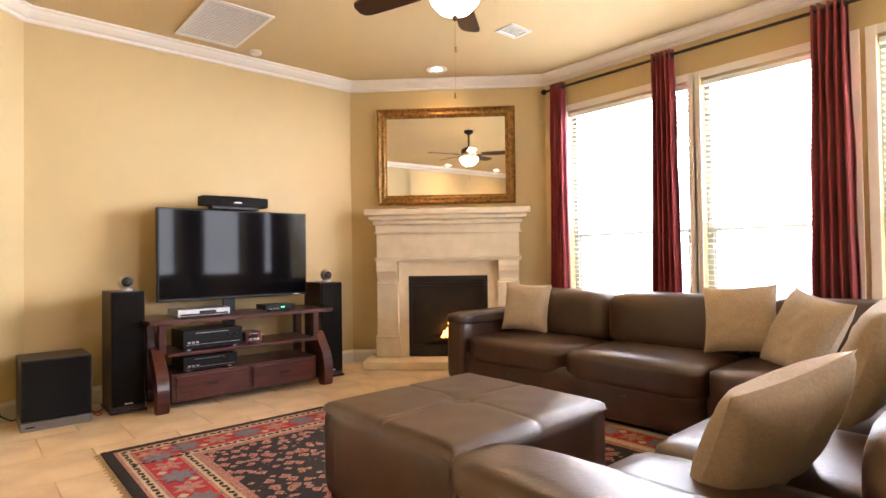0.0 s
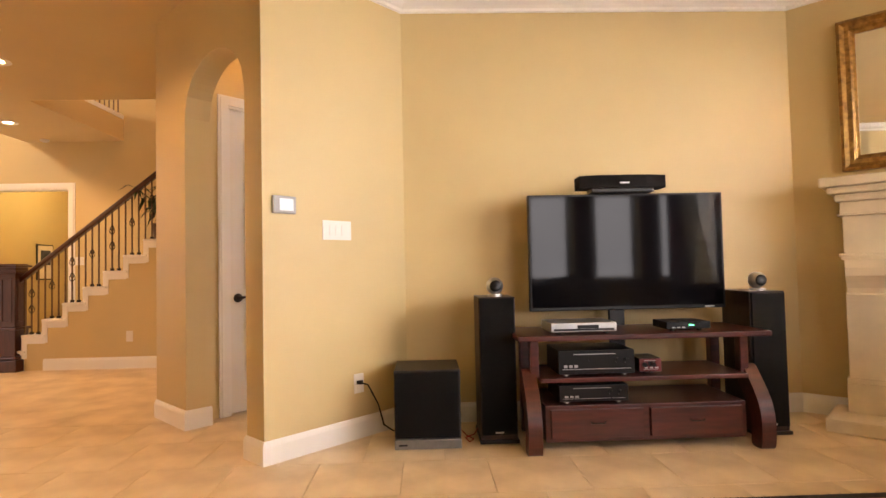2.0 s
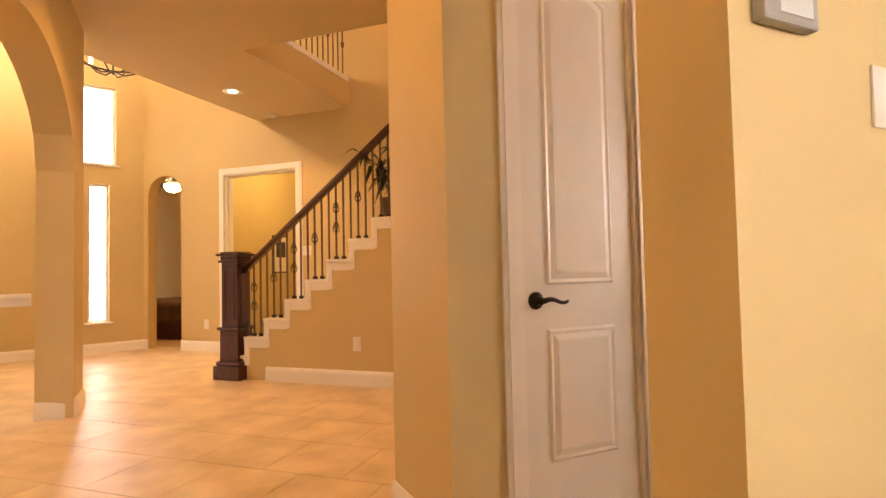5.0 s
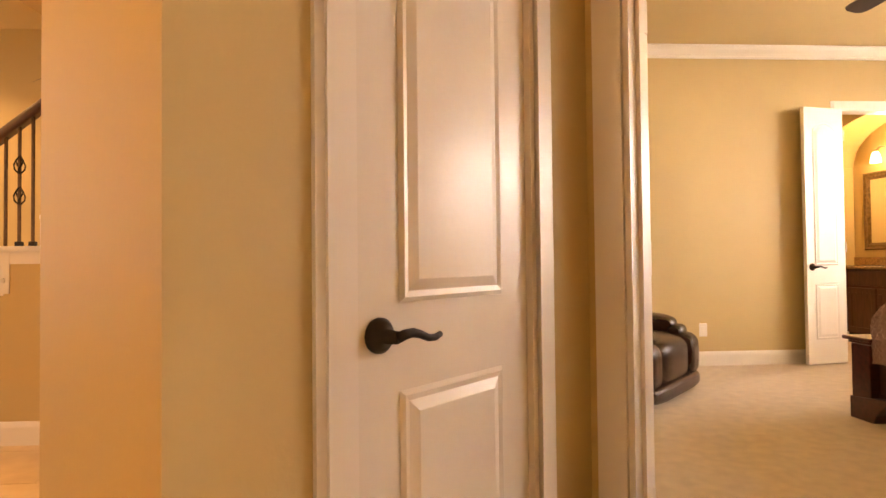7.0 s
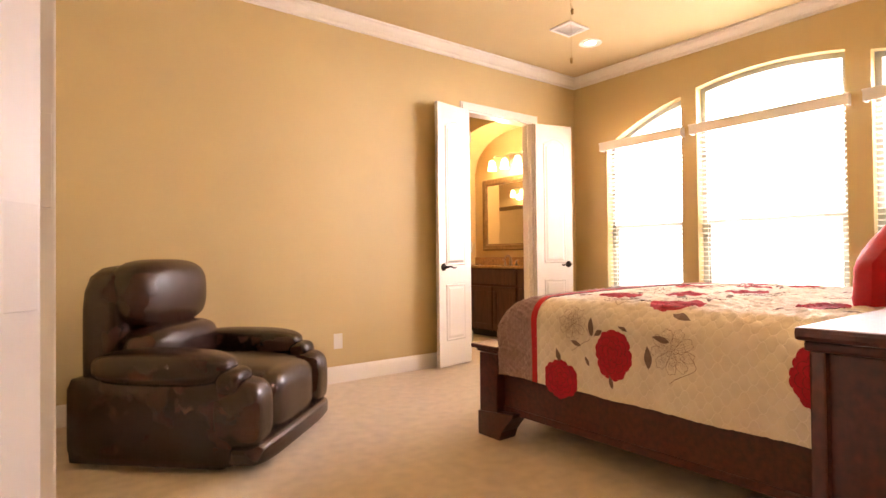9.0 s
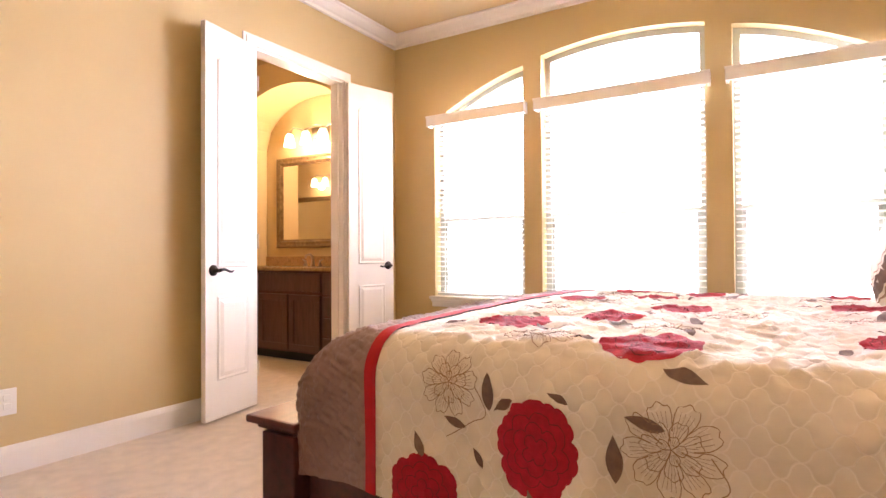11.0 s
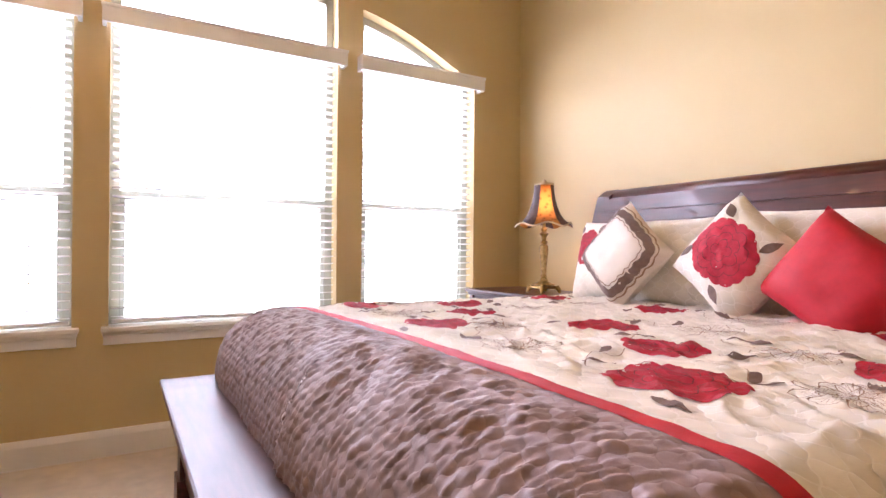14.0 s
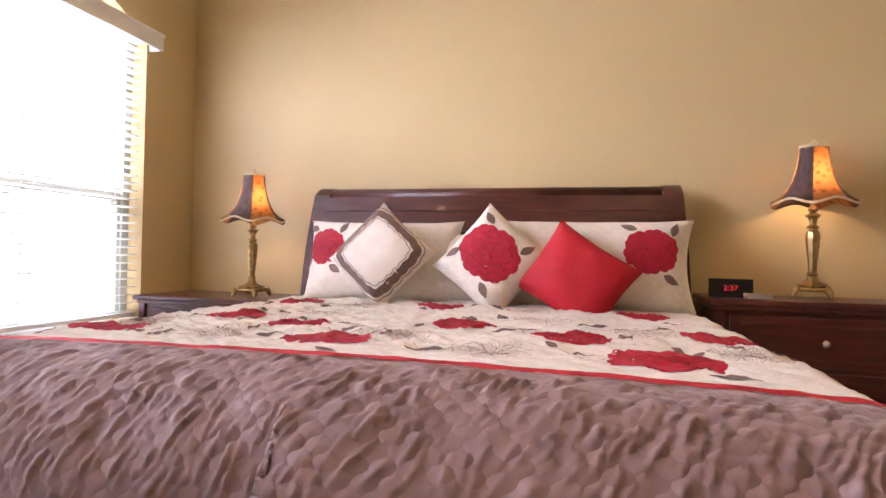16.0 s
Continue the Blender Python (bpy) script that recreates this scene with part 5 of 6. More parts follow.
rod = thing("curtain_rod", "dark iron curtain rod over the windows", "curtain rod")
part("pole", bar([(4.42, -0.8, 2.745), (4.42, 3.09, 2.745)], 0.013), IRON, rod)
part("finial", turned([(0.0, 0.0), (0.018, 0.004), (0.03, 0.03), (0.018, 0.055), (0.0, 0.06)], 16, pose(4.42, 3.085, 2.745, -90, 0, 0)), IRON, rod, "", True)
for y in (3.03, 1.82, 0.62, -0.6):
    part("bracket", slab(4.41, 4.52, y - 0.01, y + 0.01, 2.735, 2.755, 0.003), IRON, rod)


def curtain(y0, y1, spread, seed, m=None):
    c = thing("curtain", "burgundy floor-length curtain panel on the rod", "curtain", m, "curtains")
    bm = bmesh.new()
    n, rows = 72, 22
    ys = []
    for k in range(rows + 1):
        z = 2.79 - (2.79 - 0.03) * k / rows
        w = 1 + spread * (k / rows)
        row = []
        for i in range(n + 1):
            q = i / n
            ph = q * 2 * math.pi * 5
            amp = 0.035 + 0.012 * k / rows
            mid = (y0 + y1) / 2
            row.append(bm.verts.new((4.42 + amp * math.sin(ph + 0.4 * noise.noise((q * 3, z, seed))), mid + (q - 0.5) * (y1 - y0) * w + 0.012 * noise.noise((q * 5, z * 2, seed + 3)), z)))
        ys.append(row)
    for a, b in zip(ys, ys[1:]):
        for i in range(n):
            bm.faces.new((a[i], a[i + 1], b[i + 1], b[i]))
    ob = part("cloth", bm, CURTAIN, c, "", True)
    so = ob.modifiers.new("thickness", "SOLIDIFY")
    so.thickness = 0.003
    for i in range(6):
        y = y0 + (y1 - y0) * (i + 0.5) / 6
        part("grommet", turned([(0.017, -0.003), (0.027, -0.003), (0.027, 0.003), (0.017, 0.003)], 16, pose(4.42, y, 2.745, 90, 0, 0)), IRON, c)
    return c


curtain(2.87, 3.02, 0.35, 1)
curtain(1.77, 1.95, 0.45, 2)
curtain(0.58, 0.79, 0.45, 3)
curtain(-0.85, -0.62, 0.4, 4)
SOUTHM = pose(0, -3.4, 0, 0, 0, -90) @ pose(-4.42, 0, 0)
for k, x in enumerate((2.4, 3.75, 5.15, 6.5)):
    curtain(x - 0.16, x + 0.16, 0.15, 5 + k, SOUTHM)
rod2 = thing("curtain_rod", "dark iron curtain rod over the nook windows", "curtain rod")
part("pole", bar([(2.2, -3.4, 2.745), (6.68, -3.4, 2.745)], 0.013), IRON, rod2)
for a, b in SW3:
    w = window("window_nook", 0.0, -b, -a, 0.8, 2.5, 0.18, 1.45)
    w.matrix_world = pose(0, -3.5, 0, 0, 0, -90)
    bl = blind("open white wooden blind in the nook window", 0.05, -b + 0.005, -a - 0.005, 0.81, 2.48)
    bl.matrix_world = pose(0, -3.5, 0, 0, 0, -90) @ bl.matrix_basis

# ---- fireplace ----
FM = pose(3.8, 3.91, 0, 0, 0, -45)
fire = thing("fireplace", "cream cast-stone fireplace with corbels, mantel and lit gas fire", "fireplace", FM)
bm = slab(-0.82, 0.82, -0.46, -0.004, 0.002, 0.085, 0.012)
part("hearth", bm, CAST, fire, "raised cast-stone hearth slab")
for z0, z1, w, d, bv in ((1.515, 1.575, 0.825, 0.32, 0.012), (1.47, 1.515, 0.79, 0.285, 0.02), (1.42, 1.47, 0.755, 0.25, 0.02), (1.345, 1.42, 0.73, 0.215, 0.006), (1.33, 1.345, 0.745, 0.23, 0.005)):
    part("mantel_shelf" if z0 > 1.5 else "mantel_moulding", slab(-w, w, -d, -0.004, z0, z1, bv), CAST, fire)
part("frieze", slab(-0.72, 0.72, -0.2, -0.004, 1.09, 1.33, 0.006), CAST, fire)
bm = slab(-0.745, 0.745, -0.225, -0.004, 1.068, 1.09, 0.008)
box(bm, -0.735, 0.735, -0.212, -0.004, 1.05, 1.068, 0.005)
part("architrave", bm, CAST, fire)
part("surround_head", slab(-0.5, 0.5, -0.17, -0.05, 0.9, 1.05, 0.004), CAST, fire)
for s in (-1, 1):
    part("surround_side", slab(s * 0.45 - 0.05, s * 0.45 + 0.05, -0.17, -0.05, 0.085, 0.9, 0.004), CAST, fire)
for s in (-1, 1):
    x0, x1 = (s * 0.72, s * 0.5) if s < 0 else (s * 0.5, s * 0.72)
    leg = part("pilaster", slab(x0, x1, -0.2, -0.004, 0.085, 0.84, 0.006), CAST, fire)
    bm = slab(x0 - 0.012, x1 + 0.012, -0.215, -0.004, 0.27, 0.3, 0.006)
    box(bm, x0 - 0.012, x1 + 0.012, -0.222, -0.004, 0.085, 0.27, 0.006)
    part("plinth", bm, CAST, fire)
    prof = [(-0.004, 1.05), (-0.265, 1.05), (-0.27, 1.0), (-0.262, 0.95), (-0.235, 0.91), (-0.215, 0.87), (-0.212, 0.84), (-0.225, 0.83), (-0.225, 0.815), (-0.004, 0.815)]
    part("corbel", prism(bmesh.new(), prof, x0 + 0.01, x1 - 0.01, "x"), CAST, fire, "scrolled corbel")
part("firebox_back", slab(-0.4, 0.4, -0.05, -0.045, 0.085, 0.9), SOOT, fire, "black metal firebox back")
part("hood", slab(-0.4, 0.4, -0.165, -0.15, 0.86, 0.9), SOOT, fire)
part("lower_panel", slab(-0.4, 0.4, -0.165, -0.15, 0.085, 0.2), SOOT, fire)
for s in (-1, 1):
    part("side_frame", slab(s * 0.385 - 0.015, s * 0.385 + 0.015, -0.165, -0.15, 0.2, 0.86), SOOT, fire)
for z in (0.79, 0.82):
    part("louvre", slab(-0.37, 0.37, -0.16, -0.14, z, z + 0.012), SOOT, fire)
LOGM = material("charred log", (0.05, 0.03, 0.02), 0.9, vary=0.6, scale=20, bump=0.8, bump_scale=40)
for i, (x, y, r, L) in enumerate(((0, -0.085, 0.03, 0.25), (0.03, -0.115, 0.026, 0.2), (-0.04, -0.1, 0.024, 0.16))):
    part("log", bar([(x - L, y, 0.21 + 0.03 * i), (x, y - 0.005, 0.22 + 0.03 * i), (x + L, y, 0.21 + 0.03 * i)], r), LOGM, fire, "", True)
FLAME = material("gas flame", (1, 0.5, 0.1), 0.5, emit=(1, 0.36, 0.06), power=4.0)
for x, h, w in ((-0.05, 0.1, 0.03), (0.0, 0.2, 0.035), (0.04, 0.12, 0.03), (0.075, 0.16, 0.024), (0.1, 0.08, 0.02)):
    part("flame", bar([(x, -0.105, 0.24), (x - 0.012, -0.105, 0.24 + h * 0.35), (x + 0.008, -0.105, 0.24 + h * 0.7), (x - 0.004, -0.105, 0.24 + h)], [w * 0.7, w, w * 0.5, 0.002]), FLAME, fire, "", True)
bulb("fire glow", FM @ Vector((0.03, -0.13, 0.34)), 2.0, (1, 0.45, 0.12), 0.06)

framed_mirror("wall_mirror", "large mirror in an antique gold frame above the mantel", FM @ pose(-0.01, -0.03, 2.135) @ pose(0, 0, 0, 0.8, 0, 0), 1.43, 1.0, 0.1, GOLD, 0.05)
rem = thing("remote", "small black remote lying on the mantel", "remote", FM @ pose(-0.35, -0.17, 1.577))
part("case", soft(-0.07, 0.07, -0.02, 0.02, 0, 0.016, p=5, n=5), BLACKG, rem, "", True)

# ---- media wall ----
def rounded(pts, n=5):
    """A closed smooth outline through pts."""
    out = []
    k = len(pts)
    for i in range(k):
        p0, p1, p2, p3 = (Vector(pts[(i + d) % k]) for d in (-1, 0, 1, 2))
        for j in range(n):
            t = j / n
            out.append(tuple(0.5 * (2 * p1 + (p2 - p0) * t + (2 * p0 - 5 * p1 + 4 * p2 - p3) * t * t + (3 * p1 - p0 - 3 * p2 + p3) * t ** 3)))
    return out


stand = thing("tv_stand", "dark cherry television stand with open shelves and two drawers", "tv stand", pose(1.71, 0, 0))
part("top", slab(-0.73, 0.73, 3.93, 4.45, 0.625, 0.655, 0.006), CHERRY, stand)
part("shelf", slab(-0.6, 0.6, 3.96, 4.43, 0.385, 0.41, 0.005), CHERRY, stand)
part("cabinet", slab(-0.58, 0.58, 3.965, 4.43, 0.05, 0.255, 0.005), CHERRY, stand)
for s in (-1, 1):
    d = part("drawer", slab(s * 0.285 - 0.265, s * 0.285 + 0.265, 3.948, 3.966, 0.075, 0.235, 0.004), CHERRY, stand)
    part("handle", bar([(s * 0.285 - 0.04, 3.945, 0.165), (s * 0.285 - 0.035, 3.93, 0.16), (s * 0.285 + 0.035, 3.93, 0.16), (s * 0.285 + 0.04, 3.945, 0.165)], 0.004), IRON, d)
    turnings = [(4.09, 0.445), (4.125, 0.40), (4.095, 0.33), (4.04, 0.26), (3.99, 0.18), (3.975, 0.1), (3.985, 0.03), (3.965, 0.0), (3.90, 0.0), (3.878, 0.05), (3.875, 0.15), (3.90, 0.25), (3.95, 0.33), (4.01, 0.40), (4.045, 0.44)]
    part("scroll_leg", prism(bmesh.new(), rounded(turnings), s * 0.655 - 0.04, s * 0.655 + 0.04, "x"), CHERRY, stand, "curved front leg")
    part("front_post", slab(s * 0.62 - 0.025, s * 0.62 + 0.025, 4.03, 4.09, 0.40, 0.625, 0.006), CHERRY, stand)
    part("rear_leg", slab(s * 0.62 - 0.03, s * 0.62 + 0.03, 4.36, 4.42, 0.0, 0.625, 0.006), CHERRY, stand)
part("mount_column", slab(-0.05, 0.05, 4.40, 4.43, 0.41, 1.25, 0.004), BLACKG, stand, "black television mount column")

tv = thing("television", "large black flat-screen television on the stand", "television", pose(1.77, 4.345, 1.135))
part("bezel", slab(-0.637, 0.637, 0.004, 0.05, -0.375, 0.375, 0.006), BLACKG, tv)
part("screen", slab(-0.622, 0.622, 0.0, 0.004, -0.352, 0.362), GLASSY, tv, "dark glossy screen")
part("back_cover", slab(-0.4, 0.4, 0.05, 0.085, -0.3, 0.2, 0.02), BLACKG, tv)
part("maker_badge", slab(0.5, 0.56, -0.001, 0.002, -0.368, -0.36), SILVER, tv)
cs = thing("center_speaker", "black center speaker resting on top of the television", "speaker", pose(1.73, 4.30, 1.512))
bm = prism(bmesh.new(), [(-0.275, 0.1), (-0.275, -0.03), (-0.14, -0.055), (0, -0.062), (0.14, -0.055), (0.275, -0.03), (0.275, 0.1)], 0.025, 0.105, "z")
part("cabinet", bm, BLACK, cs)
part("foot", slab(-0.2, 0.2, -0.03, 0.08, 0.0, 0.025, 0.004), BLACKG, cs)
part("maker_badge", slab(-0.03, 0.03, -0.066, -0.06, 0.05, 0.058), SILVER, cs)


def tower(x0, x1, y0, y1, h):
    t = thing("tower_speaker", "tall black floor speaker beside the television stand", "speaker", pose((x0 + x1) / 2, y0, 0), "tower speakers")
    w = (x1 - x0) / 2
    part("cabinet", slab(-w, w, 0.015, y1 - y0, 0.02, h, 0.004), material("espresso speaker veneer", (0.03, 0.014, 0.009), 0.4, vary=0.4, scale=8, stretch=(6, 6, 1)), t)
    part("grille", slab(-w + 0.006, w - 0.006, 0.0, 0.016, 0.05, h - 0.006, 0.006), BLACK, t)
    part("plinth", slab(-w - 0.008, w + 0.008, -0.005, y1 - y0 + 0.005, 0.0, 0.022, 0.004), BLACKG, t)
    part("maker_badge", slab(-0.025, 0.025, -0.003, 0.001, 0.062, 0.07), SILVER, t)
    return t


tower(0.78, 1.0, 4.13, 4.46, 0.87)
tower(2.44, 2.66, 4.13, 4.46, 0.87)
for x in (0.89, 2.54):
    b = thing("satellite_speaker", "small silver ball speaker on top of the tower", "speaker", pose(x, 4.22, 0.872), "ball speakers")
    part("ring_base", turned([(0.0, 0.0), (0.045, 0.0), (0.045, 0.012), (0.03, 0.016), (0.0, 0.016)], 24), SILVER, b)
    part("ball", soft(-0.052, 0.052, -0.052, 0.052, 0.012, 0.116, p=2, n=8), SILVER, b, "", True)
    part("driver", turned([(0.0, 0.006), (0.02, 0.004), (0.034, 0.0), (0.036, -0.004), (0.0, -0.004)], 20, pose(0, -0.046, 0.064, 90, 0, 0)), BLACKG, b, "", True)

sub = thing("subwoofer", "black cube subwoofer with a silver foot strip", "subwoofer", pose(0.462, 4.07, 0))
part("cabinet", slab(-0.195, 0.195, 0.012, 0.38, 0.06, 0.455, 0.008), material("black ash veneer", (0.011, 0.008, 0.007), 0.45, vary=0.3, scale=10), sub)
part("grille", slab(-0.188, 0.188, 0.0, 0.014, 0.065, 0.448, 0.008), BLACK, sub)
part("foot_strip", slab(-0.195, 0.195, 0.0, 0.38, 0.0, 0.055, 0.004), material("dull grey strip", (0.2, 0.19, 0.18), 0.45, metal=0.4, vary=0.1, scale=30), sub, "brushed silver foot strip")
part("maker_badge", slab(-0.17, -0.12, -0.002, 0.002, 0.022, 0.032), BLACKG, sub)
cord = thing("power_cord", "black power cord from the wall outlet to the subwoofer", "cord")
part("cable", bar([(0.045, 4.325, 0.345), (0.09, 4.33, 0.33), (0.15, 4.36, 0.2), (0.18, 4.4, 0.06), (0.24, 4.42, 0.012), (0.32, 4.42, 0.03)], 0.005, 8), BLACKG, cord, "", True)
part("plug", slab(0.02, 0.06, 4.315, 4.345, 0.335, 0.36, 0.004), BLACKG, cord)


wire = thing("speaker_wire", "thin red speaker wire loosely coiled on the tile floor", "wire")
part("strand", bar([(0.66, 4.40, 0.03), (0.70, 4.30, 0.008), (0.74, 4.22, 0.006), (0.71, 4.17, 0.006), (0.69, 4.24, 0.01), (0.75, 4.30, 0.012), (0.80, 4.44, 0.03)], 0.004, 6), material("red wire sleeve", (0.35, 0.02, 0.015), 0.5), wire, "", True)


def deck(name, label, cat, x0, x1, y0, y1, z, h, mat, face, feet=False, lamp=None):
    d = thing(name, label, cat, pose((x0 + x1) / 2, y0, z))
    w = (x1 - x0) / 2
    lift = 0.012
    part("case", slab(-w, w, 0.006, y1 - y0, lift, h, 0.004), mat, d)
    part("face", slab(-w, w, 0.0, 0.007, lift + 0.003, h - 0.002, 0.002), face, d)
    for s in (-1, 1):
        part("foot", turned([(0.0, 0.0), (0.016, 0.0), (0.014, lift), (0.0, lift)], 14, pose(s * (w - 0.05), 0.04, 0)), SILVER if feet else BLACKG, d)
    for i in range(3):
        part("button", slab(-w + 0.03 + i * 0.03, -w + 0.05 + i * 0.03, -0.002, 0.001, h * 0.35, h * 0.45), SILVER if mat != SILVER else BLACKG, d)
    part("display", slab(-w * 0.2, w * 0.45, -0.001, 0.001, h * 0.5, h * 0.8), BLACKG, d)
    if h > 0.08:
        for i in (0, 1):
            part("knob", turned([(0.0, 0.0), (0.014, 0.0), (0.013, 0.014), (0.0, 0.014)], 16, pose(w - 0.05 - i * 0.05, 0.0, h * 0.6, 90, 0, 0)), BLACKG, d)
        part("face_line", slab(-w + 0.02, w - 0.02, -0.0015, 0.001, h * 0.28, h * 0.3), SILVER, d, "thin silver line")
        part("legend_row", slab(-w * 0.6, w * 0.5, -0.0015, 0.001, h * 0.84, h * 0.87), SILVER, d)
    elif mat == SILVER:
        part("tray", slab(-w + 0.015, w - 0.015, -0.002, 0.001, lift + 0.008, lift + 0.02), BLACKG, d, "dark lower strip")
    if lamp:
        part("status_light", slab(0.0, 0.03, -0.003, 0.001, h * 0.55, h * 0.7), lamp, d)
    return d


GREENL = material("green status light", (0.02, 0.3, 0.1), 0.4, emit=(0.05, 1, 0.3), power=2.0)
deck("disc_player", "silver disc player on the television stand", "player", 1.18, 1.56, 3.98, 4.25, 0.656, 0.065, SILVER, SILVER)
deck("cable_box", "black cable box with a green light", "cable box", 1.86, 2.12, 4.0, 4.2, 0.656, 0.055, BLACKG, BLACKG, lamp=GREENL)
deck("receiver", "black audio receiver on the middle shelf", "receiver", 1.22, 1.66, 3.99, 4.3, 0.411, 0.15, BLACKG, BLACKG, True)
deck("amplifier", "black amplifier with silver feet on the lower shelf", "amplifier", 1.22, 1.62, 3.99, 4.3, 0.256, 0.105, BLACKG, BLACKG, True)
deck("game_box", "small dark box with a red label on the shelf", "console", 1.70, 1.83, 4.02, 4.2, 0.411, 0.09, BLACKG, material("red label", (0.12, 0.01, 0.01), 0.5))

# ---- rug ----
RX0, RX1, RY0, RY1 = 0.57, 3.16, 0.35, 3.26
RUG = bpy.data.materials.new("red persian wool")
RUG.use_nodes = True
rn = RUG.node_tree
rb = rn.nodes["Principled BSDF"]
rb.inputs["Roughness"].default_value = 0.95
geo = rn.nodes.new("ShaderNodeTexCoord")
vor = rn.nodes.new("ShaderNodeTexVoronoi")
vor.inputs["Scale"].default_value = 9
nz = rn.nodes.new("ShaderNodeTexNoise")
nz.inputs["Scale"].default_value, nz.inputs["Detail"].default_value = 34, 4
vor2 = rn.nodes.new("ShaderNodeTexVoronoi")
vor2.distance, vor2.inputs["Scale"].default_value = "MANHATTAN", 17
for n in (vor, nz, vor2):
    rn.links.new(geo.outputs["Object"], n.inputs["Vector"])
cr = rn.nodes.new("ShaderNodeValToRGB")
cr.color_ramp.interpolation = "CONSTANT"
els = cr.color_ramp.elements
els[0].color, els[1].color = (0.012, 0.010, 0.016, 1), (0.30, 0.02, 0.03, 1)
els[1].position = 0.33
for p, c in ((0.40, (0.58, 0.45, 0.34, 1)), (0.45, (0.42, 0.025, 0.04, 1)), (0.52, (0.012, 0.010, 0.016, 1)), (0.56, (0.55, 0.36, 0.30, 1)), (0.61, (0.40, 0.025, 0.04, 1)), (0.66, (0.012, 0.010, 0.016, 1)), (0.70, (0.55, 0.42, 0.32, 1)), (0.75, (0.42, 0.03, 0.04, 1)), (0.80, (0.5, 0.38, 0.27, 1)), (0.85, (0.015, 0.012, 0.02, 1))):
    e = els.new(p)
    e.color = c
addn = rn.nodes.new("ShaderNodeMath")
addn.operation = "ADD"
mul = rn.nodes.new("ShaderNodeMath")
mul.operation, mul.inputs[1].default_value = "MULTIPLY", 0.55
rn.links.new(nz.outputs[0], mul.inputs[0])
rn.links.new(vor2.outputs["Distance"], addn.inputs[0])
rn.links.new(mul.outputs[0], addn.inputs[1])
rn.links.new(addn.outputs[0], cr.inputs[0])
rn.links.new(cr.outputs[0], rb.inputs["Base Color"])
bpn = rn.nodes.new("ShaderNodeBump")
bpn.inputs["Strength"].default_value, bpn.inputs["Distance"].default_value = 0.5, 0.004
nz2 = rn.nodes.new("ShaderNodeTexNoise")
nz2.inputs["Scale"].default_value = 400
rn.links.new(geo.outputs["Object"], nz2.inputs["Vector"])
rn.links.new(nz2.outputs[0], bpn.inputs["Height"])
rn.links.new(bpn.outputs[0], rb.inputs["Normal"])
WOOLB = material("black rug wool", (0.012, 0.01, 0.014), 0.95, vary=0.3, scale=60, bump=0.5, bump_scale=400)
WOOLR = material("red rug wool", (0.40, 0.02, 0.032), 0.95, vary=0.3, scale=50, bump=0.5, bump_scale=400)
WOOLC = material("ivory rug wool", (0.5, 0.4, 0.27), 0.95, vary=0.2, scale=60, bump=0.5, bump_scale=400)
WOOLP = material("rose rug wool", (0.42, 0.2, 0.16), 0.95, vary=0.6, scale=70, bump=0.5, bump_scale=400)
rug = thing("area_rug", "red and navy patterned oriental rug on the tile floor", "rug")
part("field", slab(RX0 + 0.42, RX1 - 0.42, RY0 + 0.42, RY1 - 0.42, 0.0, 0.012), RUG, rug, "dark field with red and ivory blossoms")


def rug_band(name, g, w, mat, z=0.012):
    bm = bmesh.new()
    a, b, c, d = RX0 + g, RX1 - g, RY0 + g, RY1 - g
    box(bm, a, b, d - w, d, 0, z)
    box(bm, a, b, c, c + w, 0, z)
    box(bm, a, a + w, c + w, d - w, 0, z)
    box(bm, b - w, b, c + w, d - w, 0, z)
    return part(name, bm, mat, rug)


for g, w, m_ in ((0.0, 0.05, WOOLB), (0.05, 0.018, WOOLP), (0.068, 0.05, WOOLC), (0.118, 0.018, WOOLP), (0.136, 0.17, WOOLR), (0.306, 0.018, WOOLP), (0.324, 0.05, WOOLC), (0.374, 0.046, WOOLP)):
    rug_band("border_band", g, w, m_)
me_ros = mesh_of(prism(bmesh.new(), [(0.075 * (1 + 0.28 * math.cos(8 * a)) * math.cos(a), 0.075 * (1 + 0.28 * math.cos(8 * a)) * math.sin(a)) for a in [i * math.pi / 16 for i in range(32)]], 0.0, 0.002, "z"), material("slate rug wool", (0.16, 0.15, 0.19), 0.95, vary=0.3, scale=60))
me_dia = mesh_of(prism(bmesh.new(), [(0.026, 0), (0, 0.026), (-0.026, 0), (0, -0.026)], 0.0, 0.002, "z"), WOOLC)
NAVYM = mesh_of(prism(bmesh.new(), [(0.02, 0), (0.006, 0.012), (-0.02, 0.004), (-0.006, -0.012)], 0.0, 0.002, "z"), WOOLB)
PINKM = mesh_of(prism(bmesh.new(), [(0.06 * (1 + 0.35 * math.cos(6 * a)) * math.cos(a), 0.06 * (1 + 0.35 * math.cos(6 * a)) * math.sin(a)) for a in [i * math.pi / 16 for i in range(32)]], 0.0, 0.002, "z"), WOOLP)


def sewn(name, me, x, y, turn=0.0):
    o = new(name, me)
    o.parent = rug
    o.matrix_basis = pose(x, y, 0.0125, 0, 0, turn)


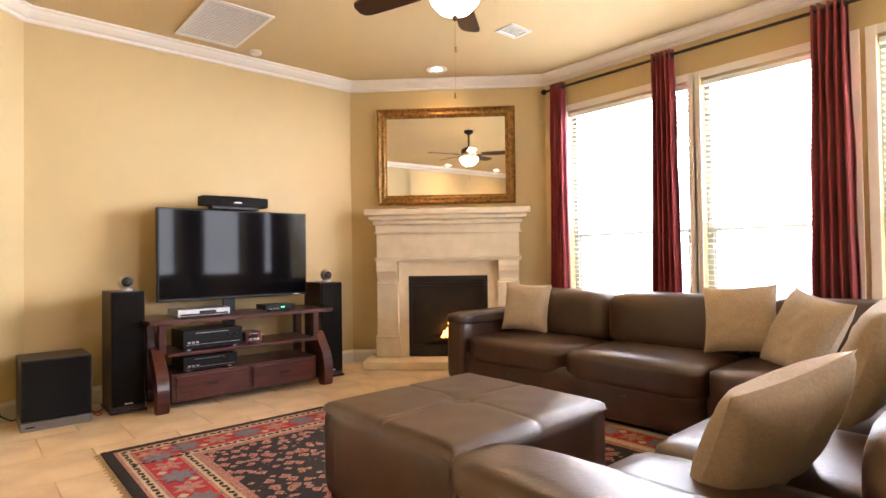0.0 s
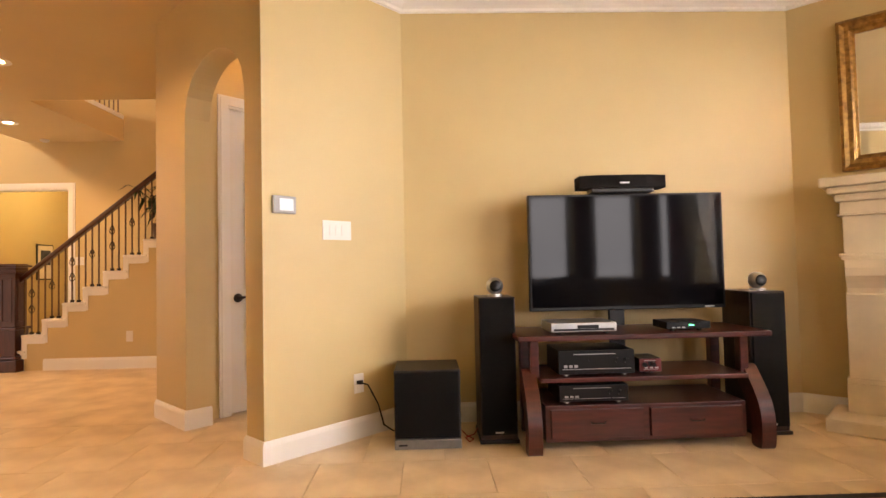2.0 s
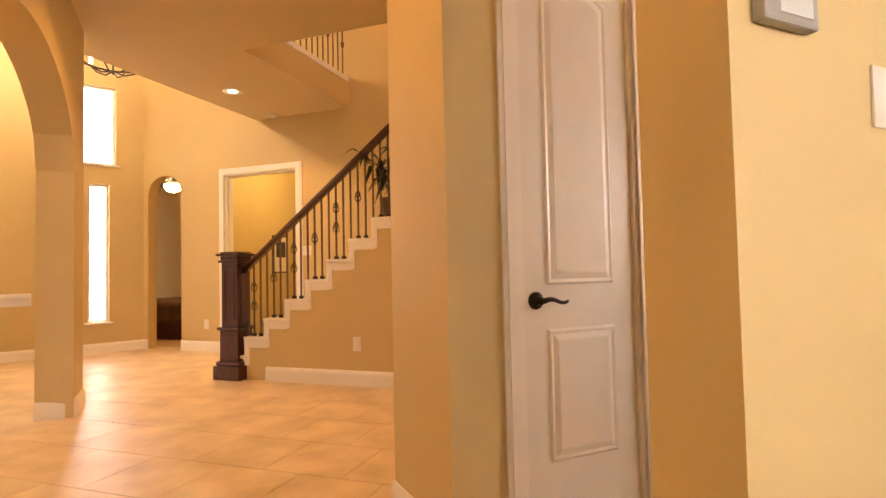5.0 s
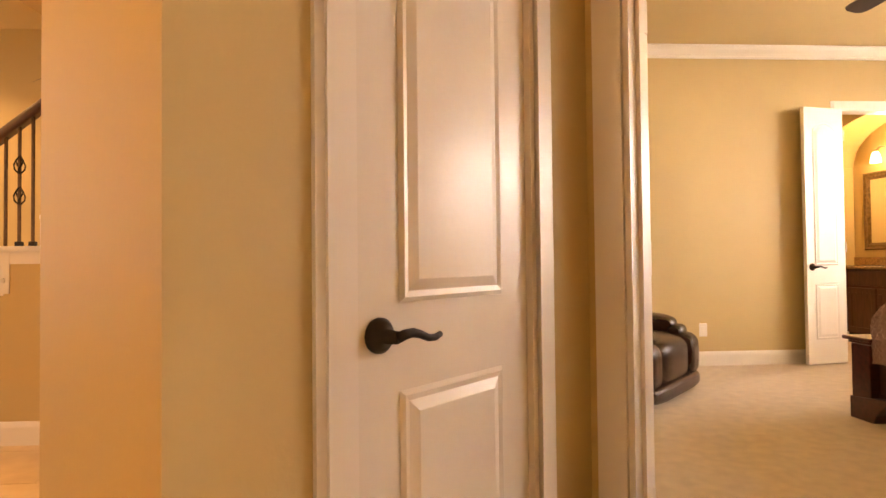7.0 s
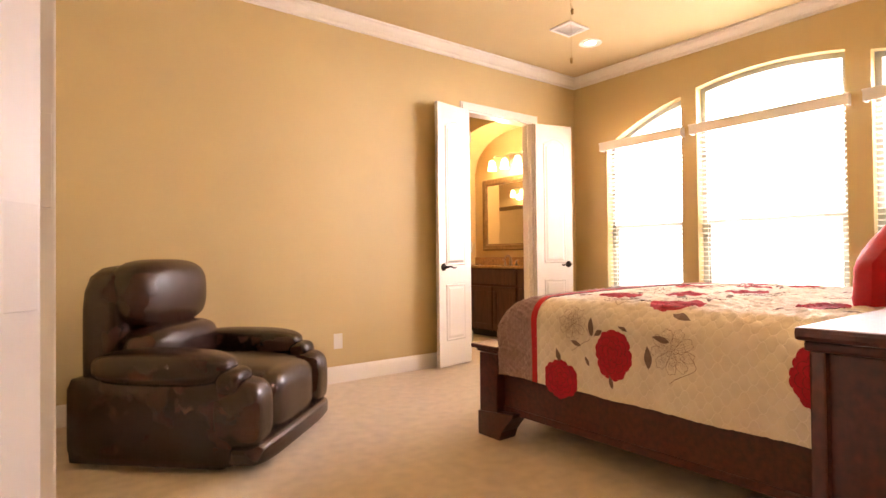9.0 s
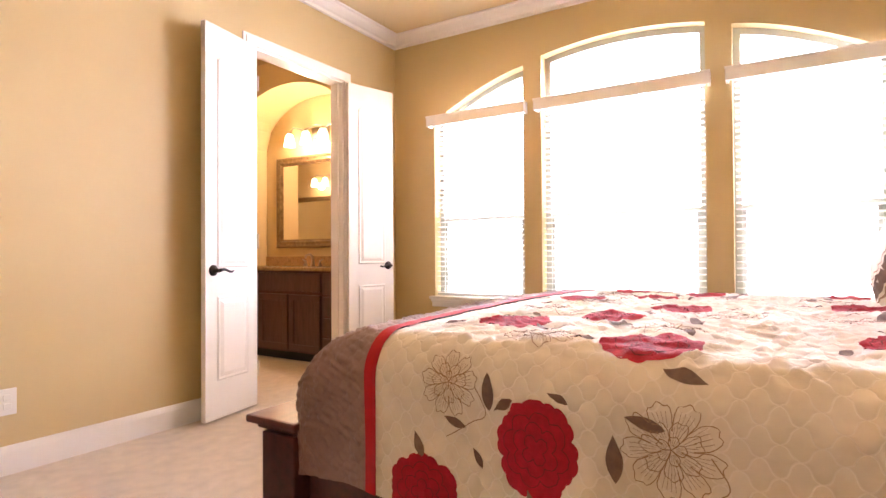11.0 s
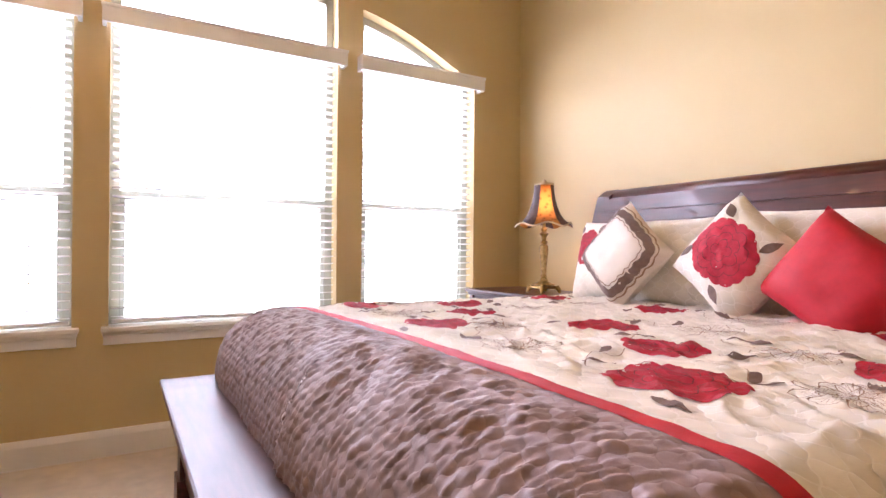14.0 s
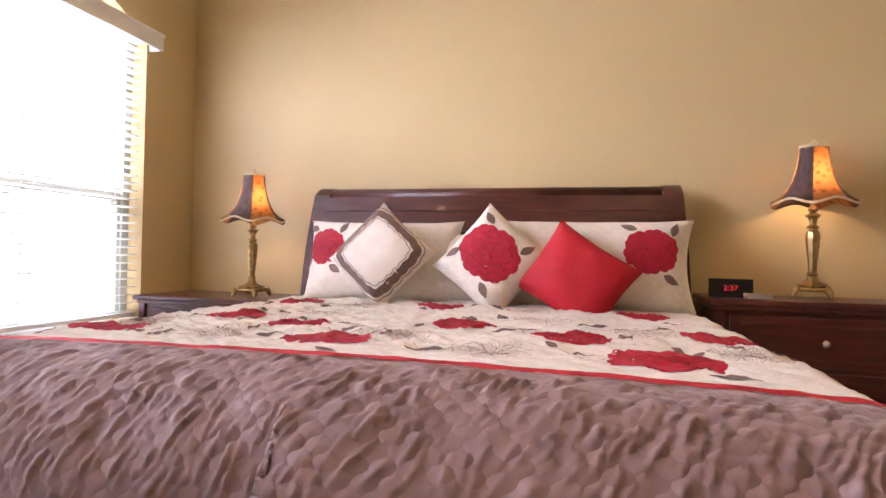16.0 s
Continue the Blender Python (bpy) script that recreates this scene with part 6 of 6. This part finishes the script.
for i in range(13):
    x = RX0 + 0.2 + i * (RX1 - RX0 - 0.4) / 12
    for y in (RY1 - 0.221, RY0 + 0.221):
        sewn("rosette", me_ros if i % 2 else PINKM, x, y, 20 * i)
        sewn("diamond", me_dia, x + 0.09, y + 0.05 * (-1) ** i)
for i in range(14):
    y = RY0 + 0.3 + i * (RY1 - RY0 - 0.6) / 13
    for x in (RX0 + 0.221, RX1 - 0.221):
        sewn("rosette", me_ros if i % 2 else PINKM, x, y, 20 * i)
        sewn("diamond", me_dia, x + 0.05 * (-1) ** i, y + 0.09)
for i in range(62):
    y = RY0 + 0.1 + i * (RY1 - RY0 - 0.2) / 61
    for x in (RX0 + 0.093, RX0 + 0.349):
        sewn("scroll_motif", NAVYM, x, y, 60 if i % 2 else 120)
for i in range(56):
    x = RX0 + 0.1 + i * (RX1 - RX0 - 0.2) / 55
    for y in (RY1 - 0.093, RY1 - 0.349):
        sewn("scroll_motif", NAVYM, x, y, -30 if i % 2 else 30)
fr = bmesh.new()
for i in range(150):
    y = RY0 + (RY1 - RY0) * i / 149
    box(fr, RX0 - 0.03 - 0.008 * math.sin(i * 2.3), RX0, y - 0.003, y + 0.003, 0.0, 0.004)
for i in range(150):
    x = RX0 + (RX1 - RX0) * i / 149
    box(fr, x - 0.003, x + 0.003, RY1, RY1 + 0.025 + 0.008 * math.sin(i * 1.9), 0.0, 0.004)
tagged(part("fringe", fr, WOOLC, rug), "short ivory fringe", kind="stuff")

# ---- ottoman and sectional sofa ----
ott = thing("ottoman", "square brown leather ottoman with a tufted top on the rug", "ottoman", pose(1.65, 1.44, 0.012))
for sx in (-1, 1):
    for sy in (-1, 1):
        part("foot", slab(sx * 0.4 - 0.03, sx * 0.4 + 0.03, sy * 0.38 - 0.03, sy * 0.38 + 0.03, 0.0, 0.05, 0.006), CHERRY, ott)
us, vs = steps(-0.46, 0.46, 0.0115), steps(-0.44, 0.44, 0.0115)


def tuft(u, v):
    e = min(1, (0.46 - abs(u)) / 0.05, (0.44 - abs(v)) / 0.05)
    seam = 0.006 * (math.exp(-(u / 0.012) ** 2) + math.exp(-(v / 0.012) ** 2))
    dimple = 0.03 * math.exp(-(u * u + v * v) / 0.004)
    edge = 0.04 * (1 - math.sqrt(max(0, 1 - (1 - e) ** 2)))
    return (u, v, 0.435 + 0.012 * (1 - (u / 0.46) ** 2) * (1 - (v / 0.44) ** 2) - seam - dimple - edge + 0.002 * noise.noise((u * 9, v * 9, 0)))


grid_part("top_cover", tuft, us, vs, LEATHER, ott, "tufted leather top with a cross seam")
part("button", soft(-0.018, 0.018, -0.018, 0.018, 0.398, 0.416, p=2, n=5), LEATHER, ott, "", True)
part("base", soft(-0.462, 0.462, -0.442, 0.442, 0.03, 0.425, p=22), LEATHER, ott, "", True)


def seat_unit(m, w, label, arm=0, depth=0.92, group="sectional sofa units", seats=1):
    """A sofa unit: x along its width, y towards its back."""
    s = thing("sofa_section", label, "sofa", m, group)
    part("base", soft(0, w, 0.012, depth, 0.04, 0.32, p=18), LEATHER, s, "", True)
    a0 = 0.22 if arm < 0 else 0.0
    a1 = w - 0.22 if arm > 0 else w
    for i in range(seats):
        x0, x1 = a0 + (a1 - a0) * i / seats, a0 + (a1 - a0) * (i + 1) / seats
        part("seat_cushion", soft(x0 + 0.002, x1 - 0.002, 0.0, depth - 0.22, 0.24, 0.45, p=9, puff=0.012), LEATHER, s, "", True)
        part("back_cushion", soft(x0 + 0.004, x1 - 0.004, depth - 0.36, depth - 0.08, 0.42, 0.80, p=7, puff=0.015), LEATHER, s, "", True)
        part("button", soft((x0 + x1) / 2 - 0.015, (x0 + x1) / 2 + 0.015, -0.004, 0.02, 0.19, 0.22, p=2, n=4), LEATHER, s)
    part("back_frame", soft(0, w, depth - 0.16, depth + 0.04, 0.05, 0.74, p=9), LEATHER, s, "", True)
    if arm:
        x0, x1 = (0, 0.22) if arm < 0 else (w - 0.22, w)
        part("armrest", soft(x0, x1, -0.01, depth, 0.04, 0.6, p=10), LEATHER, s, "", True)
        part("arm_roll", soft(x0 - 0.015, x1 + 0.02, -0.025, depth - 0.05, 0.52, 0.63, p=4.5), LEATHER, s, "", True)
    return s


ES = pose(3.03, 3.1, 0, 0, 0, -90)
seat_unit(ES, 2.1, "brown leather sofa section under the windows with one arm", -1, seats=2)
seat_unit(pose(3.03, 1.0, 0, 0, 0, -90), 1.2, "brown leather corner section of the sofa", 0)
seat_unit(pose(3.03, 0.62, 0, 0, 0, 180), 2.22, "brown leather sofa section with a rounded arm end", 1, 1.08, seats=3)
TANP = material("tan woven cushion cloth", (0.5, 0.4, 0.28), 0.9, vary=0.15, scale=90, bump=0.6, bump_scale=500, sheen=0.2)
for x, y, z, rx, ry, rz, w in ((3.50, 2.62, 0.66, -12, 3, -70, 0.4), (3.55, 0.98, 0.68, -16, -4, -80, 0.42), (3.4, 0.6, 0.64, -24, 8, -130, 0.46), (1.66, 0.22, 0.57, -30, 10, 160, 0.48), (2.45, 0.12, 0.7, -20, 8, 180, 0.46)):
    pillow("sofa_cushion", "tan woven throw cushion leaning on the leather sofa", pose(x, y, z, rx, ry, rz), w, w, 0.17, TANP, "sofa cushions")

# ---- living room ceiling ----
ceiling_fan(2.0, 1.83, H1, 38)
downlight(3.5, 3.71, H1)
downlight(-0.95, -0.4, H1)
downlight(-0.9, -1.9, H1)
downlight(0.3, -1.6, H1)
vent("return_grille", "large white return air grille in the ceiling", 1.28, 1.78, 3.60, 4.40, H1, 26)
vent("ceiling_vent", "white slotted ceiling register", 3.27, 3.51, 2.52, 2.71, H1, 7)
sp = thing("smoke_detector", "round white smoke detector on the ceiling", "smoke detector", pose(1.95, 4.38, H1))
part("case", turned([(0.0, -0.03), (0.04, -0.03), (0.055, -0.015), (0.055, -0.001), (0.0, -0.001)], 24), PLASTIC, sp)

# ---- wall plates ----


def on_diag(x, z):
    return pose(x, x + 4.305, z, 0, 0, 45)


th = thing("thermostat", "grey wall thermostat with a pale screen", "thermostat", on_diag(-0.335, 1.43))
part("case", slab(-0.072, 0.072, -0.024, 0, -0.05, 0.05, 0.006), material("grey thermostat plastic", (0.3, 0.3, 0.29), 0.4, vary=0.05, scale=20), th)
part("display", slab(-0.035, 0.052, -0.026, -0.024, -0.034, 0.034), material("pale lcd", (0.6, 0.68, 0.7), 0.2), th)
plate("light_switch", "white three-gang rocker switch plate", on_diag(-0.075, 1.298), 0.21, 0.118, 3)
plate("wall_outlet", "white duplex outlet under the chair rail", pose(-2.018, 3.37, 0.42, 0, 0, 135), 0.075, 0.12, outlet=True)
plate("wall_outlet", "white duplex outlet with a black plug", on_diag(0.03, 0.34), 0.075, 0.12, outlet=True)

# ---- stairs ----
st = thing("staircase", "staircase with white stepped skirt and tan stringer wall", "staircase", kind="structure")
RUN, RISE, SX, SY = 0.225, 0.176, -4.29, 7.18
for k in range(16):
    x0, z1 = SX + RUN * k, 0.225 + RISE * k
    x1 = x0 + RUN
    part("step", slab(x0, x1 + 0.02, SY + 0.02, FAR, max(0, z1 - 0.6), z1 - 0.03), TRIM, st)
    part("tread", slab(x0 - 0.028, x1 + 0.01, SY - 0.02, FAR, z1 - 0.03, z1, 0.008), TRIM, st)
    if k >= 1:
        bm = slab(x0, x1, SY - 0.006, SY + 0.02, z1 - 0.10, z1 - 0.03)
        box(bm, x0 - 0.028, x0 + 0.03, SY - 0.008, SY + 0.02, z1 - RISE - 0.09, z1 - 0.03)
        part("skirt", bm, TRIM, st)
        part("stringer_wall", slab(x0, x1, SY, SY + 0.12, 0, z1 - 0.10), PAINT, st)


def rail_z(x):
    return 1.06 + 0.782 * (x + 4.1)


BRONZE = material("bronze baluster iron", (0.15, 0.09, 0.055), 0.38, metal=0.5, vary=0.25, scale=30)
rl = thing("handrail", "dark mahogany handrail with wrought iron balusters and knuckles", "railing")
prof = [(-0.03, -0.035), (0.03, -0.035), (0.034, -0.01), (0.03, 0.02), (0.015, 0.034), (-0.015, 0.034), (-0.03, 0.02), (-0.034, -0.01)]
bm = bmesh.new()
ends = []
for x in (-4.14, -0.9):
    ends.append([bm.verts.new((x, SY + 0.06 + a, rail_z(x) + b)) for a, b in prof])
for i in range(8):
    bm.faces.new((ends[0][i], ends[0][(i + 1) % 8], ends[1][(i + 1) % 8], ends[1][i]))
bm.faces.new(ends[0])
bm.faces.new(ends[1])
part("rail", bm, MAHOG, rl, "dark mahogany rail", True)
knuckle_bm = bmesh.new()
for a in (0, 90, 180, 270):
    tube(knuckle_bm, [Vector((math.cos(radians(a + t * 90)) * r, math.sin(radians(a + t * 90)) * r, h)) for t, r, h in ((0, 0.004, -0.05), (0.3, 0.024, -0.025), (0.6, 0.028, 0.0), (0.9, 0.024, 0.025), (1.2, 0.004, 0.05))], 0.0045, 5)
KNUCKLE = mesh_of(knuckle_bm, IRON, True)
SHOE = mesh_of(slab(-0.016, 0.016, -0.016, 0.016, 0.0, 0.028, 0.004), IRON)
for k in range(41):
    x = SX + 0.12 + RUN / 3 * (k + 0.9)
    step = int((x - SX) / RUN)
    z0, z1 = 0.225 + RISE * step, rail_z(x) - 0.03
    bal = part("baluster", slab(x - 0.0065, x + 0.0065, SY + 0.0535, SY + 0.0665, z0, z1), BRONZE, rl, "wrought iron baluster")
    sh = new("shoe", SHOE)
    sh.parent = bal
    sh.matrix_basis = pose(x, SY + 0.06, z0)
    if k % 3 == 1:
        for q in (0.42, 0.68) if step % 2 else (0.55,):
            kn = new("knuckle", KNUCKLE)
            kn.parent = bal
            kn.matrix_basis = pose(x, SY + 0.06, z0 + (z1 - z0) * q)
nw = thing("newel_post", "square panelled mahogany newel post on the tile floor", "newel post", pose(-4.235, 7.235, 0))
for nm, h0, h1, w, bv in (("plinth", 0.0, 0.13, 0.15, 0.008), ("base_mould", 0.13, 0.17, 0.135, 0.02), ("pedestal", 0.17, 0.46, 0.105, 0.006), ("pedestal_mould", 0.46, 0.49, 0.125, 0.01), ("shaft", 0.49, 1.1, 0.092, 0.006), ("neck_mould", 1.1, 1.125, 0.115, 0.008), ("neck", 1.125, 1.165, 0.10, 0.006), ("cap", 1.165, 1.19, 0.13, 0.01), ("cap_top", 1.19, 1.205, 0.1, 0.006)):
    part(nm, slab(-w, w, -w, w, h0, h1, bv), MAHOG, nw)
for a in range(4):
    bm = bmesh.new()
    for p in ((-0.06, 0.06, 0.55, 0.565), (-0.06, 0.06, 1.03, 1.045), (-0.06, -0.045, 0.565, 1.03), (0.045, 0.06, 0.565, 1.03)):
        box(bm, p[0], p[1], -0.1, -0.092, p[2], p[3], 0.002, m=pose(0, 0, 0, 0, 0, 90 * a))
    part("raised_panel", bm, MAHOG, nw)
plate("wall_outlet", "white duplex outlet in the stair wall", pose(-2.9, 7.18, 0.36), 0.075, 0.12, outlet=True)

lr = thing("landing_rail", "upper landing rail with iron balusters and a white curb", "railing")
part("curb", slab(-3.86, -3.74, 6.78, 8.62, H1 + 0.3, H1 + 0.36, 0.006), TRIM, lr, "white curb")
part("rail", slab(-3.83, -3.77, 6.78, 8.62, H1 + 1.2, H1 + 1.26, 0.015), MAHOG, lr)
for k in range(17):
    y = 6.85 + 0.108 * k
    bm = slab(-3.806, -3.794, y - 0.006, y + 0.006, H1 + 0.36, H1 + 1.2)
    if k % 3 == 1:
        box(bm, -3.816, -3.784, y - 0.016, y + 0.016, H1 + 0.72, H1 + 0.78, 0.006)
    part("baluster", bm, BRONZE, lr)

# ---- plant on the stairs ----
pl_ = thing("potted_plant", "leafy green plant in a pot standing on the stairs", "plant", pose(-2.68, 7.5, 1.457))
part("pot", turned([(0.0, 0.0), (0.09, 0.0), (0.12, 0.18), (0.13, 0.2), (0.115, 0.2), (0.1, 0.17), (0.0, 0.17)], 20), material("brown ceramic pot", (0.12, 0.06, 0.03), 0.4, vary=0.3, scale=9), pl_, "", True)
GREEN = material("plant leaf", (0.05, 0.08, 0.025), 0.5, vary=0.4, scale=12)
rng = random.Random(4)
for k in range(7):
    a, L = rng.uniform(0, 6.28), rng.uniform(0.45, 0.75)
    pts = [(0.02 * math.cos(a), 0.02 * math.sin(a), 0.16), (0.1 * math.cos(a), 0.1 * math.sin(a), 0.16 + L * 0.5), (0.3 * math.cos(a), 0.3 * math.sin(a), 0.1 + L * 0.85)]
    cane = part("stalk", bar(pts, 0.006, 6), GREEN, pl_)
    bm = bmesh.new()
    for j in range(26):
        q = rng.uniform(0.25, 1.0)
        base = Vector(pts[0]).lerp(Vector(pts[1]), q * 2) if q < 0.5 else Vector(pts[1]).lerp(Vector(pts[2]), q * 2 - 1)
        b, tilt, ll = rng.uniform(0, 6.28), rng.uniform(-0.5, 0.5), rng.uniform(0.12, 0.24)
        d = Vector((math.cos(b), math.sin(b), tilt)).normalized()
        s_ = d.cross(Vector((0, 0, 1))).normalized() * 0.02
        v = [bm.verts.new(p) for p in (base, base + d * ll * 0.45 + s_, base + d * ll - Vector((0, 0, 0.12)), base + d * ll * 0.45 - s_)]
        bm.faces.new(v)
    tagged(part("leaves", bm, GREEN, cane), kind="stuff")

# ---- hall lights, doorway, foyer ----
downlight(-3.23, 5.67, H1)
downlight(-4.58, 7.61, H1)
sp = thing("smoke_detector", "round white smoke detector on the hall ceiling", "smoke detector", pose(-4.75, 8.5, H1))
part("case", turned([(0.0, -0.03), (0.04, -0.03), (0.055, -0.015), (0.055, -0.001), (0.0, -0.001)], 24), PLASTIC, sp)
casing("trim_office_casing", (-7.0, FAR), (0.5, FAR), 1.40, 2.50, 2.28, w=0.08)
jamb("trim_office_jamb", (-7.0, FAR), (0.5, FAR), 1.40, 2.50, 2.28, 0.14)
plate("light_switch", "white rocker switch plate beside the doorway", pose(-4.36, FAR, 1.26), 0.12, 0.115, 2)
plate("wall_outlet", "white duplex outlet above the baseboard", pose(-5.9, FAR, 0.35), 0.075, 0.12, outlet=True)
panel_door("door_office", "white panelled door inside the office", pose(-5.9, 11.17, 0), 0.7, 2.1, "far", "left")
pic = thing("picture_frame", "framed dark picture with a white mat on the office wall", "picture", pose(-6.046, 10.4, 1.3, 0, 0, 90))
part("frame", slab(-0.2, 0.2, -0.02, 0, -0.3, 0.3, 0.004), BLACKG, pic)
part("mat_board", slab(-0.18, 0.18, -0.024, -0.02, -0.28, 0.28), WHITEC, pic)
part("print", slab(-0.12, 0.12, -0.027, -0.024, -0.05, 0.2), material("dark print", (0.05, 0.05, 0.07), 0.6, vary=0.6, scale=12), pic)
pic2 = thing("picture_frame", "framed print hanging on the far office wall", "picture", pose(-4.85, 11.2, 1.35))
part("frame", slab(-0.17, 0.17, -0.02, 0, -0.32, 0.32, 0.004), BLACKG, pic2)
part("mat_board", slab(-0.155, 0.155, -0.024, -0.02, -0.305, 0.305), WHITEC, pic2)
part("print", slab(-0.13, 0.13, -0.027, -0.024, -0.02, 0.28), material("blue grey print", (0.06, 0.07, 0.1), 0.6, vary=0.6, scale=12), pic2)
ol = thing("ceiling_light", "lit flush ceiling light in the office", "light", pose(-5.35, 9.9, 2.9))
part("bowl", turned([(0.0, -0.14), (0.08, -0.12), (0.14, -0.07), (0.16, -0.01), (0.0, -0.005)], 24), LAMPW, ol, "", True)

gb_ = thing("guest_bed", "low bed with a brown bedspread in the far bedroom", "bed", pose(-7.6, 10.2, 0))
part("bedspread", soft(-0.9, 0.9, -0.6, 0.9, 0.2, 0.62, p=7), material("brown bedspread", (0.16, 0.09, 0.05), 0.8, vary=0.4, scale=9, bump=0.4, bump_scale=30), gb_, "", True)
part("frame", slab(-0.92, 0.92, -0.62, 0.92, 0.0, 0.25, 0.01), CHERRY, gb_)
part("bed_pillow", soft(-0.3, 0.35, 0.3, 0.7, 0.6, 0.82, p=3), material("grey pillow", (0.3, 0.3, 0.32), 0.8, vary=0.2, scale=9), gb_, "", True)
ceiling_fan(-7.75, 9.9, 2.9, 10)

ch = thing("chandelier", "wrought iron scroll chandelier hanging in the foyer", "chandelier", pose(-6.35, 7.65, 3.42))
ring = [(0.36 * math.cos(a), 0.36 * math.sin(a), 0.12) for a in [i * math.pi / 12 for i in range(25)]]
part("ring", bar(ring, 0.012, 6), IRON, ch)
for k in range(6):
    a = k * math.pi / 3
    c, s = math.cos(a), math.sin(a)
    part("scroll_arm", bar([(0, 0, 0.0), (0.12 * c, 0.12 * s, -0.03), (0.26 * c, 0.26 * s, 0.03), (0.36 * c, 0.36 * s, 0.12), (0.4 * c, 0.4 * s, 0.2), (0.34 * c, 0.34 * s, 0.24)], 0.009, 6), IRON, ch)
    part("candle_lamp", turned([(0.0, 0.2), (0.02, 0.2), (0.022, 0.26), (0.012, 0.32), (0.0, 0.34)], 12, pose(0.36 * c, 0.36 * s, -0.05)), LAMPW, ch)
part("stem", bar([(0, 0, -0.04), (0, 0, 2.08)], 0.012, 8), IRON, ch)

m_f, _ = run_of((-7.75, 7.2), (-6.98, FAR))
for nm, a, b, z0, z1 in (("window_foyer_side", 0.98, 1.22, 0.40, 2.22), ("window_foyer_upper", 0.86, 1.30, 2.48, 3.53)):
    w = thing(nm, "tall white foyer window full of daylight", "window", m_f, kind="structure")
    bm = bmesh.new()
    for p in ((a, a + 0.03, z0, z1), (b - 0.03, b, z0, z1), (a + 0.03, b - 0.03, z0, z0 + 0.03), (a + 0.03, b - 0.03, z1 - 0.03, z1)):
        box(bm, p[0], p[1], 0.06, 0.12, p[2], p[3])
    part("window_frame", bm, TRIM, w)
    part("sill", slab(a - 0.04, b + 0.04, -0.03, 0.06, z0 - 0.02, z0 + 0.004, 0.005), TRIM, w)
    for i in range(1, 3):
        part("muntin", slab(a + 0.03, b - 0.03, 0.08, 0.1, z0 + (z1 - z0) * i / 3 - 0.008, z0 + (z1 - z0) * i / 3 + 0.008), TRIM, w)
    ob = part("pane", slab(a + 0.03, b - 0.03, 0.088, 0.092, z0 + 0.03, z1 - 0.03), GLASS, w)
    ob.visible_shadow = False

# ---- far house beyond the bedroom windows ----
hs = thing("neighbour_house", "pale neighbouring house with a grey roof beyond the lawn", "house", pose(48, 2, -0.45))
part("wall", slab(-6, 6, -8, 8, 0, 3.0), material("pale siding", (0.6, 0.56, 0.5), 0.8, vary=0.1, scale=2), hs)
part("roof", prism(bmesh.new(), [(-6.8, 2.9), (6.8, 2.9), (0, 5.8)], -8.6, 8.6, "y"), material("grey shingle", (0.2, 0.19, 0.2), 0.9, vary=0.3, scale=3), hs)

# ---- stone floor tiles, the nearest as pieces ----
T, J = 0.455, 0.004
tile_me = mesh_of(slab(-T / 2 + J / 2, T / 2 - J / 2, -T / 2 + J / 2, T / 2 - J / 2, -0.011, 0.0, 0.0015, 1), TILE)
floor_ob = bpy.data.objects["floor_hall"]
far_bm = bmesh.new()
made = 0
for i in range(-21, 15):
    for j in range(-9, 20):
        x, y = i * T + 0.1 + (T / 2 if j % 2 else 0), j * T + 0.02
        if y > 8.7 or (x > -0.9 and y > 5.7) or x + y > 8.2:
            continue
        if made < 300 and -3.6 < x < 3.8 and 1.2 < y < 5.0:
            o = new("tile", tile_me)
            o.parent = floor_ob
            o.location = (x, y, 0)
            made += 1
        else:
            box(far_bm, x - T / 2 + J / 2, x + T / 2 - J / 2, y - T / 2 + J / 2, y + T / 2 - J / 2, -0.011, 0.0)
tagged(part("far_tiles", far_bm, TILE, floor_ob), "beige stone tiles", kind="stuff")
